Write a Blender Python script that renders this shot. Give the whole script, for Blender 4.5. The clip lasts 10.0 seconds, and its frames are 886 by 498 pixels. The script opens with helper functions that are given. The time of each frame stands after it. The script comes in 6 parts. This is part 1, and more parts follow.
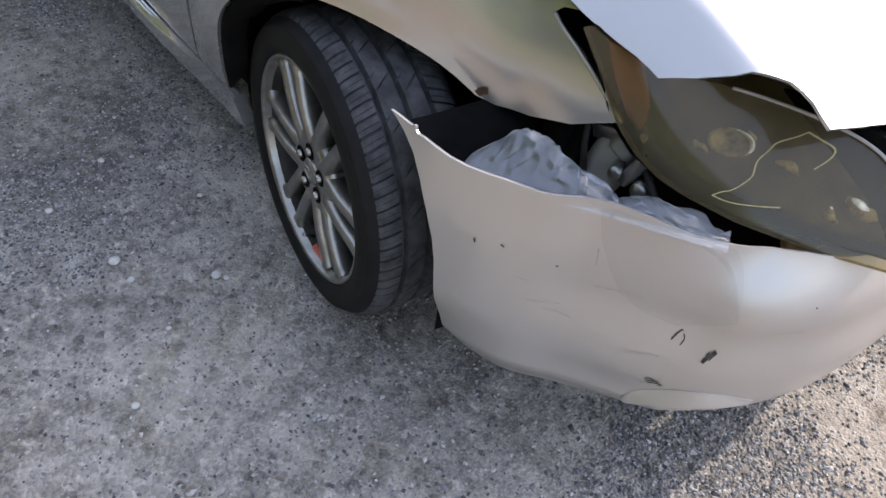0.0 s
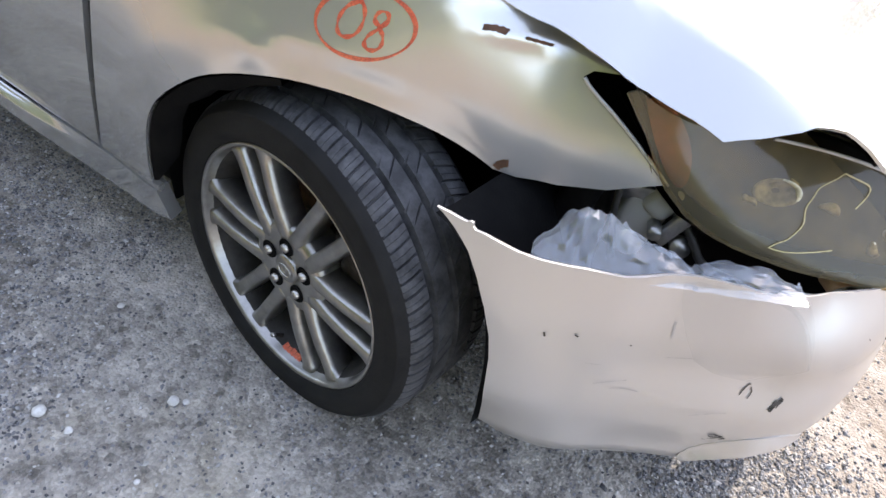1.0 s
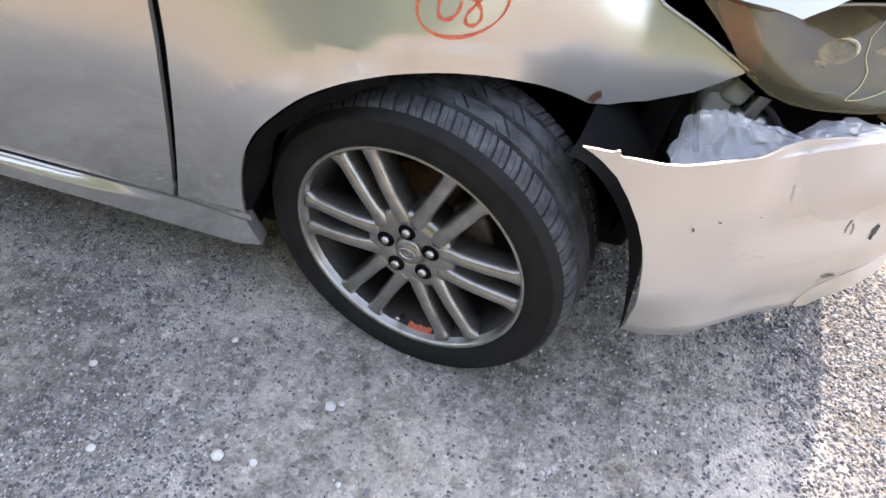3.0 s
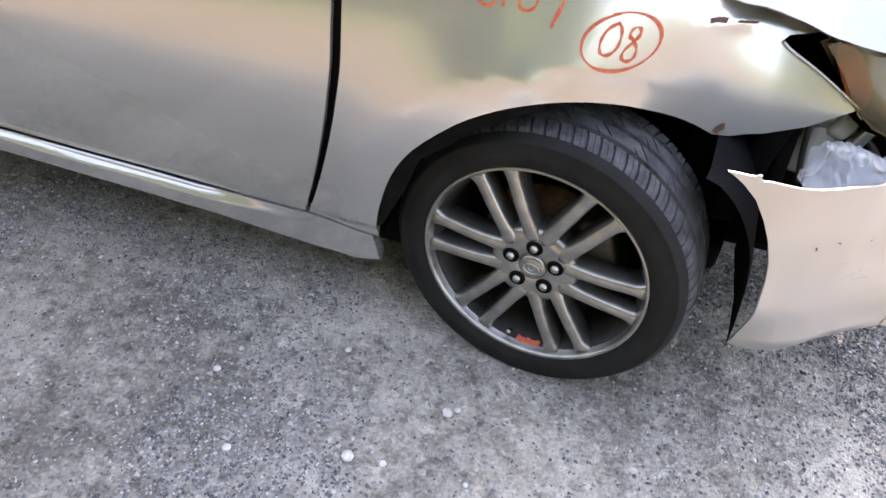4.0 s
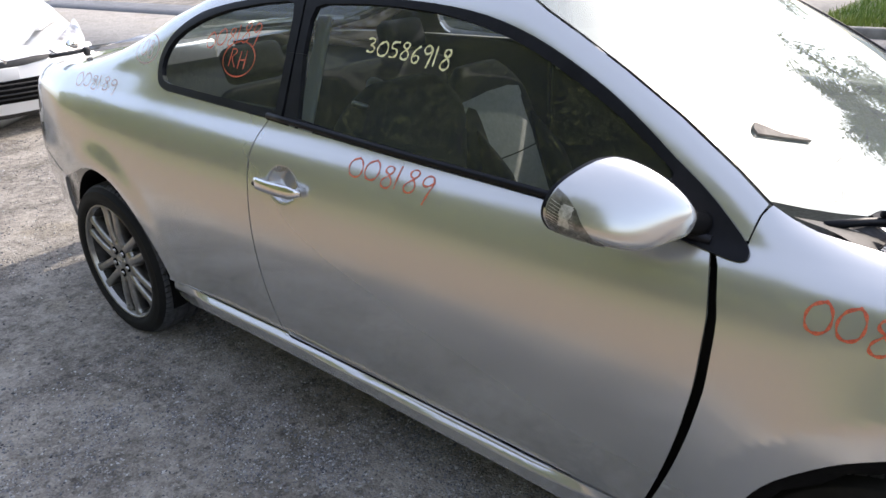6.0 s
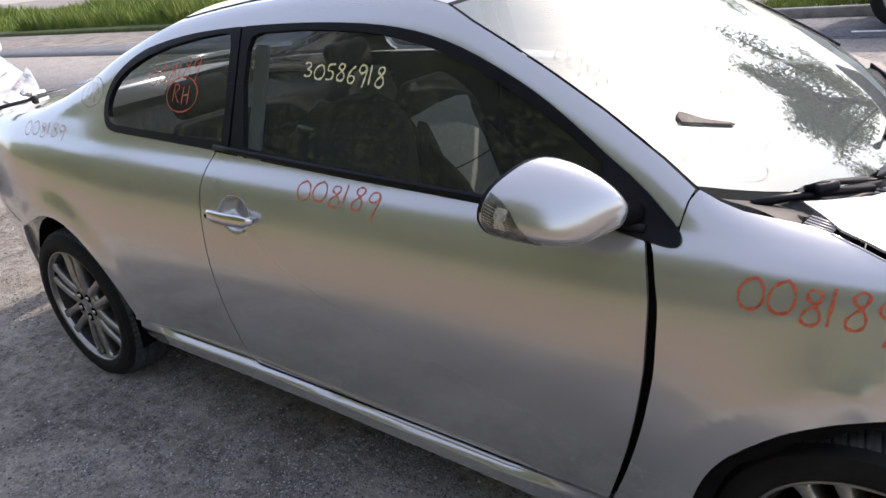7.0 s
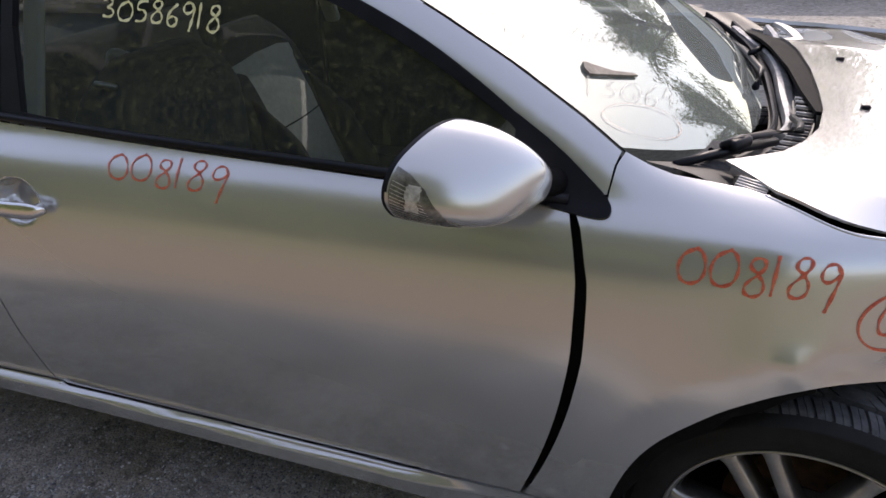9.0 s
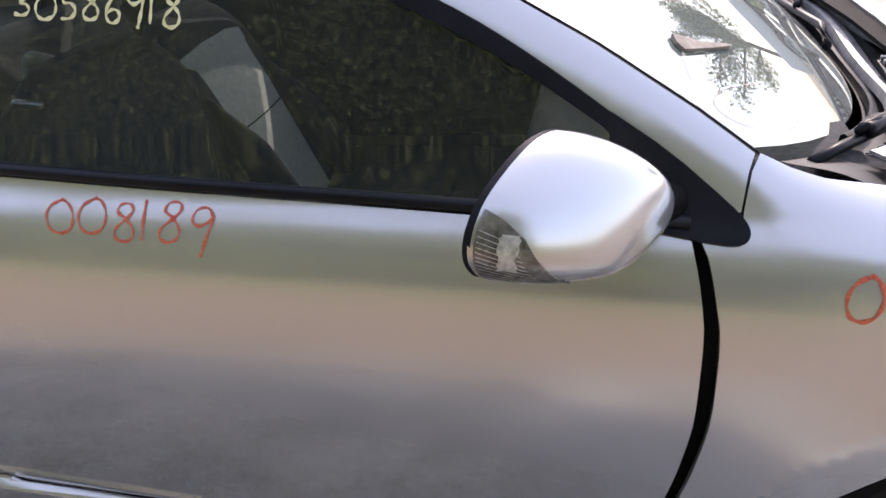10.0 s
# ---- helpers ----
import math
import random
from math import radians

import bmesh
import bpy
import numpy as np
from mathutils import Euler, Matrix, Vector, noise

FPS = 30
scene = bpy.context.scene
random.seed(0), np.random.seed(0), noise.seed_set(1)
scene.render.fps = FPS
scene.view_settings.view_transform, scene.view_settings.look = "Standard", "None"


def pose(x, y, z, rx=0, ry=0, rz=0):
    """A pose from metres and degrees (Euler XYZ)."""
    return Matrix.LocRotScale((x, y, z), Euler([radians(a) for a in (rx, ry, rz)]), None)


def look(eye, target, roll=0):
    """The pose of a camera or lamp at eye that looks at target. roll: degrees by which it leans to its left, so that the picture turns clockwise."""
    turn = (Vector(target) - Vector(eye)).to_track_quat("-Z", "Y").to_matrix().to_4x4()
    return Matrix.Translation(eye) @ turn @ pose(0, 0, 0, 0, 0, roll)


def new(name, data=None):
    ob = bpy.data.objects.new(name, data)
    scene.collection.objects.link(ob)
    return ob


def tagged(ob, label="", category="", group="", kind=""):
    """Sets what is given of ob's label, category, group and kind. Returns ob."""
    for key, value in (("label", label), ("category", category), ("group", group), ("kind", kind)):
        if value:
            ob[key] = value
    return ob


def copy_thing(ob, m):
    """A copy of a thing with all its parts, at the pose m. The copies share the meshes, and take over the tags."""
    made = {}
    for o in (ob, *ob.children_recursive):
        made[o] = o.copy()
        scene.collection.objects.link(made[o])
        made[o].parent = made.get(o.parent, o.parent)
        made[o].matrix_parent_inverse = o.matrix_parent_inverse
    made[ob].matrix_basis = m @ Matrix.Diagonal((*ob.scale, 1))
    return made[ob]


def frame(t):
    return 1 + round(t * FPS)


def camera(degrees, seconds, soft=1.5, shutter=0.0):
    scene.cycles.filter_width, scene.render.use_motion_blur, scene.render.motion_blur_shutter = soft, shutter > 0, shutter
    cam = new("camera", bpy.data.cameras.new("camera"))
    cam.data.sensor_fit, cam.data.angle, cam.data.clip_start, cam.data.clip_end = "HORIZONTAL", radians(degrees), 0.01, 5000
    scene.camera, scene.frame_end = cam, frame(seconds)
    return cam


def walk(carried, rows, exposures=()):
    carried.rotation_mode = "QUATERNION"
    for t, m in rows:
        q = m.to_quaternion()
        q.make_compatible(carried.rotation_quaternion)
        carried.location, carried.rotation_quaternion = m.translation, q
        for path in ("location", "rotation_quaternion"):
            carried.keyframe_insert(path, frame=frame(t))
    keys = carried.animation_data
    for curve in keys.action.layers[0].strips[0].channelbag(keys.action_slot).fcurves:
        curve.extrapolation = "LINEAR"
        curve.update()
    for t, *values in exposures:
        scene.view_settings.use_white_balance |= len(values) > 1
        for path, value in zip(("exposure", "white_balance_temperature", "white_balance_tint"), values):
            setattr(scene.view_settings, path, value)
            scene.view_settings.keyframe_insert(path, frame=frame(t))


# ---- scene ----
cam = camera(64.5, 10.0)
PATH = [
    (0, (0.971, -0.542, 1.239), (-0.007, 0.483, -0.172), 9.9),
    (0.5, (0.745, -0.532, 1.198), (-0.125, 0.581, -0.218), 8.8),
    (1, (0.606, -0.633, 1.204), (-0.025, 0.728, -0.119), 13.6),
    (1.5, (0.556, -0.86, 1.221), (0.095, 0.583, -0.084), 17.6),
    (2, (0.459, -0.838, 1.225), (-0.173, 0.502, -0.118), 5.9),
    (2.2, (0.422, -0.789, 1.225), (-0.223, 0.552, -0.111), 1.6),
    (3.3, (0.273, -0.926, 1.239), (-0.023, 0.464, -0.168), 5.2),
    (3.5, (0.224, -1.005, 1.254), (-0.036, 0.427, -0.117), 6.8),
    (4, (0.082, -1.027, 1.257), (-0.288, 0.435, -0.058), 4.7),
    (4.2, (0.042, -1.018, 1.237), (-0.541, 0.498, 0.068), 1.7),
    (4.5, (-0.073, -0.937, 1.338), (-0.905, 0.452, 0.164), 0.1),
    (4.8, (-0.119, -1.036, 1.371), (-0.910, 0.491, 0.346), 4.1),
    (5, (-0.124, -1.092, 1.396), (-0.995, 0.409, 0.403), 1.4),
    (5.2, (-0.117, -1.116, 1.410), (-1.054, 0.348, 0.415), 1.5),
    (5.5, (-0.108, -1.139, 1.447), (-1.248, 0.26, 0.585), -2.1),
    (5.7, (-0.098, -1.115, 1.443), (-1.26, 0.285, 0.612), -1.4),
    (6.8, (-0.013, -1.064, 1.442), (-1.18, 0.363, 0.665), -6.9),
    (7, (-0.004, -1.061, 1.444), (-1.14, 0.385, 0.656), -7.1),
    (7.5, (0.012, -1.046, 1.433), (-0.971, 0.469, 0.575), -6.9),
    (8, (0.02, -0.979, 1.432), (-0.909, 0.579, 0.59), -5.3),
    (8.5, (-0.082, -0.95, 1.414), (-0.981, 0.636, 0.59), -4.3),
    (9, (-0.276, -0.929, 1.406), (-0.885, 0.718, 0.448), -3.3),
    (9.5, (-0.396, -0.828, 1.381), (-0.925, 0.806, 0.355), -3.7),
    (10, (-0.527, -0.679, 1.369), (-0.984, 0.963, 0.323), -6.1),
]
walk(cam, [(t, look(eye, target, roll)) for t, eye, target, roll in PATH],
     [(0, 1.06, 6800, 15), (0.5, 1.45, 6800, 15), (1, 1.78, 6850, 15), (1.5, 1.88, 6950, 16), (2, 1.88, 7100, 17), (3.5, 2.13, 7150, 17), (4, 2.15, 7200, 18), (4.5, 2.08, 7150, 16), (5, 1.71, 7000, 15),
      (5.5, 1.45, 6900, 14), (7, 0.79, 6950, 19), (7.5, 0.85, 6950, 20), (8, 0.81, 6950, 20), (8.5, 0.58, 7000, 20), (9, 0.63, 7000, 20), (9.5, 0.86, 7100, 23), (10, 1.29, 6950, 24)])

# ---- world and sun ----
world = bpy.data.worlds.new("sky")
scene.world = world
world.use_nodes = True
wn, wl = world.node_tree.nodes, world.node_tree.links
sky = wn.new("ShaderNodeTexSky")
sky.sky_type, sky.sun_disc = "NISHITA", False
SUN_AZ, SUN_EL = 12.0, 40.0          # degrees from +y towards +x, and above the horizon
sky.sun_elevation, sky.sun_rotation = radians(SUN_EL), radians(SUN_AZ)
sky.air_density, sky.dust_density, sky.ozone_density = 1.0, 2.0, 2.0
wn["Background"].inputs["Strength"].default_value = 0.15
haze = wn.new("ShaderNodeMix")             # thin even cloud over the whole sky
haze.data_type, haze.blend_type = "RGBA", "ADD"
haze.inputs[0].default_value = 1.0
haze.inputs[7].default_value = (1.57, 1.72, 2.05, 1)
wl.new(sky.outputs["Color"], haze.inputs[6])
wl.new(haze.outputs[2], wn["Background"].inputs["Color"])
sun = new("sun", bpy.data.lights.new("sun", "SUN"))
sun.data.energy, sun.data.angle, sun.data.color = 1.9, radians(0.8), (1.0, 0.95, 0.87)
sun.matrix_world = look((0, 0, 0), (-math.sin(radians(SUN_AZ)) * math.cos(radians(SUN_EL)),
                                    -math.cos(radians(SUN_AZ)) * math.cos(radians(SUN_EL)), -math.sin(radians(SUN_EL))))


# ---- materials ----
def material(name, colour, rough=0.6, metal=0.0, coat=0.0, coat_rough=0.05, alpha=1.0):
    m = bpy.data.materials.new(name)
    m.use_nodes = True
    b = m.node_tree.nodes["Principled BSDF"]
    b.inputs["Base Color"].default_value = (*colour, 1)
    b.inputs["Roughness"].default_value, b.inputs["Metallic"].default_value = rough, metal
    b.inputs["Coat Weight"].default_value, b.inputs["Coat Roughness"].default_value = coat, coat_rough
    b.inputs["Alpha"].default_value = alpha
    return m


def node(m, kind, **values):
    n = m.node_tree.nodes.new("ShaderNode" + kind)
    for k, v in values.items():
        n.inputs[k].default_value = v
    return n


def link(m, a, b):
    m.node_tree.links.new(a, b)


def place_of(m):
    return m.node_tree.nodes.new("ShaderNodeTexCoord").outputs["Object"]


def stained(m, colours, scale=8.0, detail=6.0, rough=None, bump=0.0, bump_scale=200.0, low=0.35, high=0.65):
    """Mottle m between two colours at one scale, with an optional roughness range and fine relief."""
    bsdf, at = m.node_tree.nodes["Principled BSDF"], place_of(m)
    n = node(m, "TexNoise", Scale=scale, Detail=detail, Roughness=0.65)
    link(m, at, n.inputs["Vector"])
    ramp = m.node_tree.nodes.new("ShaderNodeValToRGB")
    ramp.color_ramp.elements[0].position, ramp.color_ramp.elements[1].position = low, high
    ramp.color_ramp.elements[0].color, ramp.color_ramp.elements[1].color = (*colours[0], 1), (*colours[1], 1)
    link(m, n.outputs["Fac"], ramp.inputs["Fac"])
    link(m, ramp.outputs["Color"], bsdf.inputs["Base Color"])
    if rough:
        r = node(m, "MapRange", **{"To Min": rough[0], "To Max": rough[1]})
        link(m, n.outputs["Fac"], r.inputs["Value"])
        link(m, r.outputs["Result"], bsdf.inputs["Roughness"])
    if bump:
        f = node(m, "TexNoise", Scale=bump_scale, Detail=4.0)
        link(m, at, f.inputs["Vector"])
        b = node(m, "Bump", Strength=bump, Distance=0.002)
        link(m, f.outputs["Fac"], b.inputs["Height"])
        link(m, b.outputs["Normal"], bsdf.inputs["Normal"])
    return m


def thin_glass(name, tint, gloss=0.02, low=0.045, film=0.0, film_colour=(.84, .85, .86)):
    """A pane without thickness: tinted see-through, a mirror-like skin that grows towards grazing views, and a thin
    diffuse film.
    """
    m = bpy.data.materials.new(name)
    m.use_nodes = True
    t = m.node_tree
    t.nodes.remove(t.nodes["Principled BSDF"])
    a, g, mix, lw, pw, sc = (t.nodes.new("ShaderNode" + k) for k in ("BsdfTransparent", "BsdfGlossy", "MixShader", "LayerWeight", "Math", "Math"))
    a.inputs["Color"].default_value = (*tint, 1)
    g.inputs["Roughness"].default_value = gloss
    lw.inputs["Blend"].default_value = 0.5
    pw.operation, sc.operation = "POWER", "MULTIPLY_ADD"
    pw.inputs[1].default_value = 5.0
    sc.inputs[1].default_value, sc.inputs[2].default_value = 1 - low, low
    t.links.new(lw.outputs["Facing"], pw.inputs[0])
    t.links.new(pw.outputs[0], sc.inputs[0])
    t.links.new(sc.outputs[0], mix.inputs[0])
    t.links.new(a.outputs[0], mix.inputs[1])
    t.links.new(g.outputs[0], mix.inputs[2])
    last = mix
    if film:
        dust_haze, veil = t.nodes.new("ShaderNodeBsdfDiffuse"), t.nodes.new("ShaderNodeMixShader")
        dust_haze.inputs["Color"].default_value = (*film_colour, 1)
        veil.inputs[0].default_value = film
        t.links.new(mix.outputs[0], veil.inputs[1])
        t.links.new(dust_haze.outputs[0], veil.inputs[2])
        last = veil
    t.links.new(last.outputs[0], t.nodes["Material Output"].inputs["Surface"])
    return m


def paint(name, colour, rough=0.22, metal=0.68, coat=1.0):
    """Metallic car paint under a clear coat, with a thin uneven film of dust."""
    m = material(name, colour, rough, metal, coat, 0.02)
    bsdf, at = m.node_tree.nodes["Principled BSDF"], place_of(m)
    bsdf.inputs["Coat IOR"].default_value = 1.65
    dust_haze = node(m, "TexNoise", Scale=2.5, Detail=4.0, Roughness=0.55)
    link(m, at, dust_haze.inputs["Vector"])
    r = node(m, "MapRange", **{"From Min": 0.3, "From Max": 0.75, "To Min": rough - 0.02, "To Max": rough + 0.05})
    link(m, dust_haze.outputs["Fac"], r.inputs["Value"])
    link(m, r.outputs["Result"], bsdf.inputs["Roughness"])
    mix = m.node_tree.nodes.new("ShaderNodeMix")
    mix.data_type = "RGBA"
    mix.inputs[6].default_value, mix.inputs[7].default_value = (*[c * 0.96 for c in colour], 1), (*[min(1, c * 1.04) for c in colour], 1)
    link(m, dust_haze.outputs["Fac"], mix.inputs[0])
    link(m, mix.outputs[2], bsdf.inputs["Base Color"])
    return m


SILVER = paint("silver_paint", (.545, .545, .535))
BUMPER_SKIN = paint("bumper_paint", (.57, .545, .52), 0.34, 0.5, 0.4)
WHITE_PAINT = material("white_paint", (.8, .8, .79), 0.3, 0, 0.8)
RED_PAINT = material("red_paint", (.35, .02, .02), 0.3, 0, 0.6)
BLACK_TRIM = stained(material("black_trim", (.010, .010, .011), 0.5), ((.005, .0055, .008), (.010, .0105, .014)), 14, rough=(.32, .48))
BLACK_TRIM.node_tree.nodes["Principled BSDF"].inputs["Specular IOR Level"].default_value = .16
PLASTIC = stained(material("black_plastic", (.02, .02, .02), 0.55), ((.014, .014, .014), (.035, .033, .031)), 10, bump=.25, bump_scale=300)
# black liner plastic, also used to stand in for shade in gaps and recesses
LINER_SHADE = stained(material("liner_and_shade", (.008, .008, .009), 0.75), ((.003, .003, .0035), (.008, .0078, .0075)), 9, bump=.3)
LINER_SHADE.node_tree.nodes["Principled BSDF"].inputs["Specular IOR Level"].default_value = .08
RAW_PLASTIC = stained(material("raw_bumper_plastic", (.5, .49, .47), 0.6), ((.44, .43, .41), (.56, .55, .53)), 12)
TREAD = stained(material("dusty_tread", (.05, .05, .05), 0.8), ((.026, .027, .030), (.080, .082, .087)), 34, rough=(.6, .85), bump=.35, bump_scale=180)
RUBBER = stained(material("tyre_rubber", (.022, .022, .022), 0.75), ((.004, .004, .0045), (.012, .012, .0115)), 16, rough=(.65, .85), bump=.3, bump_scale=260)
RUBBER.node_tree.nodes["Principled BSDF"].inputs["Specular IOR Level"].default_value = .3
ALLOY = stained(material("dusty_alloy", (.34, .33, .31), 0.3, 0.85), ((.27, .262, .245), (.42, .41, .385)), 30, rough=(.22, .40), low=.3, high=.7)
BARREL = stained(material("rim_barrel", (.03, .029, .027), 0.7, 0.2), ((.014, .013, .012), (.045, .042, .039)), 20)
RUST = stained(material("rusty_disc", (.08, .05, .035), 0.7, 0.4), ((.05, .032, .024), (.16, .08, .045)), 30)
DARK_METAL = stained(material("dark_metal", (.06, .055, .05), 0.5, 0.7), ((.03, .028, .026), (.11, .1, .09)), 25)
BARE_METAL = stained(material("bare_metal", (.45, .45, .44), 0.35, 0.9), ((.3, .3, .29), (.55, .55, .54)), 25)
CHROME = material("chrome", (.75, .75, .75), 0.08, 1.0)
NUT = material("nut_steel", (.5, .48, .45), 0.3, 0.9)
MARKER = stained(material("orange_marker", (.62, .10, .04), 0.55), ((.55, .075, .035), (.72, .16, .07)), 60)
streak = node(MARKER, "TexNoise", Scale=260.0, Detail=3.0)
link(MARKER, place_of(MARKER), streak.inputs["Vector"])
cover = node(MARKER, "MapRange", **{"From Min": .35, "From Max": .6, "To Min": .66, "To Max": .97})
link(MARKER, streak.outputs["Fac"], cover.inputs["Value"])
link(MARKER, cover.outputs["Result"], MARKER.node_tree.nodes["Principled BSDF"].inputs["Alpha"])
YELLOW_MARKER = stained(material("yellow_marker", (.78, .74, .36), 0.6), ((.66, .62, .28), (.85, .82, .5)), 60)
DARK_MARK = material("dark_red_marker", (.16, .015, .012), 0.6)
SCUFF = stained(material("black_scuff", (.015, .015, .015), 0.7), ((.01, .01, .01), (.08, .07, .06)), 60)
# the pale films on side windows and windscreen paint in reflected haze and glare
SIDE_GLASS = thin_glass("tinted_side_glass", (.48, .53, .53), 0.02, 0.058, 0.024, (.55, .6, .66))
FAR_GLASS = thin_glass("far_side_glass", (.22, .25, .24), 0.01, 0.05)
FRONT_GLASS = thin_glass("windscreen_glass", (.55, .63, .6), 0.015, 0.25, 0.09, (.80, .86, .83))
FRONT_GLASS.node_tree.nodes["Glossy BSDF"].inputs["Color"].default_value = (.80, .88, .84, 1)
ROOF_GLASS = material("dark_roof_glass", (.008, .009, .01), 0.05, 0, 1.0, 0.02)
FILM = thin_glass("clear_film", (.96, .96, .96), 0.16, 0.03, 0.05, (.7, .7, .71))
POCKET = thin_glass("crumpled_film", (.90, .93, .96), 0.12, 0.10, 0.15, (.78, .84, .92))
CLOTH = stained(material("dark_cloth", (.03, .03, .032), 0.9), ((.022, .022, .024), (.05, .05, .052)), 120, bump=.4, bump_scale=500)
PALE_CLOTH = stained(material("pale_cloth", (.30, .29, .27), 0.85), ((.50, .485, .455), (.62, .605, .57)), 60, bump=.3, bump_scale=500)
PALE_TRIM = material("pale_trim", (.42, .42, .39), 0.7)
WASHER = material("cloudy_plastic", (.36, .36, .34), 0.4)
AMBER = stained(material("amber_lens", (.40, .12, .045), 0.4), ((.20, .085, .035), (.50, .15, .06)), 14)
RED_LENS = material("red_lens", (.3, .03, .02), 0.15, 0, .8)


# ---- meshes ----
def part(name, bm, mat, parent=None, label="", flat=False):
    """Link a bmesh as one mesh object under a thing or a part."""
    me = bpy.data.meshes.new(name)
    bm.normal_update()
    bm.to_mesh(me)
    bm.free()
    me.materials.append(mat)
    if not flat:
        me.shade_smooth()
    ob = new(name, me)
    if parent is not None:
        ob.parent = parent
    if label:
        ob["label"] = label
    return ob


def box(bm, size, m, bevel=0.0, seg=2):
    made = bmesh.ops.create_cube(bm, size=1.0, matrix=m @ Matrix.Diagonal((*size, 1)))
    if bevel:
        es = list({e for v in made["verts"] for e in v.link_edges})
        bmesh.ops.bevel(bm, geom=es, offset=bevel, segments=seg, affect="EDGES", profile=0.5)


def cylinder(bm, r1, r2, depth, m, seg=20):
    bmesh.ops.create_cone(bm, cap_ends=True, segments=seg, radius1=r1, radius2=r2, depth=depth, matrix=m)


def lathe(bm, profile, seg=64, m=Matrix(), close=False):
    """Turn (r, a) pairs round the y axis; a runs along y."""
    rings = []
    for r, a in profile:
        rings.append([bm.verts.new(m @ Vector((r * math.cos(2 * math.pi * k / seg), a, r * math.sin(2 * math.pi * k / seg)))) for k in range(seg)])
    for p, q in zip(rings, rings[1:] + (rings[:1] if close else [])):
        for k in range(seg):
            bm.faces.new((p[k], p[(k + 1) % seg], q[(k + 1) % seg], q[k]))
    return rings


def tube(bm, points, r, seg=8):
    ps = [Vector(p) for p in points]
    rings = []
    for i, p in enumerate(ps):
        d = (ps[min(i + 1, len(ps) - 1)] - ps[max(i - 1, 0)]).normalized()
        a = d.orthogonal().normalized()
        b = d.cross(a)
        rings.append([bm.verts.new(p + r * (math.cos(2 * math.pi * k / seg) * a + math.sin(2 * math.pi * k / seg) * b)) for k in range(seg)])
    for p, q in zip(rings, rings[1:]):
        # match the start of the next ring to this one
        s = min(range(seg), key=lambda j: (q[j].co - p[0].co).length)
        for k in range(seg):
            bm.faces.new((p[k], p[(k + 1) % seg], q[(k + 1 + s) % seg], q[(k + s) % seg]))
    bm.faces.new(rings[0][::-1]), bm.faces.new(rings[-1])


def round_line(points, times=2):
    """Corner cutting of an open line."""
    for _ in range(times):
        out = [points[0]]
        for a, b in zip(points, points[1:]):
            out += [tuple(.75 * p + .25 * q for p, q in zip(a, b)), tuple(.25 * p + .75 * q for p, q in zip(a, b))]
        points = out + [points[-1]]
    return points


def cut(poly, du, dv, fine=()):
    """A flat polygon cut by a grid: vertices, faces and border edges."""
    pts = []
    for a, b in zip(poly, poly[1:] + poly[:1]):
        n = max(1, int(math.hypot(a[0] - b[0], a[1] - b[1]) / (1.2 * max(du, dv))))
        pts += [(a[0] + (b[0] - a[0]) * k / n, a[1] + (b[1] - a[1]) * k / n) for k in range(n)]
    if sum(a[0] * b[1] - b[0] * a[1] for a, b in zip(pts, pts[1:] + pts[:1])) < 0:
        pts = pts[::-1]
    bm = bmesh.new()
    bm.faces.new([bm.verts.new((u, v, 0)) for u, v in pts])
    for axis, step, *ends in ((0, du), (1, dv)) + tuple((f[0], f[3], f[1], f[2]) for f in fine):
        lo, hi = ends if ends else (min(p[axis] for p in pts), max(p[axis] for p in pts))
        for k in range(math.floor(lo / step) + 1, math.ceil(hi / step)):
            co, no = [0, 0, 0], [0, 0, 0]
            co[axis], no[axis] = k * step + 1e-5, 1
            bmesh.ops.bisect_plane(bm, geom=bm.verts[:] + bm.edges[:] + bm.faces[:], plane_co=co, plane_no=no, dist=1e-6)
    bm.verts.index_update()
    verts = [(v.co.x, v.co.y) for v in bm.verts]
    faces = [[v.index for v in f.verts] for f in bm.faces]
    border = []
    for e in bm.edges:
        if len(e.link_loops) == 1:
            lp = e.link_loops[0]
            border.append((lp.vert.index, lp.link_loop_next.vert.index))
    bm.free()
    return verts, faces, border


def normal_of(shape, u, v, h=.006):
    a, b = Vector(shape(u + h, v)) - Vector(shape(u - h, v)), Vector(shape(u, v + h)) - Vector(shape(u, v - h))
    return a.cross(b).normalized()


def panel(name, poly, shape, mat, parent=None, label="", du=.03, dv=.02, out=0.0, back=.012, flip=False, fine=()):
    """A sheet panel: the polygon laid on the shape, its border turned back by some depth."""
    uv, faces, border = cut(poly, du, dv, fine)
    co, no = [], []
    for u, v in uv:
        n = normal_of(shape, u, v) * (-1 if flip else 1)
        co.append(Vector(shape(u, v)) + n * out)
        no.append(n)
    faces = [f[::-1] for f in faces] if flip else faces
    k = len(co)
    if back:
        for a, b in border:
            side = (co[b] - co[a]).cross(no[a])
            side = side.normalized() if side.length > 1e-9 else no[a]
            side = -side if flip else side
            co += [co[a], co[b], co[b] - no[b] * back, co[a] - no[a] * back]
            no += [side] * 4
            faces.append([k + 3, k + 2, k + 1, k] if not flip else [k, k + 1, k + 2, k + 3])
            k += 4
    me = bpy.data.meshes.new(name)
    me.from_pydata([tuple(c) for c in co], [], faces)
    me.materials.append(mat)
    me.shade_smooth()
    me.normals_split_custom_set_from_vertices([tuple(n) for n in no])
    ob = new(name, me)
    if parent is not None:
        ob.parent = parent
    if label:
        ob["label"] = label
    return ob


def right_side(x, v):
    return flank(x, v)


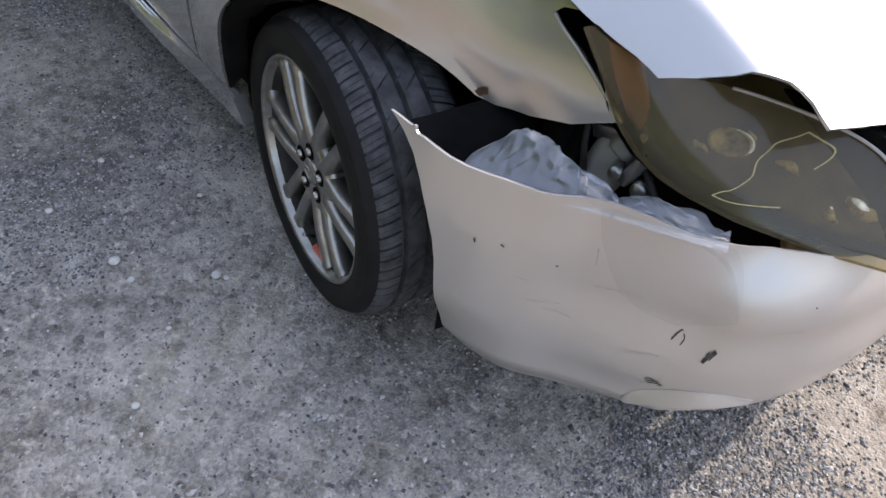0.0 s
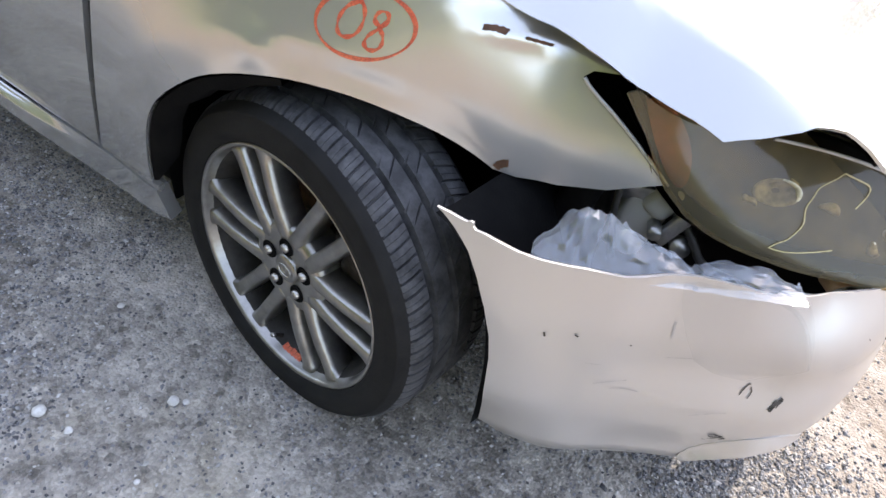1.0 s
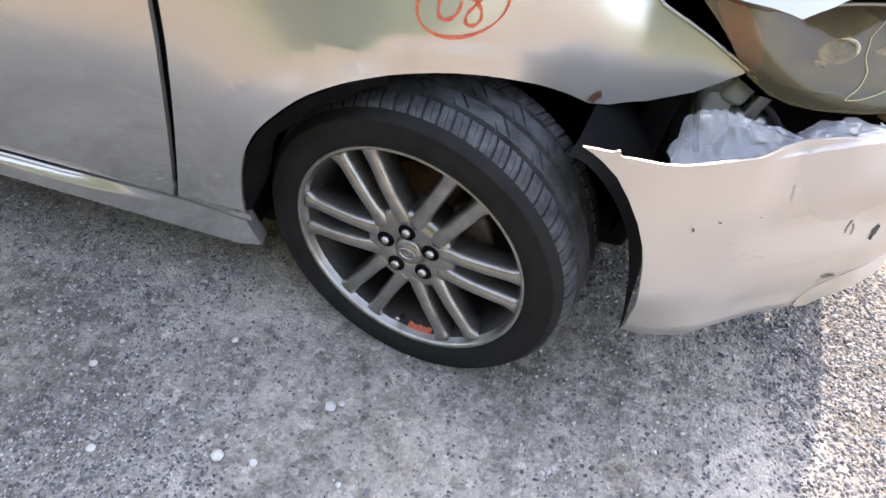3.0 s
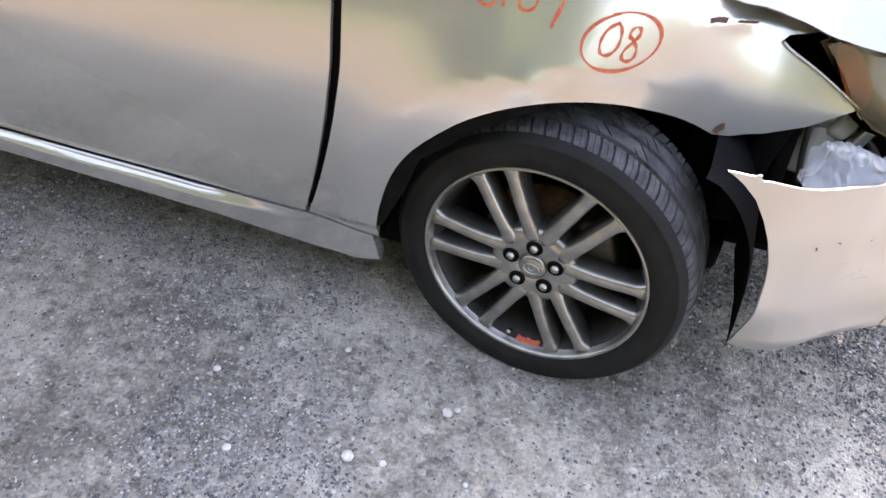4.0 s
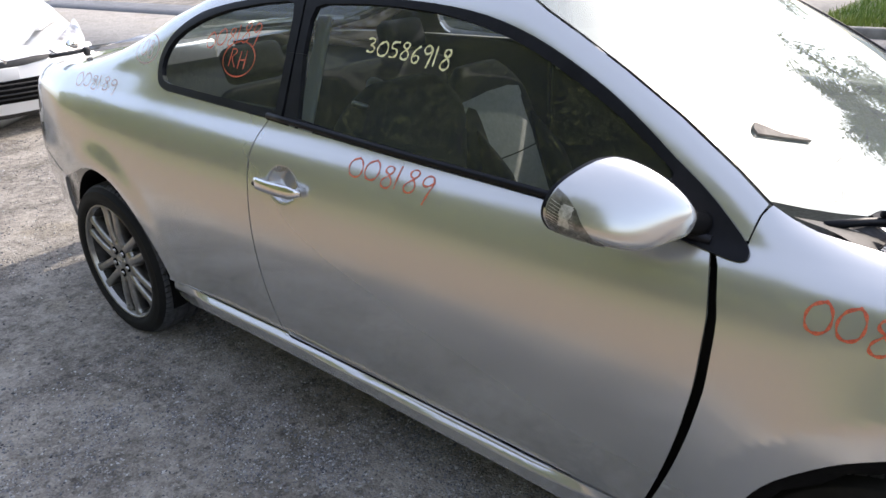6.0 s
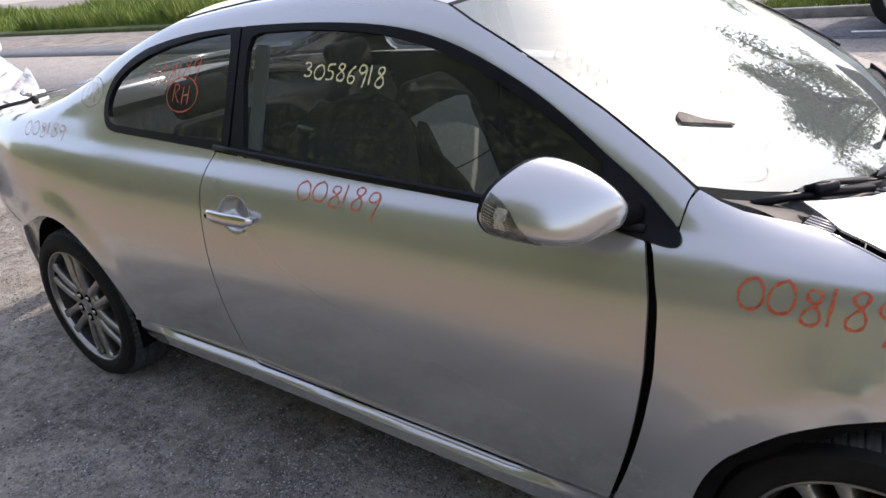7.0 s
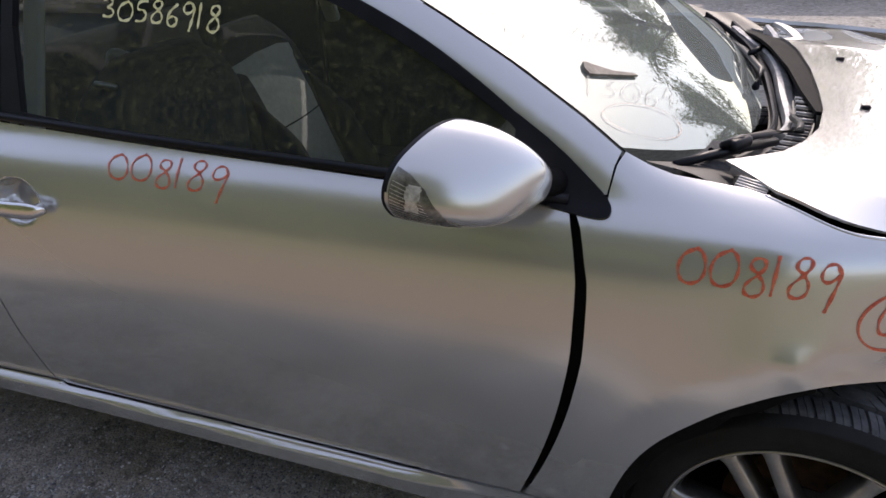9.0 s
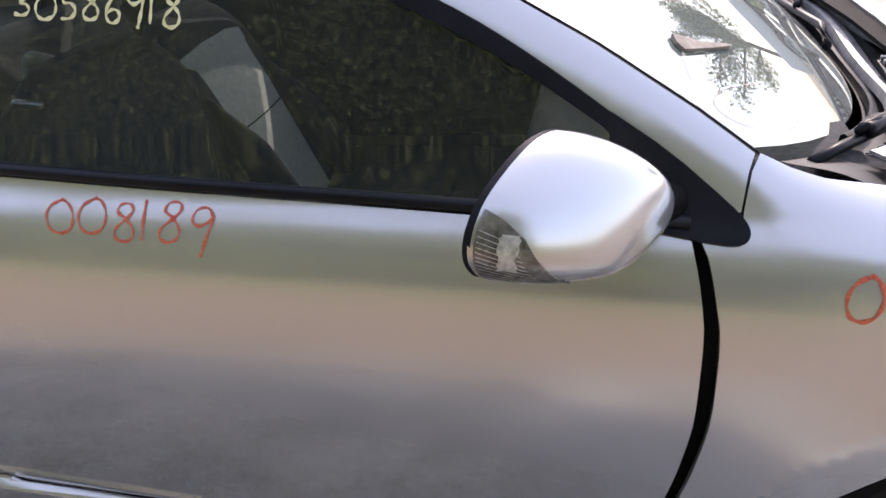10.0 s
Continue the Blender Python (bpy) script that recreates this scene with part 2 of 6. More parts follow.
def left_side(x, v):
    a = flank(x, v, "sound")
    return a[0], WIDE - a[1], a[2]


WIDE = 1.755

# ---- ground and surroundings ----
def ground_material(name, dark, light, pebble=150.0, rough_bump=.9, dirt=None):
    """Packed gravel: dusty pale areas and coarse dark ones, grains of two sizes, stains, shade painted along the car,
    and dirt further off.
    """
    m = material(name, dark, 0.92)
    bsdf, at = m.node_tree.nodes["Principled BSDF"], place_of(m)
    big = node(m, "TexNoise", Scale=2.1, Detail=5.0, Roughness=.62, Distortion=.6)
    mid = node(m, "TexNoise", Scale=17.0, Detail=4.0, Roughness=.7)
    fine = node(m, "TexNoise", Scale=110.0, Detail=5.0, Roughness=.75)
    vor = node(m, "TexVoronoi", Scale=pebble)
    vor2 = node(m, "TexVoronoi", Scale=pebble * .42)
    for n in (big, mid, fine, vor, vor2):
        link(m, at, n.inputs["Vector"])

    def maths(kind, a, b, c=None):
        n = node(m, "Math")
        n.operation = kind
        for k, v in enumerate((a, b) if c is None else (a, b, c)):
            if isinstance(v, (int, float)):
                n.inputs[k].default_value = v
            else:
                link(m, v, n.inputs[k])
        return n.outputs[0]
    patch = maths("MULTIPLY_ADD", mid.outputs["Fac"], .72, maths("MULTIPLY_ADD", fine.outputs["Fac"], .35, maths("MULTIPLY_ADD", big.outputs["Fac"], .95, -.51)))
    ramp = m.node_tree.nodes.new("ShaderNodeValToRGB")
    e = ramp.color_ramp.elements
    e[0].position, e[1].position = .34, .66
    e[0].color, e[1].color = (*dark, 1), (*light, 1)
    link(m, patch, ramp.inputs["Fac"])
    sp = node(m, "HueSaturation")
    link(m, ramp.outputs["Color"], sp.inputs["Color"])
    sep, sep2 = (m.node_tree.nodes.new("ShaderNodeSeparateColor") for _ in range(2))
    link(m, vor.outputs["Color"], sep.inputs["Color"])
    link(m, vor2.outputs["Color"], sep2.inputs["Color"])
    vr = node(m, "MapRange", **{"To Min": .70, "To Max": 1.30})
    link(m, sep.outputs[0], vr.inputs["Value"])
    stone = node(m, "MapRange", **{"From Min": .84, "From Max": 1.0, "To Min": 1.0, "To Max": 1.5})
    link(m, sep2.outputs[1], stone.inputs["Value"])
    hole = node(m, "MapRange", **{"From Min": .0, "From Max": .20, "To Min": .50, "To Max": 1.0})
    link(m, sep2.outputs[2], hole.inputs["Value"])
    bare = node(m, "MapRange", **{"From Min": .42, "From Max": .68, "To Min": 1.0, "To Max": .42})     # dust hides the grains
    link(m, patch, bare.inputs["Value"])
    grain = maths("MULTIPLY", maths("MULTIPLY", vr.outputs["Result"], stone.outputs["Result"]), hole.outputs["Result"])
    link(m, maths("MULTIPLY_ADD", maths("SUBTRACT", grain, 1.0), bare.outputs["Result"], 1.0), sp.inputs["Value"])
    # olive-brown spots of dust and moss
    spot = node(m, "TexNoise", Scale=1.5, Detail=7.0, Roughness=.7)
    link(m, at, spot.inputs["Vector"])
    spread = node(m, "MapRange", **{"From Min": .54, "From Max": .70, "To Min": 0.0, "To Max": .55})
    link(m, spot.outputs["Fac"], spread.inputs["Value"])
    moss = m.node_tree.nodes.new("ShaderNodeMix")
    moss.data_type, moss.blend_type = "RGBA", "MULTIPLY"
    moss.inputs[7].default_value = (.72, .66, .46, 1)
    link(m, spread.outputs["Result"], moss.inputs[0])
    link(m, sp.outputs["Color"], moss.inputs[6])
    last = moss.outputs[2]
    if dirt:
        # painted shade: darkens the ground further along the car's sill
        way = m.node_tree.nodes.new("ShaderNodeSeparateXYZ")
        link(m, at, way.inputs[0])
        shade_along = node(m, "MapRange", **{"From Min": -.40, "From Max": -1.05, "To Min": 0.0, "To Max": 1.0})
        link(m, maths("MULTIPLY_ADD", mid.outputs["Fac"], .5, maths("ADD", way.outputs[0], -.25)), shade_along.inputs["Value"])
        shade_tint = m.node_tree.nodes.new("ShaderNodeMix")
        shade_tint.data_type, shade_tint.blend_type = "RGBA", "MULTIPLY"
        shade_tint.inputs[7].default_value = (.70, .685, .66, 1)
        link(m, shade_along.outputs["Result"], shade_tint.inputs[0])
        link(m, last, shade_tint.inputs[6])
        last = shade_tint.outputs[2]
        # brown dirt takes over away from the cars, with a ragged edge
        xyz = m.node_tree.nodes.new("ShaderNodeSeparateXYZ")
        link(m, at, xyz.inputs[0])
        far = node(m, "MapRange", **{"From Min": -1.0, "From Max": -2.3})
        link(m, xyz.outputs[1], far.inputs["Value"])
        rag = node(m, "Math")
        rag.operation = "MULTIPLY_ADD"
        link(m, fine.outputs["Fac"], rag.inputs[0])
        rag.inputs[1].default_value = .5
        link(m, far.outputs["Result"], rag.inputs[2])
        ahead = node(m, "MapRange", **{"From Min": .75, "From Max": 1.35, "To Max": .42})
        link(m, xyz.outputs[0], ahead.inputs["Value"])
        soft = node(m, "MapRange", **{"From Min": .2, "From Max": .9})
        link(m, maths("ADD", rag.outputs[0], ahead.outputs["Result"]), soft.inputs["Value"])
        mix = m.node_tree.nodes.new("ShaderNodeMix")
        mix.data_type = "RGBA"
        tone = m.node_tree.nodes.new("ShaderNodeMix")
        tone.data_type = "RGBA"
        tone.inputs[6].default_value, tone.inputs[7].default_value = (*[c * .45 for c in dirt], 1), (*[c * 1.45 for c in dirt], 1)
        link(m, fine.outputs["Fac"], tone.inputs[0])
        link(m, soft.outputs["Result"], mix.inputs[0])
        link(m, last, mix.inputs[6])
        link(m, tone.outputs[2], mix.inputs[7])
        # thin yellowing grass under the trees beyond the dirt
        far2 = node(m, "MapRange", **{"From Min": -4.1, "From Max": -5.2})
        link(m, xyz.outputs[1], far2.inputs["Value"])
        lawn = m.node_tree.nodes.new("ShaderNodeMix")
        lawn.data_type = "RGBA"
        lawn.inputs[7].default_value = (.21, .205, .075, 1)
        link(m, far2.outputs["Result"], lawn.inputs[0])
        link(m, mix.outputs[2], lawn.inputs[6])
        last = lawn.outputs[2]
    link(m, last, bsdf.inputs["Base Color"])
    b = node(m, "Bump", Strength=rough_bump, Distance=.004)
    inv = node(m, "Math")
    inv.operation = "SUBTRACT"
    inv.inputs[0].default_value = 1
    link(m, vor.outputs["Distance"], inv.inputs[1])
    add = node(m, "Math")
    link(m, inv.outputs[0], add.inputs[0])
    link(m, fine.outputs["Fac"], add.inputs[1])
    link(m, add.outputs[0], b.inputs["Height"])
    link(m, b.outputs["Normal"], bsdf.inputs["Normal"])
    return m


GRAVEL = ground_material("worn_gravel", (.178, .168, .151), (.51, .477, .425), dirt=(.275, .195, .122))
# tree shade on the far road strip is put into this darker asphalt
ROAD = ground_material("road_in_tree_shade", (.105, .11, .12), (.16, .165, .175), 60, .3)
LANE = ground_material("pale_asphalt", (.215, .203, .186), (.275, .26, .238), 70, .3)
GRASS_SOIL = stained(material("grass_soil", (.05, .07, .02), 0.95), ((.04, .055, .015), (.09, .11, .03)), 4)
CONCRETE = stained(material("kerb_concrete", (.27, .26, .24), 0.9), ((.20, .19, .175), (.31, .30, .275)), 6, bump=.3)
bm = bmesh.new()
for a, b in ((-300, 300),):
    bm.faces.new([bm.verts.new(p) for p in ((a, -300, 0), (b, -300, 0), (b, 300, 0), (a, 300, 0))])
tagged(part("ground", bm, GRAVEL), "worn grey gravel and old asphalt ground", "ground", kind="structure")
bm = bmesh.new()
box(bm, (400, 1.75, .012), pose(0, 8.83, 0))
tagged(part("road", bm, ROAD), "asphalt road with tree shade painted dark", "road", kind="structure")
bm = bmesh.new()
box(bm, (400, 4.75, .010), pose(0, 5.58, 0))
tagged(part("pavement", bm, LANE), "pale worn asphalt lane beside the lot", "pavement", kind="structure")
bm = bmesh.new()
box(bm, (40, .15, .16), pose(17.3, 9.86, .05), .025)
box(bm, (.15, 1.6, .16), pose(-2.72, 10.2, .05, 0, 0, 12), .025)
tagged(part("kerb", bm, CONCRETE), "low concrete kerb", "kerb", kind="structure")
bm = bmesh.new()
box(bm, (40, 8, .14), pose(17.35, 13.93, .045), .01)
tagged(part("verge", bm, GRASS_SOIL), "grassy verge behind the kerb", "verge", kind="structure")
bm = bmesh.new()
box(bm, (13, 9, .016), pose(-9.4, 13.86, 0))
tagged(part("driveway", bm, CONCRETE), "pale concrete driveway", "driveway", kind="structure")
bm = bmesh.new()
box(bm, (60, 30, .3), pose(-47, 29.5, -.02, 0, 0, -4), .1)
tagged(part("bank", bm, GRASS_SOIL), "overgrown grassy bank", "bank", kind="structure")
LINE_PAINT = stained(material("road_paint", (.75, .75, .72), 0.7), ((.6, .6, .58), (.8, .8, .78)), 9)
bm = bmesh.new()
box(bm, (1.25, .09, .004), pose(-.52, 8.44, .010))
tagged(part("road_line", bm, LINE_PAINT), "white painted road dash", "road marking", kind="structure")
# ---- body surface: stations along x, arc v up the flank ----
def spline(knots):
    """Monotone cubic through (a, b) pairs."""
    ks = np.array(knots, float)
    x, y = ks[:, 0], ks[:, 1]
    h = np.diff(x)
    d = np.diff(y) / h
    m = np.r_[d[0], np.where(d[:-1] * d[1:] > 0, 2 * d[:-1] * d[1:] / (d[:-1] + d[1:] + 1e-12), 0), d[-1]]

    def value(a):
        a = np.clip(a, x[0], x[-1])
        i = np.clip(np.searchsorted(x, a) - 1, 0, len(h) - 1)
        s = (a - x[i]) / h[i]
        return (y[i] * (1 + 2 * s) * (1 - s) ** 2 + h[i] * m[i] * s * (1 - s) ** 2
                + y[i + 1] * s * s * (3 - 2 * s) + h[i] * m[i + 1] * s * s * (s - 1))
    return value


def smooth(a):
    a = np.clip(a, 0, 1)
    return a * a * (3 - 2 * a)


LEAN_UP = spline([(.10, -26), (.16, -15), (.25, -13), (.30, -12), (.33, -11), (.42, -9), (.52, -6), (.62, -1), (.70, 5), (.78, 9.5), (.84, 13), (.875, 18),
                  (.90, 25), (.92, 32), (.94, 38), (.957, 39), (.972, 32), (.985, 28), (1.005, 26), (1.03, 25), (1.06, 24), (1.3, 24), (1.6, 26)])
TURN_OVER = spline([(-3.7, 1.00), (-3.4, 1.03), (-3.0, 1.07), (-2.7, 1.14), (-2.5, 1.21), (-2.28, 1.30), (-1.98, 1.40), (-1.67, 1.44), (-1.38, 1.455),
                    (-1.1, 1.445), (-.96, 1.42), (-.855, 1.375), (-.727, 1.305), (-.585, 1.22), (-.45, 1.13), (-.38, 1.08), (-.30, 1.02), (-.2, .985),
                    (-.1, .965), (0, .95), (.3, .93), (.7, .9)])
TURN_WIDE = spline([(-3.7, .1), (-2.5, .11), (-.8, .12), (-.4, .115), (-.2, .11), (.7, .12)])
PLAN = spline([(-3.69, .85), (-3.64, .55), (-3.58, .36), (-3.50, .23), (-3.38, .138), (-3.18, .080), (-2.95, .042), (-2.6, .015), (-2.2, .002), (-1.6, 0), (-.5, 0), (-.3, .002), (-.15, .016),
               (-.07, .038), (.08, .098), (.277, .210), (.34, .238), (.5, .268), (.62, .285)])
SOUND = spline([(-3.69, .85), (-3.64, .55), (-3.58, .36), (-3.50, .23), (-3.38, .138), (-3.18, .080), (-2.95, .042), (-2.6, .015), (-2.2, .002), (-1.6, 0), (-.2, 0), (.3, .03), (.6, .12), (.8, .32)])
GX, GV = np.linspace(-3.7, .72, 443), np.linspace(.10, 1.62, 305)


def flank_table(plan):
    xx, vv = np.meshgrid(GX, GV, indexing="ij")
    lean = LEAN_UP(vv - .022 * (-xx - 1.0) * smooth((vv - .7) / .2))
    broad = smooth((-xx - 2.26) / .25) * smooth((vv - .93) / .04) * (1 - smooth((vv - 1.06) / .04))
    lean = lean + broad * np.maximum(0, 33 - lean)         # the shoulder broadens behind the side windows
    over, wide = TURN_OVER(xx), TURN_WIDE(xx)
    lean = lean + (80 - lean) * smooth((vv - over + wide) / (1.5 * wide))
    dv = GV[1] - GV[0]
    dy, dz = np.sin(np.radians(lean)) * dv, np.cos(np.radians(lean)) * dv
    y, z = np.cumsum(dy, 1), np.cumsum(dz, 1)
    k = int(round((.62 - .10) / dv))
    y, z = y - y[:, k:k + 1] + .008, z - z[:, k:k + 1] + .62
    return y + plan(xx), z


TABLE = {"right": flank_table(PLAN), "sound": flank_table(SOUND)}


def dents(x, v):
    """How far the damaged skin lies inward (+) or outward (-)."""
    def g(a, b, sa, sb, turn=0.0):
        c, t = math.cos(turn), math.sin(turn)
        p, q = (x - a) * c + (v - b) * t, -(x - a) * t + (v - b) * c
        return math.exp(-(p / sa) ** 2 - (q / sb) ** 2)
    if x < -.6:
        r = math.hypot(x + 2.66, v - .315)
        return -.012 * float(smooth((.50 - r) / .11)) if x < -2.0 and v > .3 else 0.0
    r = math.hypot(x, v - .31)
    flare = -.0095 * min(1.0, max(0.0, (.535 - r) / .12)) ** 2 * float(smooth((.22 - x) / .22)) if v > .3 else 0.0
    d = flare - .0055 * g(-.070, .700, .026, .030, .5) + .0035 * g(-.015, .700, .022, .022, .3) + .005 * g(.08, .692, .06, .020, -.2)
    d += .0014 * g(.17, .70, .03, .08, .25) - .0018 * g(.215, .68, .03, .07, .2)
    d += .003 * g(-.12, .80, .10, .09)
    d += .15 * (v - .61) * float(smooth((x - .16) / .14))
    d += .45 * max(0.0, v - .70) ** 2 * float(smooth((x - .04) / .24))
    # ledge over the rusty fold, facing up to the hood
    d += .010 * float(smooth((v - .797 + .12 * max(0, x - .2)) / .026)) * float(smooth((x - .15) / .07)) - .005 * g(.25, .792, .05, .012, -.2)
    return d


def flank(x, v, side="right"):
    """The place (x, y, z) on the flank."""
    ty, tz = TABLE[side]
    i = min(max((x - GX[0]) / (GX[1] - GX[0]), 0), len(GX) - 1.001)
    j = min(max((v - GV[0]) / (GV[1] - GV[0]), 0), len(GV) - 1.001)
    a, b = int(i), int(j)
    s, t = i - a, j - b
    w = ((1 - s) * (1 - t), s * (1 - t), (1 - s) * t, s * t)
    y = w[0] * ty[a, b] + w[1] * ty[a + 1, b] + w[2] * ty[a, b + 1] + w[3] * ty[a + 1, b + 1]
    z = w[0] * tz[a, b] + w[1] * tz[a + 1, b] + w[2] * tz[a, b + 1] + w[3] * tz[a + 1, b + 1]
    if side == "right":
        y += dents(x, v)
    return x, y, z


# ---- bumper skin: u runs round the corner, v is height ----
def track(points, step=.005):
    """A smooth plan line through points, by its length."""
    ps = np.array(points, float)
    k = np.arange(len(ps))
    fx, fy = spline(np.c_[k, ps[:, 0]]), spline(np.c_[k, ps[:, 1]])
    s = np.linspace(0, len(ps) - 1, 2000)
    x, y = fx(s), fy(s)
    d = np.r_[0, np.cumsum(np.hypot(np.diff(x), np.diff(y)))]
    return lambda u: (float(np.interp(u, d, x)), float(np.interp(u, d, y)))


BUMPER_PLAN = track([(.25, .0), (.30, .008), (.38, .016), (.46, .042), (.54, .09), (.61, .142), (.70, .200), (.76, .238), (.81, .265),
                     (.86, .32), (.905, .42), (.935, .56), (.95, .75), (.955, .90), (.95, 1.10), (.92, 1.30), (.84, 1.52)])


def bumper(u, v):
    x, y = BUMPER_PLAN(u)
    x2, y2 = BUMPER_PLAN(u + .01)
    n = math.hypot(x2 - x, y2 - y) + 1e-9
    ox, oy = (y2 - y) / n, -(x2 - x) / n
    out = -.055 * smooth((.36 - v) / .16) * (1 - smooth((u - .10) / .28)) - .012 * smooth((v - .5) / .14)
    out += -.015 * smooth((v - .36) / .1) * smooth((u - .3) / .1) - .045 * smooth((v - .47) / .16) * smooth((u - .5) / .15)
    out += -.035 * smooth((.235 - v) / .08) - .012 * smooth((.33 - v) / .08) * smooth((u - .3) / .2)
    out += .004 * math.sin(9 * u + 7 * v) * math.exp(-((u - .42) / .15) ** 2) - .007 * math.exp(-((u - .6) / .05) ** 2 - ((v - .43) / .05) ** 2)
    return x + ox * out, y + oy * out, v


# ---- headlamp skin ----
LAMP_Y = spline([(.36, .262), (.41, .261), (.50, .270), (.60, .282), (.69, .312), (.80, .365), (.90, .44), (1.0, .54)])
LAMP_MID = spline([(.36, .80), (.41, .77), (.50, .71), (.60, .655), (.69, .625), (.80, .60), (1.0, .58)])


def lamp_shape(x, z):
    mid = float(LAMP_MID(x))
    up = z - mid
    lean = 1.15 * float(smooth((x - .42) / .2)) + .1
    y = float(LAMP_Y(x)) + lean * (up + math.sqrt(up * up + .0012)) / 2 + 1.4 * max(0, -up) ** 2
    return x, y, z


# ---- door mirror ----
MIRROR_RIM = [(-.111, 1.005), (-.107, .982), (-.090, .961), (-.056, .9575), (-.019, .961), (.026, .972), (.042, .990), (.051, 1.010), (.055, 1.035), (.036, 1.066), (.014, 1.080), (-.028, 1.079), (-.078, 1.056), (-.102, 1.031)]


def mirror_shape(k, a):
    """k runs round the rim (0 to 14), a from the rim (0) to the nose (90)."""
    n = len(MIRROR_RIM)
    k = k % n
    i, t = int(k), k - int(k)
    p = [MIRROR_RIM[(i + j) % n] for j in (-1, 0, 1, 2)]
    y, z = (0.5 * (2 * p[1][c] + (p[2][c] - p[0][c]) * t + (2 * p[0][c] - 5 * p[1][c] + 4 * p[2][c] - p[3][c]) * t * t + (3 * p[1][c] - p[0][c] - 3 * p[2][c] + p[3][c]) * t ** 3) for c in (0, 1))
    r = np.array((-.598 + .57 * y, y, z))
    c, nose = np.array((-.614, -.028, 1.016)), np.array((-.470, .020, .968))
    if a <= 0:
        q = r - np.array((1, 0, 0)) * .01 * -a / 10
        return float(q[0]), float(q[1]), float(q[2])
    ca, sa = max(0.0, math.cos(math.radians(a))), math.sin(math.radians(a))
    outer = math.exp(-(min(abs(k - .3), abs(k - .3 - n)) / 1.9) ** 2)
    top = math.exp(-((k - 9.6) / 2.2) ** 2)
    end = math.sqrt(max(0.0, 1 - (max(0.0, a - 58) / 32) ** 2))
    bottom = math.exp(-((k - 3.6) / 1.5) ** 2)
    wide = (.34 + .66 * ca ** (1.12 - .62 * outer + .12 * top + .12 * bottom)) * end * (1 + .10 * outer * math.sin(math.radians(2 * a)))
    q = c + (r - c) * wide + (nose - c) * np.array((sa ** 1.05, sa ** 1.5, sa ** 1.5))
    return float(q[0]), float(q[1]), float(q[2])

# ---- the car ----
car = tagged(new("car"), "silver two-door coupe with a smashed front corner, parked on gravel", "car")

# outlines on the flank, as (x, arc height)
GAP_LINE = spline([(.297, -.502), (.40, -.468), (.51, -.438), (.60, -.420), (.70, -.408), (.80, -.407), (.86, -.414), (.935, -.430)])
GAP_WIDE = spline([(.297, .007), (.40, .011), (.51, .014), (.60, .016), (.70, .017), (.80, .016), (.86, .013), (.935, .012)])
GAP = [(float(GAP_LINE(v)), float(v)) for v in np.linspace(.935, .297, 23)]
SILL_TOP = [(-.502, .295), (-.66, .302), (-.834, .311), (-1.05, .318), (-1.28, .326), (-1.45, .332), (-1.60, .336), (-1.64, .338)]
DOOR_REAR = [(-1.664, .348), (-1.676, .40), (-1.690, .50), (-1.698, .60), (-1.710, .72), (-1.718, .82), (-1.716, .90), (-1.703, .97), (-1.683, 1.008)]
BELT = [(-1.683, 1.008), (-1.40, .990), (-1.17, .976), (-.80, .957), (-.60, .946), (-.434, .936)]
TRIM_UP = [(-.391, .960), (-.487, 1.048), (-.621, 1.146), (-.734, 1.215), (-.913, 1.298), (-1.09, 1.341), (-1.344, 1.358), (-1.646, 1.356), (-1.874, 1.342),
           (-2.06, 1.308), (-2.13, 1.283), (-2.19, 1.252), (-2.238, 1.216), (-2.268, 1.178), (-2.284, 1.135), (-2.284, 1.095), (-2.270, 1.062), (-2.245, 1.044), (-2.20, 1.036)]
RAIL = [(-.363, 1.033), (-.428, 1.082), (-.549, 1.162), (-.678, 1.237), (-.789, 1.297), (-.883, 1.345), (-.96, 1.39), (-1.1, 1.43), (-1.38, 1.445), (-1.67, 1.43),
        (-1.98, 1.39), (-2.28, 1.30), (-2.5, 1.215), (-2.7, 1.145), (-3.0, 1.08), (-3.25, 1.05)]


def shift(line, dx, dv=0.0):
    return [(x + dx, v + dv) for x, v in line]


def arc(cx, cv, r, a0, a1, n=16):
    return [(cx + r * math.cos(radians(a0 + (a1 - a0) * k / n)), cv + r * math.sin(radians(a0 + (a1 - a0) * k / n))) for k in range(n + 1)]


REAR_ARCH = arc(-2.66, .315, .385, 160, -8, 22)     # from behind the wheel to its front
FRONT_ARCH = round_line([(-.338, .27), (-.336, .323), (-.322, .39), (-.302, .458), (-.278, .51), (-.245, .555), (-.185, .609), (-.145, .635), (-.102, .653), (-.06, .664),
              (-.021, .670), (.025, .672), (.071, .668), (.12, .657), (.173, .638), (.22, .616), (.266, .588)], 1)

fender_poly = (FRONT_ARCH + [(.30, .583), (.36, .590), (.43, .612), (.505, .655), (.46, .685), (.40, .720), (.352, .744), (.335, .757), (.345, .768), (.39, .776), (.44, .785),
               (.38, .802), (.30, .822), (.22, .846), (.16, .865), (.122, .878), (.097, .888), (.069, .897), (.045, .900), (.023, .903), (-.009, .911), (-.03, .919), (-.051, .930), (-.073, .944), (-.096, .960), (-.120, .975), (-.146, .992), (-.174, 1.003), (-.227, 1.008), (-.281, 1.010),
               (-.321, 1.020), (-.3565, 1.034), (-.3665, 1.01), (-.3735, .966), (-.375, .945), (-.383, .932), (-.42, .927)] + [(x + float(GAP_WIDE(v)), v) for x, v in GAP[1:]] + [(-.45, .290), (-.39, .277)])
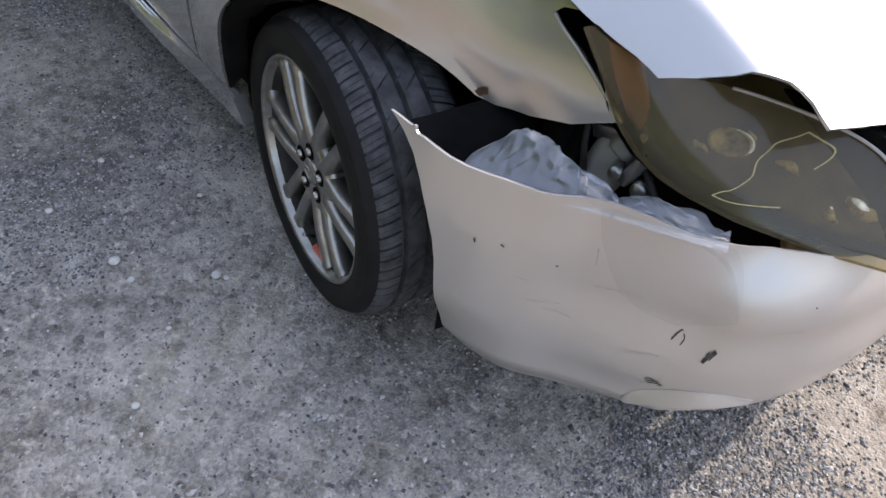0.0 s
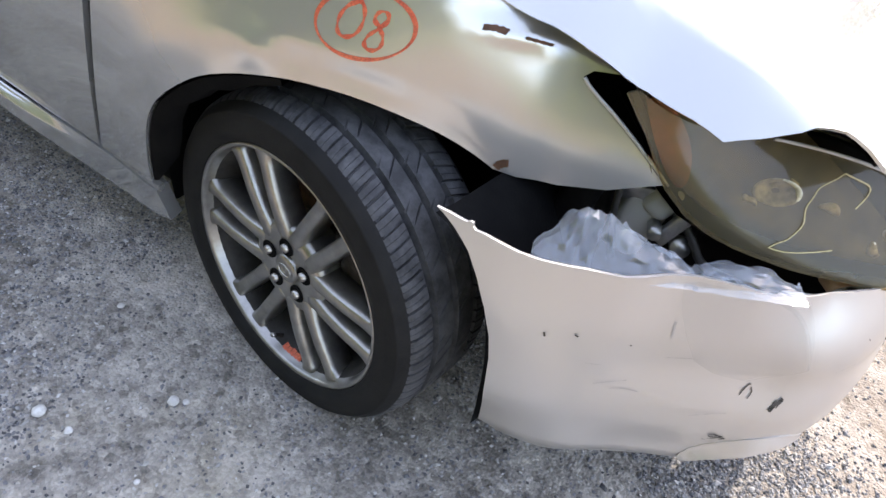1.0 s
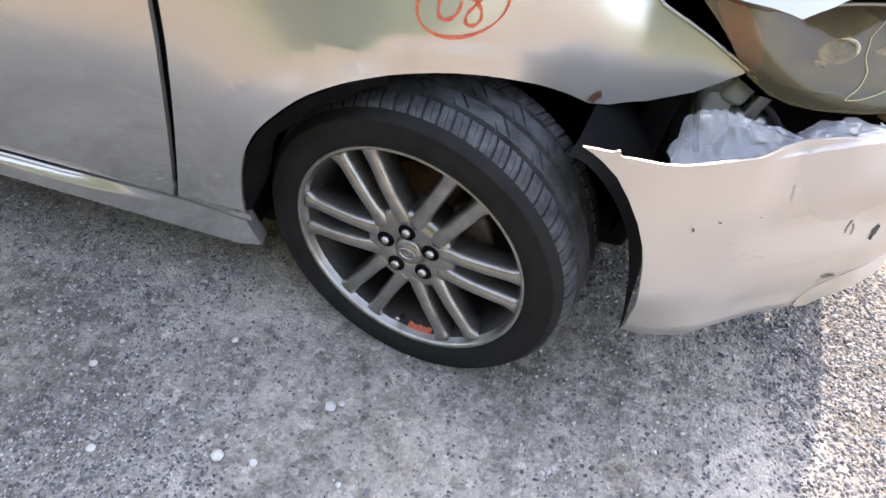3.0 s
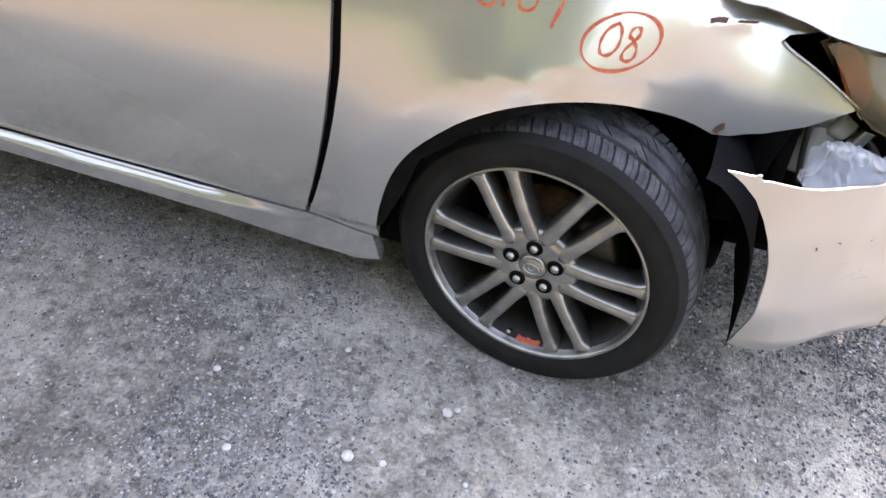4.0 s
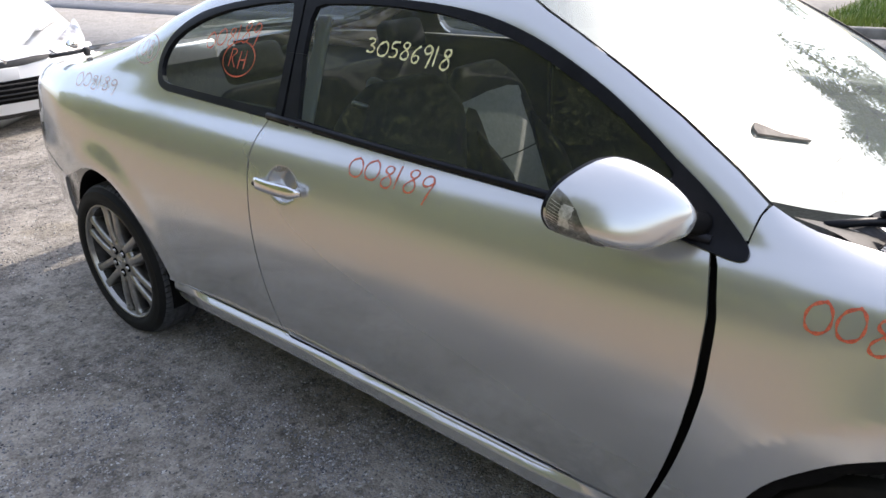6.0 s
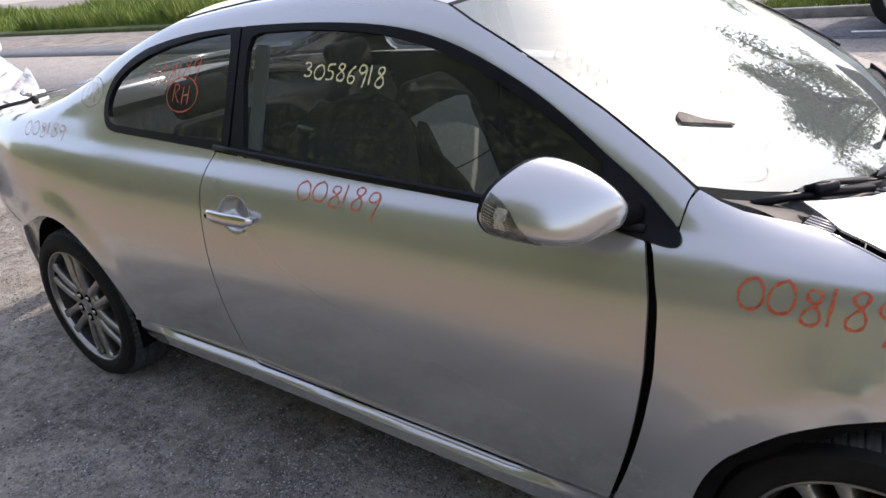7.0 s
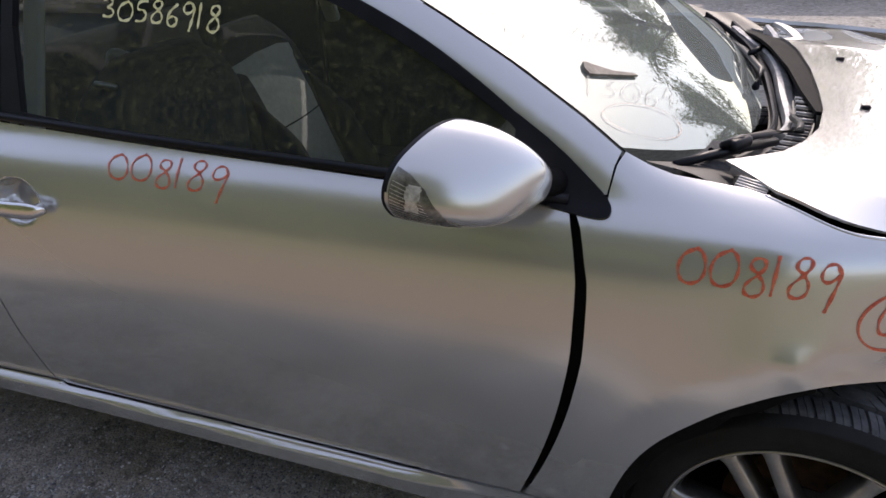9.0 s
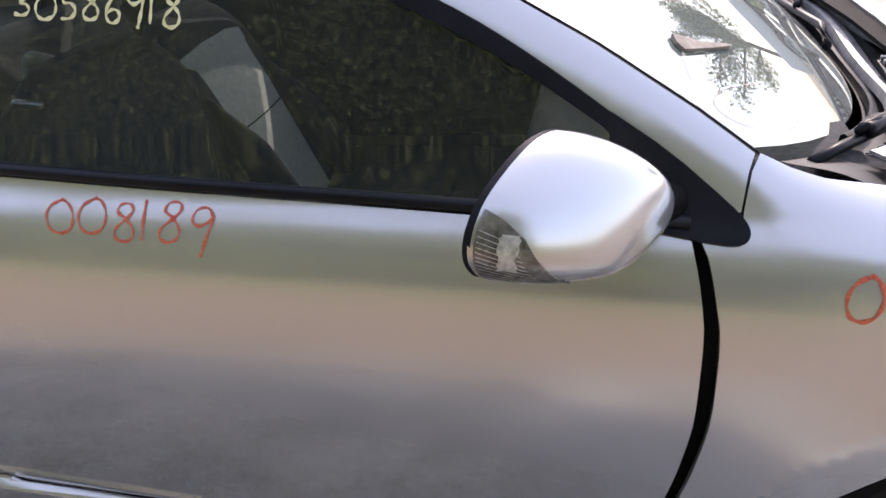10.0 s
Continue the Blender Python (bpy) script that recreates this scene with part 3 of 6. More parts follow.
fender = panel("fender", fender_poly, right_side, SILVER, car, "crumpled silver fender with orange numbers", .02, .016)

bm = bmesh.new()
tube(bm, [Vector(right_side(x, v)) - normal_of(right_side, x, v) * .002 for x, v in round_line([(.097, .887), (.069, .896), (.045, .899), (.023, .902), (-.009, .910), (-.03, .918), (-.051, .929), (-.073, .943), (-.096, .959), (-.120, .974), (-.146, .991)], 1)], .0035, 8)
part("fender_lip", bm, SILVER, fender, "rolled upper edge")

door_poly = shift(GAP, -.003) + SILL_TOP[1:] + DOOR_REAR + BELT[1:]


def door_shape(x, v):
    """The flank with a round dish behind the handle."""
    p = right_side(x, v)
    r = math.hypot((x + 1.568) / .062, (v - .842) / .048)
    return p[0], p[1] + .042 * float(smooth((1.0 - r) / .34)), p[2]


door = panel("door", door_poly, door_shape, SILVER, car, "silver door with an orange number", .03, .018, fine=((0, -1.65, -1.49, .006), (1, .785, .90, .006)))

quarter_poly = ([(-1.648, .3465)] + shift(DOOR_REAR, -.0045) + [(-1.70, 1.012), (-1.9, 1.022)] + round_line(TRIM_UP, 2)[::-1] + [(-.377, .962), (-.3705, 1.008)] + RAIL
                + [(-3.40, 1.04), (-3.42, .95), (-3.413, .80), (-3.43, .715), (-3.36, .705), (-3.20, .655), (-3.05, .62), (-3.01, .60)] + REAR_ARCH[6:-2] + [(-2.292, .346), (-2.02, .3435), (-1.80, .3445)])
quarter = panel("quarter_panel", quarter_poly, right_side, SILVER, car, "silver rear quarter panel running up into the roof rail", .03, .018)

rear_bumper = panel("rear_bumper", [(-3.016, .595), (-3.05, .612), (-3.20, .648), (-3.31, .690), (-3.40, .70), (-3.66, .70), (-3.68, .45), (-3.64, .26), (-3.2, .22), (-3.02, .22), (-3.03, .30), (-3.05, .42), (-3.035, .52)],
                    right_side, SILVER, car, "silver rear bumper", .03, .03)
panel("tail_light", [(-3.425, .945), (-3.418, .80), (-3.44, .72), (-3.58, .71), (-3.64, .80), (-3.63, .94)], right_side, RED_LENS, car, "red tail light", .03, .03, -.004)
panel("rear_corner", [(-3.405, 1.04), (-3.405, .952), (-3.63, .948), (-3.65, 1.03)], right_side, SILVER, car, "", .03, .03)

sill_poly = [(-.342, .180), (-.352, .264), (-.39, .271), (-.45, .284), (-.50, .289)] + shift(SILL_TOP[1:], 0, -.006) + [(-1.652, .345), (-1.80, .343), (-2.02, .342), (-2.26, .345), (-2.283, .30), (-2.29, .262),
             (-2.2, .245), (-2.0, .236), (-1.7, .228), (-1.4, .222), (-1.1, .206), (-.9, .196), (-.75, .184), (-.6, .176), (-.46, .170), (-.40, .163)]


def sill_shape(x, v):
    p = right_side(x, v)
    top = float(np.interp(x, (-2.26, -1.66, -1.05, -.5), (.345, .345, .312, .289)))
    y0, z0 = right_side(x, top)[1:]
    d = .52 * max(0.0, top - v)
    y = y0 - .018 * float(smooth(d / .017)) + .14 * max(0.0, d - .012)
    k = float(smooth((-.44 - x) / .34)) * float(smooth((x + 2.28) / .25))
    return p[0], p[1] * (1 - k) + (y - .004) * k, p[2] * (1 - k) + (z0 - d) * k


sill = panel("side_sill", sill_poly, sill_shape, SILVER, car, "silver side sill", .04, .016, .0005, .03)
ridge = bmesh.new()
tube(ridge, [Vector(right_side(x, v)) + normal_of(right_side, x, v) * (.011 * float(smooth((-.50 - x) / .30)) - .006) for x, v in round_line(shift([(-.56, .293)] + SILL_TOP[2:] + [(-1.652, .352)], 0, -.011), 1)], .0065, 10)
part("sill_bead", ridge, SILVER, sill)

# black surround of the side windows
DOOR_GLASS = [(-1.565, 1.028), (-1.40, 1.012), (-1.173, .997), (-.80, .978), (-.60, .967), (-.50, .963), (-.515, 1.045), (-.578, 1.090), (-.655, 1.141), (-.760, 1.198), (-.930, 1.276),
              (-1.110, 1.320), (-1.27, 1.335), (-1.398, 1.339), (-1.545, 1.334), (-1.578, 1.325), (-1.592, 1.29), (-1.592, 1.2)]
QUARTER_GLASS = [(-1.662, 1.036), (-1.913, 1.047), (-2.13, 1.056), (-2.205, 1.061), (-2.235, 1.068), (-2.252, 1.085), (-2.259, 1.110), (-2.257, 1.140), (-2.243, 1.172), (-2.215, 1.204), (-2.17, 1.234),
                 (-2.11, 1.262), (-2.05, 1.283), (-1.954, 1.308), (-1.80, 1.331), (-1.70, 1.337), (-1.675, 1.332), (-1.668, 1.3)]
GLASS_TOP = round_line(DOOR_GLASS[5:14], 2)
DOOR_GLASS = DOOR_GLASS[:5] + GLASS_TOP + DOOR_GLASS[14:]


trim = panel("window_trim", [(-1.62, 1.012), (-1.40, .993), (-1.17, .979), (-.80, .960), (-.60, .949), (-.436, .939), (-.402, .964)]
             + [p for p in round_line(TRIM_UP, 2) if -1.61 < p[0] < -.42] + [(-1.625, 1.354), (-1.625, 1.2)] + [(-1.594, 1.2), (-1.594, 1.291), (-1.580, 1.327), (-1.545, 1.336)] + GLASS_TOP[::-1] + DOOR_GLASS[4::-1]
             + [(-1.594, 1.1996), (-1.625, 1.1996)], right_side, BLACK_TRIM, car, "black window surround", .04, .02, .004, .016)
panel("window_trim", [(-1.632, 1.012), (-1.70, 1.014), (-1.9, 1.024), (-2.18, 1.036)] + [p for p in round_line(TRIM_UP, 2)[::-1] if p[0] < -1.65] + [(-1.632, 1.355), (-1.632, 1.2)]
              + [(-1.666, 1.2), (-1.666, 1.3), (-1.673, 1.334), (-1.70, 1.339)] + QUARTER_GLASS[14:0:-1] + [(-1.66, 1.036), (-1.664, 1.1996), (-1.632, 1.1996)], right_side, BLACK_TRIM, car, "", .04, .02, .004, .016)
side_window = panel("side_window", [(x, v) for x, v in DOOR_GLASS], right_side, SIDE_GLASS, car, "dark reflecting door window with a yellow number", .05, .03, -.004, 0)
quarter_window = panel("quarter_window", QUARTER_GLASS, right_side, SIDE_GLASS, car, "dark reflecting quarter window with orange writing", .05, .03, -.004, 0)
bm = bmesh.new()
tube(bm, [Vector(right_side(x, v)) + normal_of(right_side, x, v) * .008 for x, v in round_line(shift(BELT, 0, .012), 1)], .009, 8)
part("belt_strip", bm, BLACK_TRIM, door, "black rubber belt strip")
# small black triangle at the mirror's foot
panel("mirror_triangle", round_line([(-.445, .930), (-.40, .922), (-.380, .921), (-.369, .926), (-.366, .938), (-.372, .952), (-.39, .972), (-.46, 1.033), (-.53, 1.080)], 1) + [(-.53, .955), (-.50, .940)], right_side, BLACK_TRIM, car, "black mirror triangle", .03, .02, .007, .014)

# door gap: near-black sheets behind the edges stand in for its shade
panel("jamb_shade", shift(GAP, .035) + shift(GAP[::-1], -.035), right_side, LINER_SHADE, car, "", .04, .03, -.022, .0)
panel("jamb_shade", shift(DOOR_REAR, .03) + shift(DOOR_REAR[::-1], -.03), right_side, LINER_SHADE, car, "", .04, .03, -.02, .0)
panel("jamb_shade", shift(SILL_TOP, 0, .03) + shift(SILL_TOP[::-1], 0, -.03), right_side, LINER_SHADE, car, "", .06, .03, -.02, .0)

# near-black sheet stands in for the shade inside the pillar seam
panel("seam_shade", [(-.352, 1.03), (-.363, .96), (-.385, .96), (-.376, 1.03)], right_side, LINER_SHADE, car, "", .03, .03, -.010, .0)

# left side, sound
left_poly = [(.6, .45), (.45, .62), (.36, .66)] + arc(0, .31, .365, 80, 190, 14) + [(-.4, .2), (-2.25, .2)] + arc(-2.68, .31, .38, -10, 170, 18) + [(-3.1, .25), (-3.55, .3), (-3.58, .95), (-3.3, 1.03), (-2.6, 1.03), (-1.6, 1.0), (-.4, .94), (-.2, .94), (.1, .93), (.6, .86)]
panel("left_flank", left_poly, left_side, SILVER, car, "", .06, .04, flip=True)
left_up = [(-.40, .95), (-.36, 1.035)] + RAIL[1:] + [(-3.3, 1.035), (-2.262, 1.04)] + [(x, v) for x, v in TRIM_UP[::-1][1:]]
panel("left_rail", left_up, left_side, SILVER, car, "", .06, .04, flip=True)
panel("left_pillar", [(-1.57, .99), (-1.57, 1.36), (-1.66, 1.36), (-1.66, .99)], left_side, BLACK_TRIM, car, "", .06, .04, flip=True)
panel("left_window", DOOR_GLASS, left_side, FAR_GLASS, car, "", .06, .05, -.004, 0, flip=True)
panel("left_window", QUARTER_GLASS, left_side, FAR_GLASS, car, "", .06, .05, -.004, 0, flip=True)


# roof, windscreen, rear glass
def rail_at(s, line):
    ps = np.array(line, float)
    d = np.r_[0, np.cumsum(np.hypot(*np.diff(ps, axis=0).T))]
    q = s * d[-1]
    return Vector(right_side(float(np.interp(q, d, ps[:, 0])), float(np.interp(q, d, ps[:, 1]))))


WS_EDGE, ROOF_EDGE, REAR_EDGE = RAIL[:7], RAIL[6:11], RAIL[10:]


def across(line, fwd, rise):
    """A sheet from the right rail line to its mirror, bowed forward and up; a runs along the line, b across."""
    def shape(a, b):
        p = rail_at(min(max(a, 0), 1), line)
        y = p.y + (WIDE - 2 * p.y) * b
        k = 1 - (2 * b - 1) ** 2
        k = 1 - (1 - k) ** 1.35
        return p.x + k * (fwd[0] + (fwd[1] - fwd[0]) * a), y, p.z + k * (rise[0] + (rise[1] - rise[0]) * a)
    return shape


screen_shape, roof_shape, back_shape = across(WS_EDGE, (.26, .13), (-.115, .035)), across(ROOF_EDGE, (.13, -.10), (.035, .045)), across(REAR_EDGE, (-.10, -.12), (.045, .02))
windscreen = panel("windscreen", [(.015, .005), (.985, .005), (.985, .988), (.015, .988)], screen_shape, FRONT_GLASS, car, "windscreen reflecting sky and branches, with faded marker", .06, .04, 0, 0, flip=True)
bm = bmesh.new()
tube(bm, [screen_shape(k / 24, .004) for k in range(25)], .0015, 6)
part("windscreen_seal", bm, BLACK_TRIM, car)
bm = bmesh.new()
tube(bm, [screen_shape(k / 24, .994) for k in range(25)], .007, 6)
part("windscreen_seal", bm, BLACK_TRIM, car)
panel("roof", [(0, 0.0), (.11, 0.0), (.11, 1.0), (0, 1.0)], roof_shape, SILVER, car, "silver roof header", .05, .03, .002, .01, flip=True)
panel("roof_glass", [(.118, .035), (.985, .035), (.985, .965), (.118, .965)], roof_shape, ROOF_GLASS, car, "dark glass roof panel", .06, .04, .003, .01, flip=True)
panel("roof_edge", [(.11, 0), (1, 0), (1, .032), (.11, .032)], roof_shape, SILVER, car, "", .05, .02, 0, .01, flip=True)
panel("roof_edge", [(.11, .968), (1, .968), (1, 1), (.11, 1)], roof_shape, SILVER, car, "", .05, .02, 0, .01, flip=True)
panel("rear_window", [(0, .03), (.62, .06), (.62, .94), (0, .97)], back_shape, SIDE_GLASS, car, "", .06, .04, 0, 0, flip=True)
panel("tailgate", [(.62, 0), (1, 0), (1, 1), (.62, 1)], back_shape, SILVER, car, "silver tailgate", .06, .04, 0, .01, flip=True)
panel("rear_side", [(0, 0), (.62, 0), (.62, .06), (0, .03)], back_shape, SILVER, car, "", .06, .02, 0, .01, flip=True)
panel("rear_side", [(0, 1), (.62, 1), (.62, .94), (0, .97)], back_shape, SILVER, car, "", .06, .02, 0, .01, flip=True)
bm = bmesh.new()
box(bm, (.03, .70, .50), pose(-3.58, WIDE / 2, .72), .02)
part("tail_panel", bm, SILVER, car)
bm = bmesh.new()
box(bm, (.10, .60, .42), pose(-3.63, WIDE / 2, .45), .04)
part("rear_bumper", bm, SILVER, car)
# spoiler stub seen over the tail
bm = bmesh.new()
tube(bm, [(-3.20, .36, 1.055), (-3.18, .6, 1.072), (-3.18, 1.15, 1.075), (-3.20, 1.45, 1.06)], .010, 8)
spoiler = part("spoiler", bm, SILVER, car, "thin silver tail spoiler")
bm = bmesh.new()
tube(bm, [(-3.23, .20, 1.040), (-3.21, .30, 1.046), (-3.20, .40, 1.055)], .008, 8)
box(bm, (.03, .024, .036), pose(-3.19, .34, 1.045), .008)
part("spoiler_foot", bm, PLASTIC, spoiler, "black spoiler foot")


# hood
FOLD = spline([(-.3, .18), (-.2, .19), (-.138, .198), (-.062, .205), (.022, .236), (.119, .255), (.20, .270), (.283, .292), (.35, .315), (.438, .338), (.556, .330), (.67, .317), (.72, .25), (.9, .1)])
FOLD_SLOPE = spline([(-.3, 0), (-.2, .02), (-.132, .07), (-.054, .27), (.028, .41), (.124, .84), (.20, 1.0), (.30, 1.10), (.9, 1.10)])


def hood_shape(x, y):
    z = .945 - .12 * (x + .1) - .55 * max(0, x - .4) ** 2 - .03 * float(smooth((x - .12) / .17)) * ((y - .88) / .7) ** 4
    d = float(FOLD(x)) - y
    z -= float(FOLD_SLOPE(x)) * (d + math.sqrt(d * d + .00015)) / 2
    z += .012 * math.exp(-((x - .35) / .06) ** 2 - ((y - .42) / .2) ** 2) - .010 * math.exp(-((x - .48) / .05) ** 2 - ((y - .5) / .2) ** 2)
    z += .006 * math.sin(22 * x + 9 * y) * math.exp(-((x - .45) / .2) ** 2 - ((y - .3) / .1) ** 2)
    z -= .05 * float(smooth((y - 1.2) / .5)) * float(smooth((.3 - x) / .4))
    return x, y, z


hood_poly = [(-.205, .240), (-.165, .195), (-.142, .168), (-.132, .158), (-.115, .152), (-.099, .148), (-.075, .142), (-.054, .139), (-.032, .139), (-.012, .142), (.028, .153), (.069, .169), (.124, .187), (.20, .214), (.283, .240), (.34, .250), (.384, .259), (.43, .266), (.50, .264), (.548, .261), (.587, .283), (.625, .309), (.659, .345), (.676, .363),
             (.692, .369), (.712, .372), (.731, .368), (.749, .367), (.765, .421), (.78, .477), (.80, .6), (.815, .88), (.80, 1.2), (.74, 1.42), (.62, 1.54), (.4, 1.57), (.1, 1.57), (-.08, 1.62), (-.162, 1.682), (-.135, 1.60), (-.115, 1.52), (-.06, 1.36), (-.015, 1.15), (-.002, .95), (-.005, .75),
             (-.012, .62), (-.035, .49), (-.07, .40), (-.11, .33), (-.155, .285)]
hood = panel("hood", hood_poly, hood_shape, SILVER, car, "buckled silver hood bent at the front corner", .022, .018, 0, .005)
panel("hood_liner", [(x + (.3 - x) * .03, y + (.9 - y) * .03) for x, y in hood_poly], hood_shape, LINER_SHADE, car, "", .06, .06, -.016, 0, flip=False)
# black crescent strip laid along the hood's rear edge
panel("hood_edge_strip", [(-.012, .62), (-.005, .75), (-.002, .95), (-.015, 1.15), (-.06, 1.36), (-.115, 1.52), (-.150, 1.62), (-.175, 1.52), (-.128, 1.36), (-.078, 1.15), (-.050, .95), (-.038, .75), (-.024, .62)], hood_shape, LINER_SHADE, car, "black crescent along the rear hood edge", .03, .04, -.006, .008)
for x, y in ((.073, .67), (.080, 1.08)):
    bm = bmesh.new()
    box(bm, (.020, .012, .010), Matrix.Translation(hood_shape(x, y)) @ pose(0, 0, .003), .004)
    part("washer_nozzle", bm, BLACK_TRIM, hood, "black washer nozzle")

# ---- wheels ----
AXLE = .300                          # height of the wheel centres; the tyres are a little flat where they stand


def settle(bm):
    """Press the lowest part of a tyre flat on the ground."""
    for v in bm.verts:
        v.co.z = max(v.co.z, .002 - AXLE)


def make_tyre(parent):
    bm = bmesh.new()
    lathe(bm, [(.2365, .006), (.2405, -.004), (.2440, -.0085), (.2475, -.0090), (.2495, -.0115), (.262, -.0145), (.276, -.0140), (.2905, -.0085), (.2925, -.0090), (.2950, -.0060), (.3035, .0040), (.3075, .0125)], 120)
    lathe(bm, [(.306, .204), (.298, .214), (.27, .221), (.24, .214), (.222, .195)], 96)
    settle(bm)
    tyre = part("tyre", bm, RUBBER, parent, "worn black tyre")
    # tread: block shoulders with cross cuts, three ribs with slanting cuts, four grooves
    rings = [(.3065, .010, "edge"), (.3120, .018, "block"), (.3160, .032, "block"), (.3175, .050, "block"), (.3050, .0530, ""), (.3050, .0585, ""), (.3185, .061, "rib"), (.3190, .077, "rib"), (.3190, .093, "rib"), (.3070, .0955, ""), (.3070, .1015, ""),
             (.3190, .105, "rib"), (.3190, .121, "rib"), (.3185, .137, "rib"), (.3050, .1395, ""), (.3050, .1450, ""), (.3175, .148, "block"), (.3160, .166, "block"), (.3120, .181, "block"), (.3055, .191, "edge")]
    steps = ((0, .0060, 1), (.12, .0060, 1), (.17, 0, 0), (.50, 0, 0), (.53, .0013, 0), (.57, 0, 0), (.96, 0, 0))
    pitches = 76
    bm = bmesh.new()
    made = []
    for r, y, kind in rings:
        y = y if y < .05 else .05 + 1.10 * (y - .05)
        row = []
        skew = .8 * (y - .02) if y < .05 else .024 + 2.6 * (min(y, .146) - .05) - .9 * max(0, y - .146)
        for p in range(pitches):
            for f, low, full in steps:
                a = 2 * math.pi * (p + f) / pitches + skew
                d = low if kind == "block" else .6 * low if kind == "edge" else (.0045 if full else 0) if kind == "rib" and (p + int(y * 40)) % 3 == 0 else 0
                row.append(bm.verts.new(((r - d) * math.cos(a), y, (r - d) * math.sin(a))))
        made.append(row)
    n = len(made[0])
    for p, q in zip(made, made[1:]):
        for c in range(n):
            bm.faces.new((p[c], p[(c + 1) % n], q[(c + 1) % n], q[c]))
    settle(bm)
    part("tread", bm, TREAD, tyre, "dusty grey tread with cross cuts", flat=True)
    return tyre


def make_wheel(label, spin):
    wheel = tagged(new("wheel"), label)
    make_tyre(wheel)
    bm = bmesh.new()
    lathe(bm, [(.2395, .008), (.2405, .001), (.2395, -.004), (.2370, -.006), (.2325, -.0035), (.2305, .002), (.2285, .009), (.2262, .014)], 120)
    part("rim", bm, ALLOY, wheel, "dusty grey alloy rim with paired spokes")
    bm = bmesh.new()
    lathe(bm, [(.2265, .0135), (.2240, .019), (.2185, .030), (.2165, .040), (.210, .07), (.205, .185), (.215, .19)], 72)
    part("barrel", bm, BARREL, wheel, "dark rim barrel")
    bm = bmesh.new()
    lathe(bm, [(.001, .014), (.031, .014), (.034, .012), (.040, .0105), (.068, .0090), (.082, .011), (.091, .018), (.094, .030), (.094, .075)], 72)
    part("hub", bm, ALLOY, wheel)
    for k in range(6):
        a = radians(60 * k + spin)
        for s in (-1, 1):
            bm = bmesh.new()
            # one spoke: flat face with sloping flanks, splayed towards the rim, with a hooked outer edge
            rows = []
            for i in range(19):
                t = i / 18
                r = .060 + t * .168
                off = s * (.0235 + .0125 * t)
                hook = max(0, (t - .84) / .16)
                w = .0140 + .004 * max(0, .3 - t) / .3
                wi, wo = w * (1 + .25 * hook * hook), w * (1 + 1.1 * hook * hook)
                lo, hi = (wi, wo) if s > 0 else (wo, wi)
                top = .0095 - .0035 * math.sin(math.pi * min(1, t / .8)) - .0045 * t
                rows.append([bm.verts.new((r, top + y, off + z)) for z, y in ((-1.12 * lo, .050), (-1.05 * lo, .013), (-.86 * lo, .0035), (-.62 * lo, .0004), (0, -.0004), (.62 * hi, .0004), (.86 * hi, .0035), (1.05 * hi, .013), (1.12 * hi, .050))])
            for p, q in zip(rows, rows[1:]):
                for c in range(9):
                    bm.faces.new((p[c], p[(c + 1) % 9], q[(c + 1) % 9], q[c]))
            bm.faces.new(rows[0]), bm.faces.new(rows[-1][::-1])
            bmesh.ops.recalc_face_normals(bm, faces=bm.faces[:])
            bmesh.ops.rotate(bm, verts=bm.verts[:], cent=(0, 0, 0), matrix=Matrix.Rotation(-a, 3, "Y"))
            part("spoke", bm, ALLOY, wheel)
    for k in range(5):
        a = radians(72 * k + 22 + spin)
        x, z = .050 * math.cos(a), .050 * math.sin(a)
        # near-black disc on the hub stands in for the shaded nut recess
        bm = bmesh.new()
        lathe(bm, [(.0005, .0085), (.0148, .0085), (.0158, .0072), (.0172, .0075), (.0180, .0105)], 28, pose(x, 0, z))
        pocket = part("nut_recess_shade", bm, LINER_SHADE, wheel)
        bm = bmesh.new()
        cylinder(bm, .0088, .0094, .014, pose(x, .0085, z, 90, 0, 0), 6)
        bmesh.ops.bevel(bm, geom=bm.edges[:], offset=.0016, segments=2, affect="EDGES")
        part("wheel_nut", bm, NUT, pocket, "steel wheel nut")
    bm = bmesh.new()
    lathe(bm, [(.001, .0035), (.018, .0042), (.0265, .0065), (.0295, .010), (.0300, .018)], 48)
    cap = part("centre_cap", bm, ALLOY, wheel, "grey centre cap with a plain oval badge")
    bm = bmesh.new()
    lathe(bm, [(.015, .0040), (.0157, .0022), (.0172, .0022), (.0180, .0045)], 36, Matrix.Diagonal((1, 1, .72, 1)))
    lathe(bm, [(.0052, .0040), (.0058, .0024), (.0070, .0024), (.0076, .0045)], 24, pose(0, 0, .003) @ Matrix.Diagonal((1, 1, 1.25, 1)))
    part("badge", bm, BARE_METAL, cap)
    bm = bmesh.new()
    cylinder(bm, .140, .140, .012, pose(0, .11, 0, 90), 48)
    cylinder(bm, .07, .07, .06, pose(0, .09, 0, 90), 32)
    part("brake_disc", bm, RUST, wheel, "rusty brake disc")
    bm = bmesh.new()
    box(bm, (.07, .09, .15), pose(.115, .10, .05, 0, -20, 0), .012)
    part("brake_caliper", bm, DARK_METAL, wheel)
    # near-black disc added to fill in the shade behind the wheel
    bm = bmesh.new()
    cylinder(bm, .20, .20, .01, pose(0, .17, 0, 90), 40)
    part("wheel_back_shade", bm, LINER_SHADE, wheel)
    bm = bmesh.new()
    tube(bm, [(-.024, .026, -.216), (-.0235, .012, -.206), (-.023, .004, -.200)], .0042, 8)
    part("valve", bm, PLASTIC, wheel, "black valve stem")
    bm = bmesh.new()
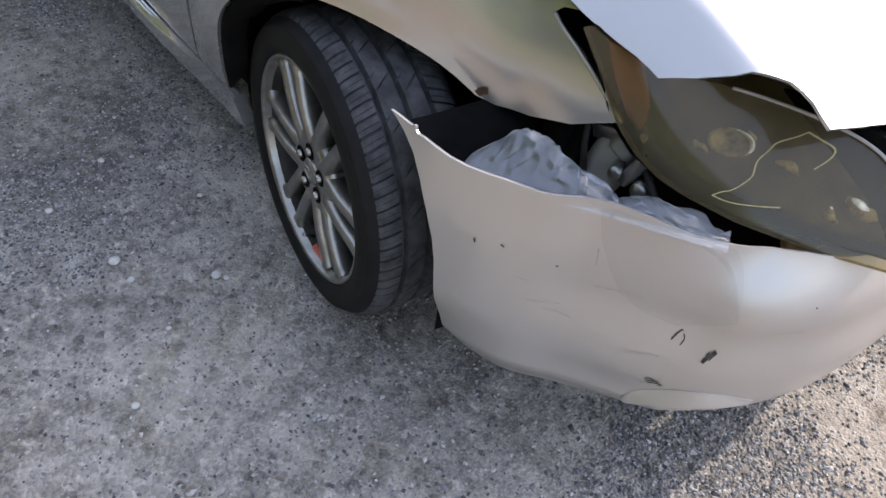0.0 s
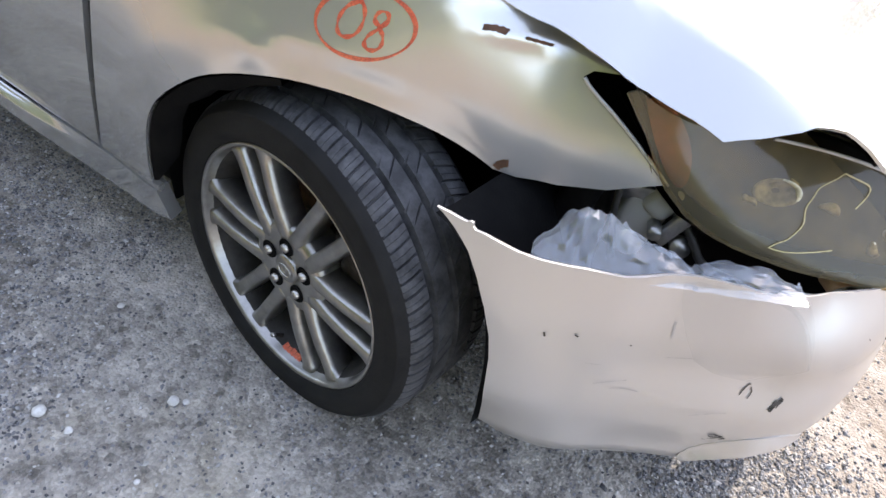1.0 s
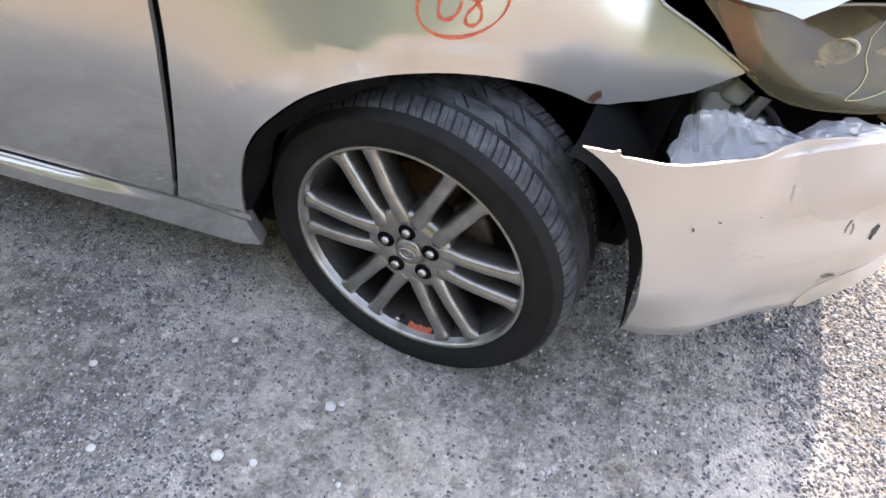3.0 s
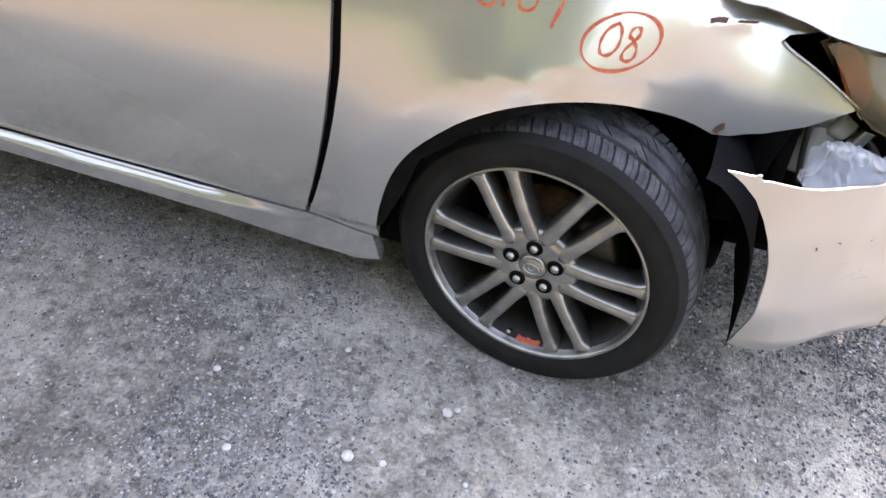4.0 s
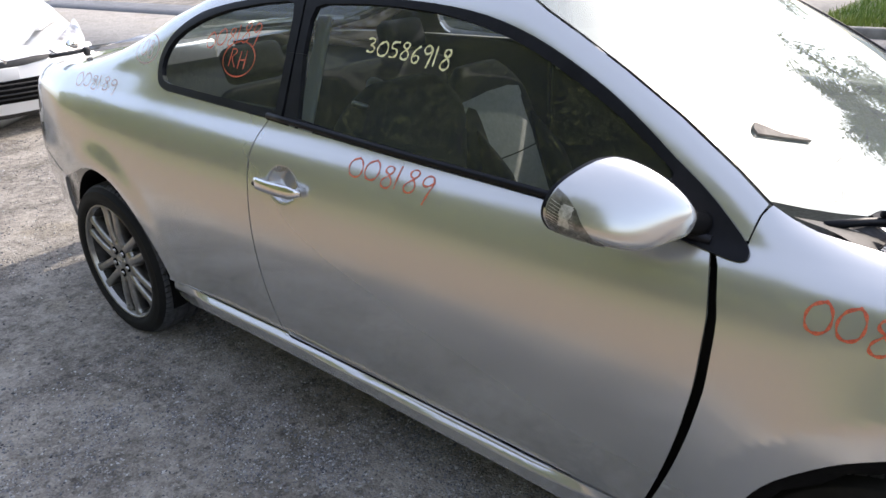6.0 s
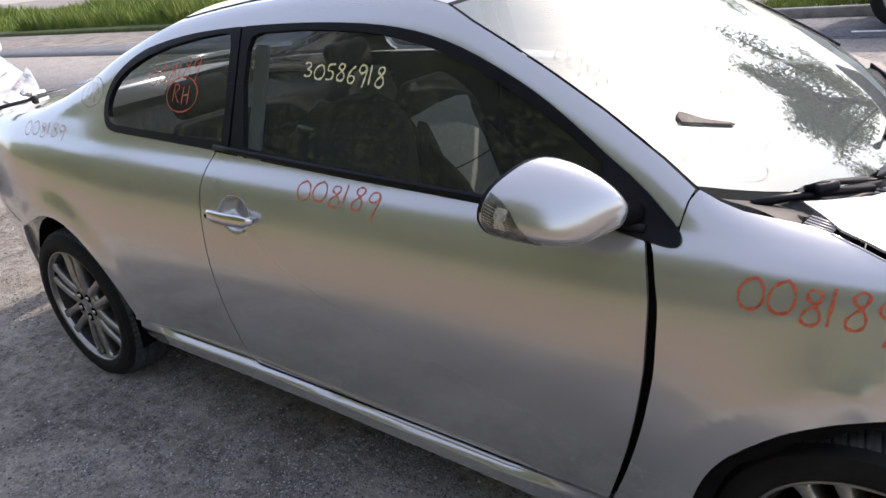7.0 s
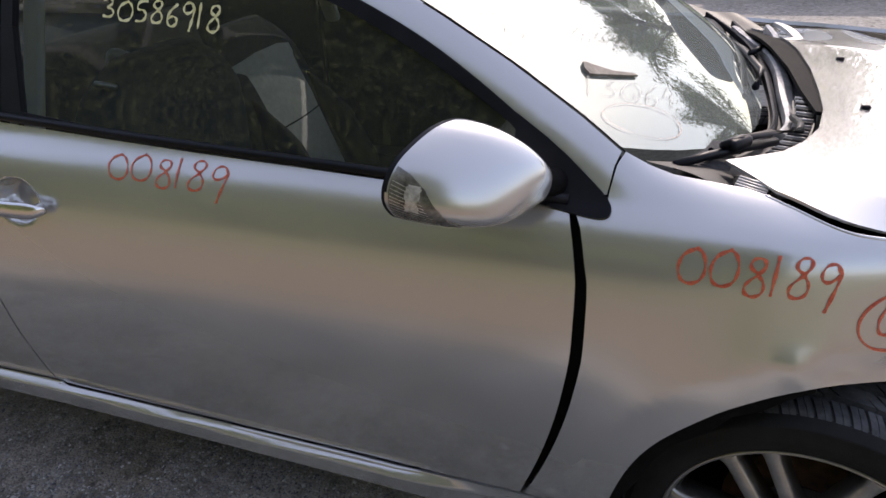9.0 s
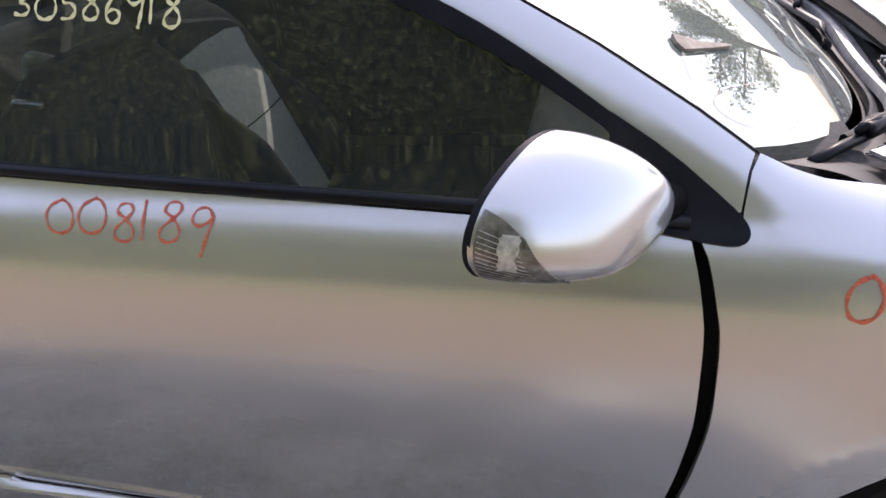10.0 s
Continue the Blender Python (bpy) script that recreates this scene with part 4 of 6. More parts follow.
    cylinder(bm, .0048, .0048, .006, pose(-.023, .002, -.1985, 50), 10)
    part("valve_cap", bm, NUT, wheel, "grey valve cap")
    return wheel


front_wheel = make_wheel("grey alloy front wheel steered outwards", -1)
front_wheel.parent = car
front_wheel.matrix_basis = pose(-.002, .040, AXLE, 0, 0, -8.5)
rear_wheel = make_wheel("grey alloy rear wheel", 31)
rear_wheel.parent = car
rear_wheel.matrix_basis = pose(-2.70, .046, AXLE)
for x in (0, -2.70):
    w = copy_thing(rear_wheel, pose(x, WIDE - .046, AXLE, 0, 0, 180))
    w["label"] = "grey alloy wheel on the far side"


def rim_slope(a, b):
    """The lower inner slope of the rim: a round it, b up the slope."""
    r = .2265 - .42 * b
    return r * math.sin(a / r), .012 + .8 * b, -r * math.cos(a / r)


smear = bmesh.new()
for k in range(5):
    a0 = -.006 + .011 * k
    pts = [rim_slope(a0 + da, b) for da, b in ((0, .001), (.0105, -.001), (.0115, .014), (.0015, .017 - .004 * (k % 2)))]
    smear.faces.new([smear.verts.new(Vector(p) + Vector((0, -.0012, .0010))) for p in pts])
part("orange_mark", smear, MARKER, front_wheel, "smeared orange marker on the rim")

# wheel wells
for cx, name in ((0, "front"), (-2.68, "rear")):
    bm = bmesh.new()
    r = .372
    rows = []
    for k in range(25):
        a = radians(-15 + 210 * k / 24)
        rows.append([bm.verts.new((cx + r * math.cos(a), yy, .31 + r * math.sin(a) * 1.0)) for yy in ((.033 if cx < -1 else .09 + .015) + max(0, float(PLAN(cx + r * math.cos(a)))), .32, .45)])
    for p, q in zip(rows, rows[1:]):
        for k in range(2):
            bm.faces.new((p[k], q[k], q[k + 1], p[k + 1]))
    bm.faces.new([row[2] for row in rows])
    part("wheel_liner", bm, LINER_SHADE, car, "black plastic wheel arch liner")

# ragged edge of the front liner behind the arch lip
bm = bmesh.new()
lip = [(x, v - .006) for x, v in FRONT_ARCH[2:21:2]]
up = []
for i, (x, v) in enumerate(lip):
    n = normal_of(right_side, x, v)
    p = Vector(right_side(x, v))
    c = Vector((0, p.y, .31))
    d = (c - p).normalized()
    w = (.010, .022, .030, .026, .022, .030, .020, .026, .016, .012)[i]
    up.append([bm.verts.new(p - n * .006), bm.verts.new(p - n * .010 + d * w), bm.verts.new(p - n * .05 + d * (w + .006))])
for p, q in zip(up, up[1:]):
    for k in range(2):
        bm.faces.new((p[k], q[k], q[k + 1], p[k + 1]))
part("arch_edge", bm, LINER_SHADE, car, "ragged black arch edging")

# underbody closes the car below
for size, x, z in (((2.26, 1.36, .14), -1.335, .20), ((1.0, 1.05, .10), -.1, .20), ((1.1, 1.05, .12), -2.95, .24)):
    bm = bmesh.new()
    box(bm, size, pose(x, WIDE / 2, z), .02)
    part("underbody", bm, LINER_SHADE, car)
bm = bmesh.new()
box(bm, (1.95, .05, .20), pose(-1.33, WIDE - .10, .235), .02)
part("far_sill", bm, SILVER, car)
bm = bmesh.new()
box(bm, (1.9, 1.50, .03), pose(-1.4, WIDE / 2, .33))
part("cabin_floor", bm, CLOTH, car)

# ---- front end ----
bumper_poly = [(.034, .6335), (.052, .6325), (.070, .6310), (.078, .6312), (.083, .6345), (.087, .6342), (.088, .6280), (.093, .6248), (.106, .6255), (.130, .6235), (.160, .6205), (.189, .6190), (.25, .622), (.305, .619), (.36, .622), (.412, .622), (.45, .618), (.487, .613), (.53, .603), (.582, .596), (.65, .598),
               (.72, .596), (.80, .582), (.90, .57), (1.1, .56), (1.5, .56), (2.0, .58), (2.0, .28), (1.3, .27), (.95, .285), (.80, .285), (.72, .278), (.66, .262), (.61, .238), (.57, .212), (.53, .188), (.49, .172), (.45, .164), (.38, .165),
               (.314, .170), (.25, .178), (.188, .192), (.186, .23), (.180, .30), (.172, .37), (.166, .42), (.156, .465), (.137, .515), (.115, .556), (.091, .590), (.065, .613), (.046, .6265)]
front_bumper = panel("front_bumper", bumper_poly, bumper, BUMPER_SKIN, car, "scraped pale silver front bumper hanging loose", .025, .02, 0, .004)


def lip_shape(u, v):
    top = float(np.interp(u, (.53, .542, .56, .578, .60, .621, .655, .684, .72, .751, .78), (.20, .245, .270, .287, .308, .322, .331, .328, .314, .297, .28)))
    return tuple(Vector(bumper(u, v)) + normal_of(bumper, u, v) * (.001 + .55 * max(0.0, top - v)))


panel("lower_lip", round_line([(.537, .224), (.542, .245), (.560, .270), (.578, .287), (.60, .308), (.621, .322), (.655, .331), (.684, .328), (.72, .314), (.752, .299), (.730, .301), (.702, .307), (.664, .308), (.634, .298), (.608, .281), (.574, .253), (.549, .234), (.537, .224)], 1)[:-1], lip_shape, BUMPER_SKIN, front_bumper, "pale lower bumper lip", .012, .005, 0, .012)
panel("bumper_back", bumper_poly, bumper, RAW_PLASTIC, front_bumper, "", .05, .03, -.005, 0)


def blot(name, points, w, shape, mat, parent, label="", out=.0016):
    """A drawn stroke lying on a shape; w gives its half width at each point or for all."""
    line = round_line([tuple(p) for p in points], 2)
    bm = bmesh.new()
    prev = None
    for i, (u, v) in enumerate(line):
        a, b = Vector(line[max(i - 1, 0)]), Vector(line[min(i + 1, len(line) - 1)])
        d = (b - a)
        d = d.normalized() if d.length > 1e-9 else Vector((1, 0))
        k = w * (.75 + .5 * abs(math.sin(1.7 * i + 40 * u)))
        side = Vector((-d.y, d.x)) * k
        pair = [bm.verts.new(Vector(shape(*q)) + normal_of(shape, *q) * out) for q in ((u + side.x, v + side.y), (u - side.x, v - side.y))]
        if prev:
            bm.faces.new((prev[1], pair[1], pair[0], prev[0]))
        prev = pair
    return part(name, bm, mat, parent, label)


for pts, w in (([(.569, .433), (.564, .423), (.561, .411)], .0012), ([(.574, .427), (.579, .417), (.576, .405)], .0008), ([(.568, .4335), (.572, .432)], .0008), ([(.618, .390), (.620, .397), (.623, .403), (.631, .417)], .0028), ([(.621, .403), (.625, .410)], .0034), ([(.626, .398), (.630, .408), (.633, .414)], .0010),
               ([(.552, .313), (.559, .319), (.567, .316)], .0010), ([(.555, .309), (.565, .314), (.576, .315)], .0013), ([(.561, .304), (.572, .310), (.583, .309)], .0016), ([(.556, .302), (.568, .306)], .0007), ([(.549, .298), (.556, .296)], .0006), ([(.575, .303), (.581, .305)], .0008), ([(.268, .511), (.274, .508)], .0012), ([(.356, .4935), (.360, .492)], .0012), ([(.758, .517), (.762, .514)], .0008), ([(.928, .352), (.934, .350)], .0012),
               ([(.226, .506), (.229, .498)], .0014)):
    blot("scuff", pts, w, bumper, SCUFF, front_bumper, "black scuff mark")

SCRAPE = stained(material("dull_scrape", (.42, .405, .39), .5), ((.34, .325, .31), (.52, .50, .48)), 80)
for pts, w in (([(.328, .408), (.352, .411), (.380, .414)], .0007), ([(.358, .397), (.380, .398), (.404, .394)], .0006), ([(.420, .469), (.450, .474), (.479, .477)], .0006), ([(.407, .543), (.410, .525), (.412, .511)], .0012),
               ([(.300, .455), (.325, .452)], .0006), ([(.70, .47), (.73, .474), (.76, .472)], .0005), ([(.50, .36), (.53, .37), (.555, .374)], .0006)):
    blot("scratch", pts, w, bumper, SCRAPE, front_bumper, "dull scratch", .0012)

# clear film taped over the torn bumper edge
def film_shape(u, v):
    x, y, z = bumper(u, v)
    n = normal_of(bumper, u, v)
    w = .003 + .0022 * math.sin(34 * u + 11 * v) * math.sin(23 * v + 5 * u)
    return x + n.x * w, y + n.y * w, z


film = panel("plastic_film", [(.39, .612), (.41, .617), (.45, .613), (.487, .609), (.53, .600), (.582, .592), (.605, .565), (.625, .53), (.634, .488), (.60, .465), (.555, .440), (.50, .452), (.46, .475), (.43, .52), (.405, .565)],
             film_shape, FILM, front_bumper, "clear plastic film stuck over the bumper", .015, .015, .001, 0)
film.visible_shadow = False
blot("film_edge", [(.536, .596), (.569, .577), (.594, .552), (.622, .515), (.634, .488)], .0028, bumper, FILM, film, "creased edge of the film", .0065)
blot("film_edge", [(.634, .488), (.60, .466), (.555, .442)], .0012, bumper, FILM, film, "", .0065)


def tent(name, foot, peaks, seed, label):
    """Creased clear film that rises from the torn edge to a ragged ridge and falls away behind it; peaks gives the ridge as (u, height, depth behind the edge)."""
    us, hs, ds = ([p[k] for p in peaks] for k in range(3))
    bm = bmesh.new()
    rows = []
    n = int((us[-1] - us[0]) / .011)
    for i in range(n + 1):
        u = us[0] + (us[-1] - us[0]) * i / n
        h, dep = float(np.interp(u, us, hs)), float(np.interp(u, us, ds))
        x, y = BUMPER_PLAN(u)
        x2, y2 = BUMPER_PLAN(u + .01)
        q = math.hypot(x2 - x, y2 - y)
        ix, iy = -(y2 - y) / q, (x2 - x) / q
        row = []
        for k in range(9):
            t = k / 5.5
            up = h * (min(t, 1) - .9 * max(0, t - 1)) + foot
            back = .012 + dep * t
            w = Vector((u * 38 + 1.5 * t, t * 1.8, seed))
            fold = .9 * abs(noise.noise(w)) + .45 * abs(noise.noise(w * 2.4))
            fade = min(1, 3 * t + .15)
            row.append(bm.verts.new((x + ix * (back + .030 * fold * fade), y + iy * (back + .030 * fold * fade), up + h * .14 * (fold - .3) * fade)))
        rows.append(row)
    for p, q in zip(rows, rows[1:]):
        for k in range(8):
            bm.faces.new((p[k], q[k], q[k + 1]))
            bm.faces.new((p[k], q[k + 1], p[k + 1]))
    sheet = part(name, bm, POCKET, front_bumper, label, flat=True)
    sheet.visible_shadow = False


tent("plastic_film", .606, [(.175, .004, .03), (.205, .030, .05), (.235, .058, .06), (.262, .060, .06), (.30, .050, .055), (.35, .030, .04), (.412, .006, .02)], 1.0, "crumpled clear plastic film")
tent("plastic_film", .604, [(.405, .004, .02), (.44, .022, .03), (.48, .026, .03), (.52, .016, .03), (.57, .003, .02)], 4.0, "crumpled clear plastic film")


# headlamp
lamp_poly = [(.405, .768), (.425, .748), (.450, .722), (.478, .685), (.504, .651), (.548, .620), (.590, .606), (.640, .598), (.71, .590), (.79, .587), (.86, .582), (.905, .577), (.912, .595), (.895, .625), (.868, .655),
             (.836, .684), (.79, .708), (.74, .722), (.69, .730), (.62, .737), (.56, .742), (.50, .752), (.45, .768), (.42, .778)]
lamp = tagged(new("headlight"), "yellowed cracked headlight pushed out of place")
lamp.parent = car
LENS = thin_glass("yellowed_lens", (.66, .55, .34), 0.07, 0.055, 0.20, (.42, .36, .23))
lens = panel("lens", lamp_poly, lamp_shape, LENS, lamp, "yellowed clear lens", .025, .02, 0, .012)


def deep(fn, d, s=1.0):
    return lambda a, b: (fn(a, b)[0] - .3 * d, fn(a, b)[1] + d, fn(a, b)[2])


HOUSING = stained(material("lamp_housing", (.10, .085, .05), 0.3, 0.4), ((.05, .040, .022), (.20, .165, .09)), 7, detail=3)
panel("housing", lamp_poly, deep(lamp_shape, .06), HOUSING, lamp, "dull reflector housing", .04, .03, 0, -.055)
panel("turn_signal", round_line([(.436, .755), (.456, .720), (.482, .682), (.506, .652), (.528, .638), (.538, .652), (.530, .688), (.508, .722), (.482, .748), (.456, .766)], 2), deep(lamp_shape, .034), AMBER, lamp, "faded amber reflector", .03, .03, 0, .01)
SPARK = stained(material("reflector_and_glint", (.5, .47, .34), 0.5, 0.4), ((.36, .33, .22), (.88, .84, .66)), 60)
# cream blobs paint blurred highlights in behind the lens
for x, z, r, tilt in ((.614, .664, .012, 30), (.655, .690, .009, 40), (.716, .666, .016, 20), (.822, .640, .024, 25), (.800, .625, .014, 50)):
    p = Vector(lamp_shape(x, z)) + Vector((0, .016, 0))
    bm = bmesh.new()
    bmesh.ops.create_uvsphere(bm, u_segments=20, v_segments=10, radius=r, matrix=Matrix.Translation(p) @ pose(0, 0, 0, 0, tilt, 28) @ Matrix.Diagonal((1.25, .35, .55, 1)))
    for v in bm.verts:
        v.co += Vector((0, .4, 1)) * .006 * noise.noise(v.co * 60)
    part("reflector_spot", bm, SPARK, lamp, "pale blob painted in as a lamp highlight")
bm = bmesh.new()
lathe(bm, [(.034, -.004), (.031, -.006), (.027, -.003), (.020, .006), (.012, .010), (.006, .011)], 36, Matrix.Translation(Vector(lamp_shape(.640, .676)) + Vector((0, .020, 0))) @ pose(0, 0, 0, -22, -12, 18) @ Matrix.Diagonal((1, 1, .62, 1)))
part("reflector_bowl", bm, SPARK, lamp, "dulled oval reflector bowl")
bm = bmesh.new()
tube(bm, [Vector(lamp_shape(x, z)) + Vector((0, -.003, .002)) for x, z in round_line([(.60, .7375), (.66, .733), (.72, .7255), (.77, .715), (.81, .700), (.85, .673), (.88, .643)], 2)], .0028, 8)
part("lens_edge", bm, RAW_PLASTIC, lamp, "pale upper lens edge")
CRACK = material("crack_edge", (.55, .46, .22), 0.5)
for line in ([(.668, .617), (.676, .626), (.684, .630), (.690, .640), (.694, .652), (.688, .662), (.684, .671), (.687, .684), (.686, .692), (.696, .700), (.702, .704), (.708, .711)],
             [(.668, .617), (.683, .615), (.698, .616), (.722, .621), (.746, .627)], [(.708, .711), (.728, .706), (.749, .701), (.752, .690), (.745, .675)]):
    blot("crack", line, .0008, lamp_shape, CRACK, lamp, "cracked lens edge")

# ---- loose stones and gravel ----
rng = random.Random(7)


def pebbles(name, count, spot, sizes, mat, label):
    """Many small angular stones as one mesh."""
    vs, fs = [], []
    for _ in range(count):
        x, y = spot()
        r = rng.uniform(*sizes) * (1.6 if rng.random() < .06 else 1)
        q = Euler((rng.uniform(-.5, .5), rng.uniform(-.5, .5), rng.uniform(0, 6.3))).to_matrix()
        k = len(vs)
        sx, sy, sz = rng.uniform(.8, 1.3), rng.uniform(.6, 1), rng.uniform(.4, .75)
        for p in ((1, .2, 0), (.2, 1, .1), (-1, .1, .1), (-.1, -1, 0), (.15, .1, 1), (0, 0, -1)):
            c = q @ Vector((p[0] * sx * r, p[1] * sy * r, p[2] * sz * r))
            vs.append((x + c.x, y + c.y, c.z + r * .22))
        fs += [(k, k + 1, k + 4), (k + 1, k + 2, k + 4), (k + 2, k + 3, k + 4), (k + 3, k, k + 4), (k + 1, k, k + 5), (k + 2, k + 1, k + 5), (k + 3, k + 2, k + 5), (k, k + 3, k + 5)]
    me = bpy.data.meshes.new(name)
    me.from_pydata(vs, [], fs)
    me.materials.append(mat)
    return tagged(new(name, me), label, "gravel", kind="stuff")


STONES = material("stones", (.3, .3, .3), 0.85)
geo = STONES.node_tree.nodes.new("ShaderNodeNewGeometry")
ramp = STONES.node_tree.nodes.new("ShaderNodeValToRGB")
for k, (pos, col) in enumerate(((0, (.06, .06, .065)), (.35, (.17, .17, .18)), (.65, (.28, .275, .27)), (.90, (.40, .385, .36)), (1, (.58, .57, .55)))):
    e = ramp.color_ramp.elements[k] if k < 2 else ramp.color_ramp.elements.new(pos)
    e.position, e.color = pos, (*col, 1)
link(STONES, geo.outputs["Random Per Island"], ramp.inputs["Fac"])
link(STONES, ramp.outputs["Color"], STONES.node_tree.nodes["Principled BSDF"].inputs["Base Color"])


def clumped(x0, x1, y0, y1):
    def spot():
        while True:
            x, y = rng.uniform(x0, x1), rng.uniform(y0, y1)
            if rng.random() < .15 + 1.6 * max(0, noise.noise(Vector((x * 2.3, y * 2.3, .4))) + .5 * noise.noise(Vector((x * 7, y * 7, 3)))):
                return x, y
    return spot


pebbles("gravel", 56000, clumped(-2.6, 1.35, -.85, .75), (.0018, .0050), STONES, "fine mixed grey gravel bedded in the ground")
pebbles("gravel", 20000, clumped(.3, 2.2, -.5, 1.8), (.002, .0065), STONES, "loose gravel in front of the car")
pebbles("gravel", 9000, clumped(-6.5, -2.6, -1.2, 2.6), (.003, .008), STONES, "loose gravel behind the car")
STONE_PALE = stained(material("pale_stone", (.62, .60, .56), 0.8), ((.5, .48, .45), (.7, .69, .66)), 60)
for x, y, r in ((-.103, -.14, .012), (-.085, -.125, .007), (-.262, -.308, .013), (-.498, -.37, .009), (-.19, -.30, .008), (-.37, -.05, .008), (.12, -.42, .008), (-.62, -.2, .009), (-.02, -.29, .006)):
    bm = bmesh.new()
    bmesh.ops.create_icosphere(bm, subdivisions=2, radius=r)
    for v in bm.verts:
        v.co *= 1 + .22 * noise.noise(v.co * 90 + Vector((x * 50, y, 0)))
        v.co.z *= .5
    bmesh.ops.translate(bm, verts=bm.verts[:], vec=(x, y, r * .38))
    tagged(part("stone", bm, STONE_PALE), "small pale stone lying on the grey ground", "stone", "pale stones on the ground")

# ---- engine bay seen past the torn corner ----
# box, wall and tray are added to fill the bay and block leaking sun
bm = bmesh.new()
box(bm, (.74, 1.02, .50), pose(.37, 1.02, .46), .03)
part("bay_filler", bm, LINER_SHADE, car, "dark box filling the engine bay")
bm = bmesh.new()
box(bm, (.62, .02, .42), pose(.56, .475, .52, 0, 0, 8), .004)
part("filler_wall", bm, LINER_SHADE, car, "black filler wall inside the torn corner")
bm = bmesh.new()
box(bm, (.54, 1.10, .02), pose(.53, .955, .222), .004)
part("filler_tray", bm, LINER_SHADE, car, "black tray added to block sun under the bay")
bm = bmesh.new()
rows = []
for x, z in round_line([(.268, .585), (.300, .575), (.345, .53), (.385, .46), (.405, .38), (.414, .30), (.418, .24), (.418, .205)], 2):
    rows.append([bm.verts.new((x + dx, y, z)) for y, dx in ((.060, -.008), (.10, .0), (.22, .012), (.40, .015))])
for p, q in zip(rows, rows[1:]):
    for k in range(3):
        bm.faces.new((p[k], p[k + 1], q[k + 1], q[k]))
part("loose_liner", bm, LINER_SHADE, car, "loose black wheel liner behind the bumper")
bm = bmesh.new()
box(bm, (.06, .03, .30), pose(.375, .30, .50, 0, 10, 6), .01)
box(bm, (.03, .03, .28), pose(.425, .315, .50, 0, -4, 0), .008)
part("splash_rib", bm, LINER_SHADE, car)
bm = bmesh.new()
box(bm, (.075, .06, .12), pose(.475, .345, .535, 0, 12, 10), .022, 4)
box(bm, (.05, .05, .06), pose(.505, .335, .60, 0, 25, 10), .018, 4)
part("washer_tank", bm, WASHER, car, "cloudy white washer tank")
bm = bmesh.new()
box(bm, (.075, .012, .03), pose(.475, .325, .600, 10, -14, 5), .003)
box(bm, (.022, .03, .075), pose(.540, .320, .575, 0, 22, 0), .005)
cylinder(bm, .011, .011, .03, pose(.515, .305, .562, 90, 0, 20), 16)
cylinder(bm, .016, .016, .02, pose(.56, .32, .545, 70, 0, 20), 16)
part("lamp_bracket", bm, BARE_METAL, car, "bent metal lamp bracket")
bm = bmesh.new()
tube(bm, round_line([(.440, .305, .66), (.442, .295, .60), (.452, .300, .54), (.47, .31, .47)], 2), .006, 8)
tube(bm, round_line([(.52, .33, .60), (.57, .315, .575), (.60, .32, .53), (.66, .34, .52)], 2), .007, 8)
tube(bm, round_line([(.50, .36, .64), (.56, .35, .60), (.62, .36, .58), (.70, .38, .57)], 2), .005, 8)
part("hose", bm, PLASTIC, car, "black hoses")
bm = bmesh.new()
for k in range(14):
    a = k / 13
    u = .62 + a * .75
    x, y = BUMPER_PLAN(u)
    x2, y2 = BUMPER_PLAN(u + .02)
    d = math.atan2(y2 - y, x2 - x)
    box(bm, (.075, .05, .035), pose(x - .075 * math.sin(d), y + .075 * math.cos(d), .545, 0, 0, math.degrees(d)), .006)
part("bumper_beam", bm, stained(material("foam", (.45, .45, .43), .8), ((.38, .38, .36), (.52, .52, .5)), 20), car, "pale bumper foam")
bm = bmesh.new()
box(bm, (.05, .035, .02), pose(.79, .42, .553, 0, 0, 40), .004)
part("torn_card", bm, stained(material("tan_card", (.55, .36, .22), .8), ((.5, .3, .18), (.62, .45, .3)), 20), car, "torn tan lining")
bm = bmesh.new()
box(bm, (.03, .20, .05), pose(.86, .66, .70, 0, 0, -8), .006)
box(bm, (.03, .6, .05), pose(.84, 1.1, .69), .006)
box(bm, (.05, .02, .22), pose(.86, .585, .62, 0, 0, 20), .006)
part("radiator_support", bm, PLASTIC, car, "black radiator support")
# added panel closes the open front so no sun leaks through
bm = bmesh.new()
box(bm, (.02, .98, .24), pose(.825, 1.09, .645), .004)
part("front_sun_block", bm, LINER_SHADE, car, "black panel added to block sun through the front")
bm = bmesh.new()
for z, y in ((.705, .545), (.680, .575)):
    lathe(bm, [(.006, 0), (.016, 0), (.016, .004), (.006, .004)], 20, pose(.872, y, z, 0, 0, 70), True)
box(bm, (.004, .016, .07), pose(.874, .60, .67, 0, 0, -10), .002)
part("mount_tab", bm, BARE_METAL, car, "bare metal mounting tab")
# added baffle stops sun passing under the hood and through the lens
bm = bmesh.new()
box(bm, (.36, .03, .20), pose(.70, .565, .65, 0, 0, 8), .006)
part("lamp_sun_baffle", bm, LINER_SHADE, car, "black baffle added to block sun behind the lamp")
# a rusty tear at the fender's lower tip, and its bright folded edge
blot("rust_spot", [(.268, .592), (.275, .602), (.284, .604)], .006, right_side, RUST, fender, "rusty torn edge")
bm = bmesh.new()
tube(bm, [Vector(right_side(x, v)) + Vector((.002, -.002, 0)) for x, v in round_line([(.505, .655), (.46, .685), (.40, .720), (.352, .744), (.335, .757)], 1)], .0036, 8)
part("folded_edge", bm, SILVER, fender, "bright folded fender edge")
blot("rust_spot", [(.200, .800), (.214, .801), (.228, .797)], .0035, right_side, RUST, fender)
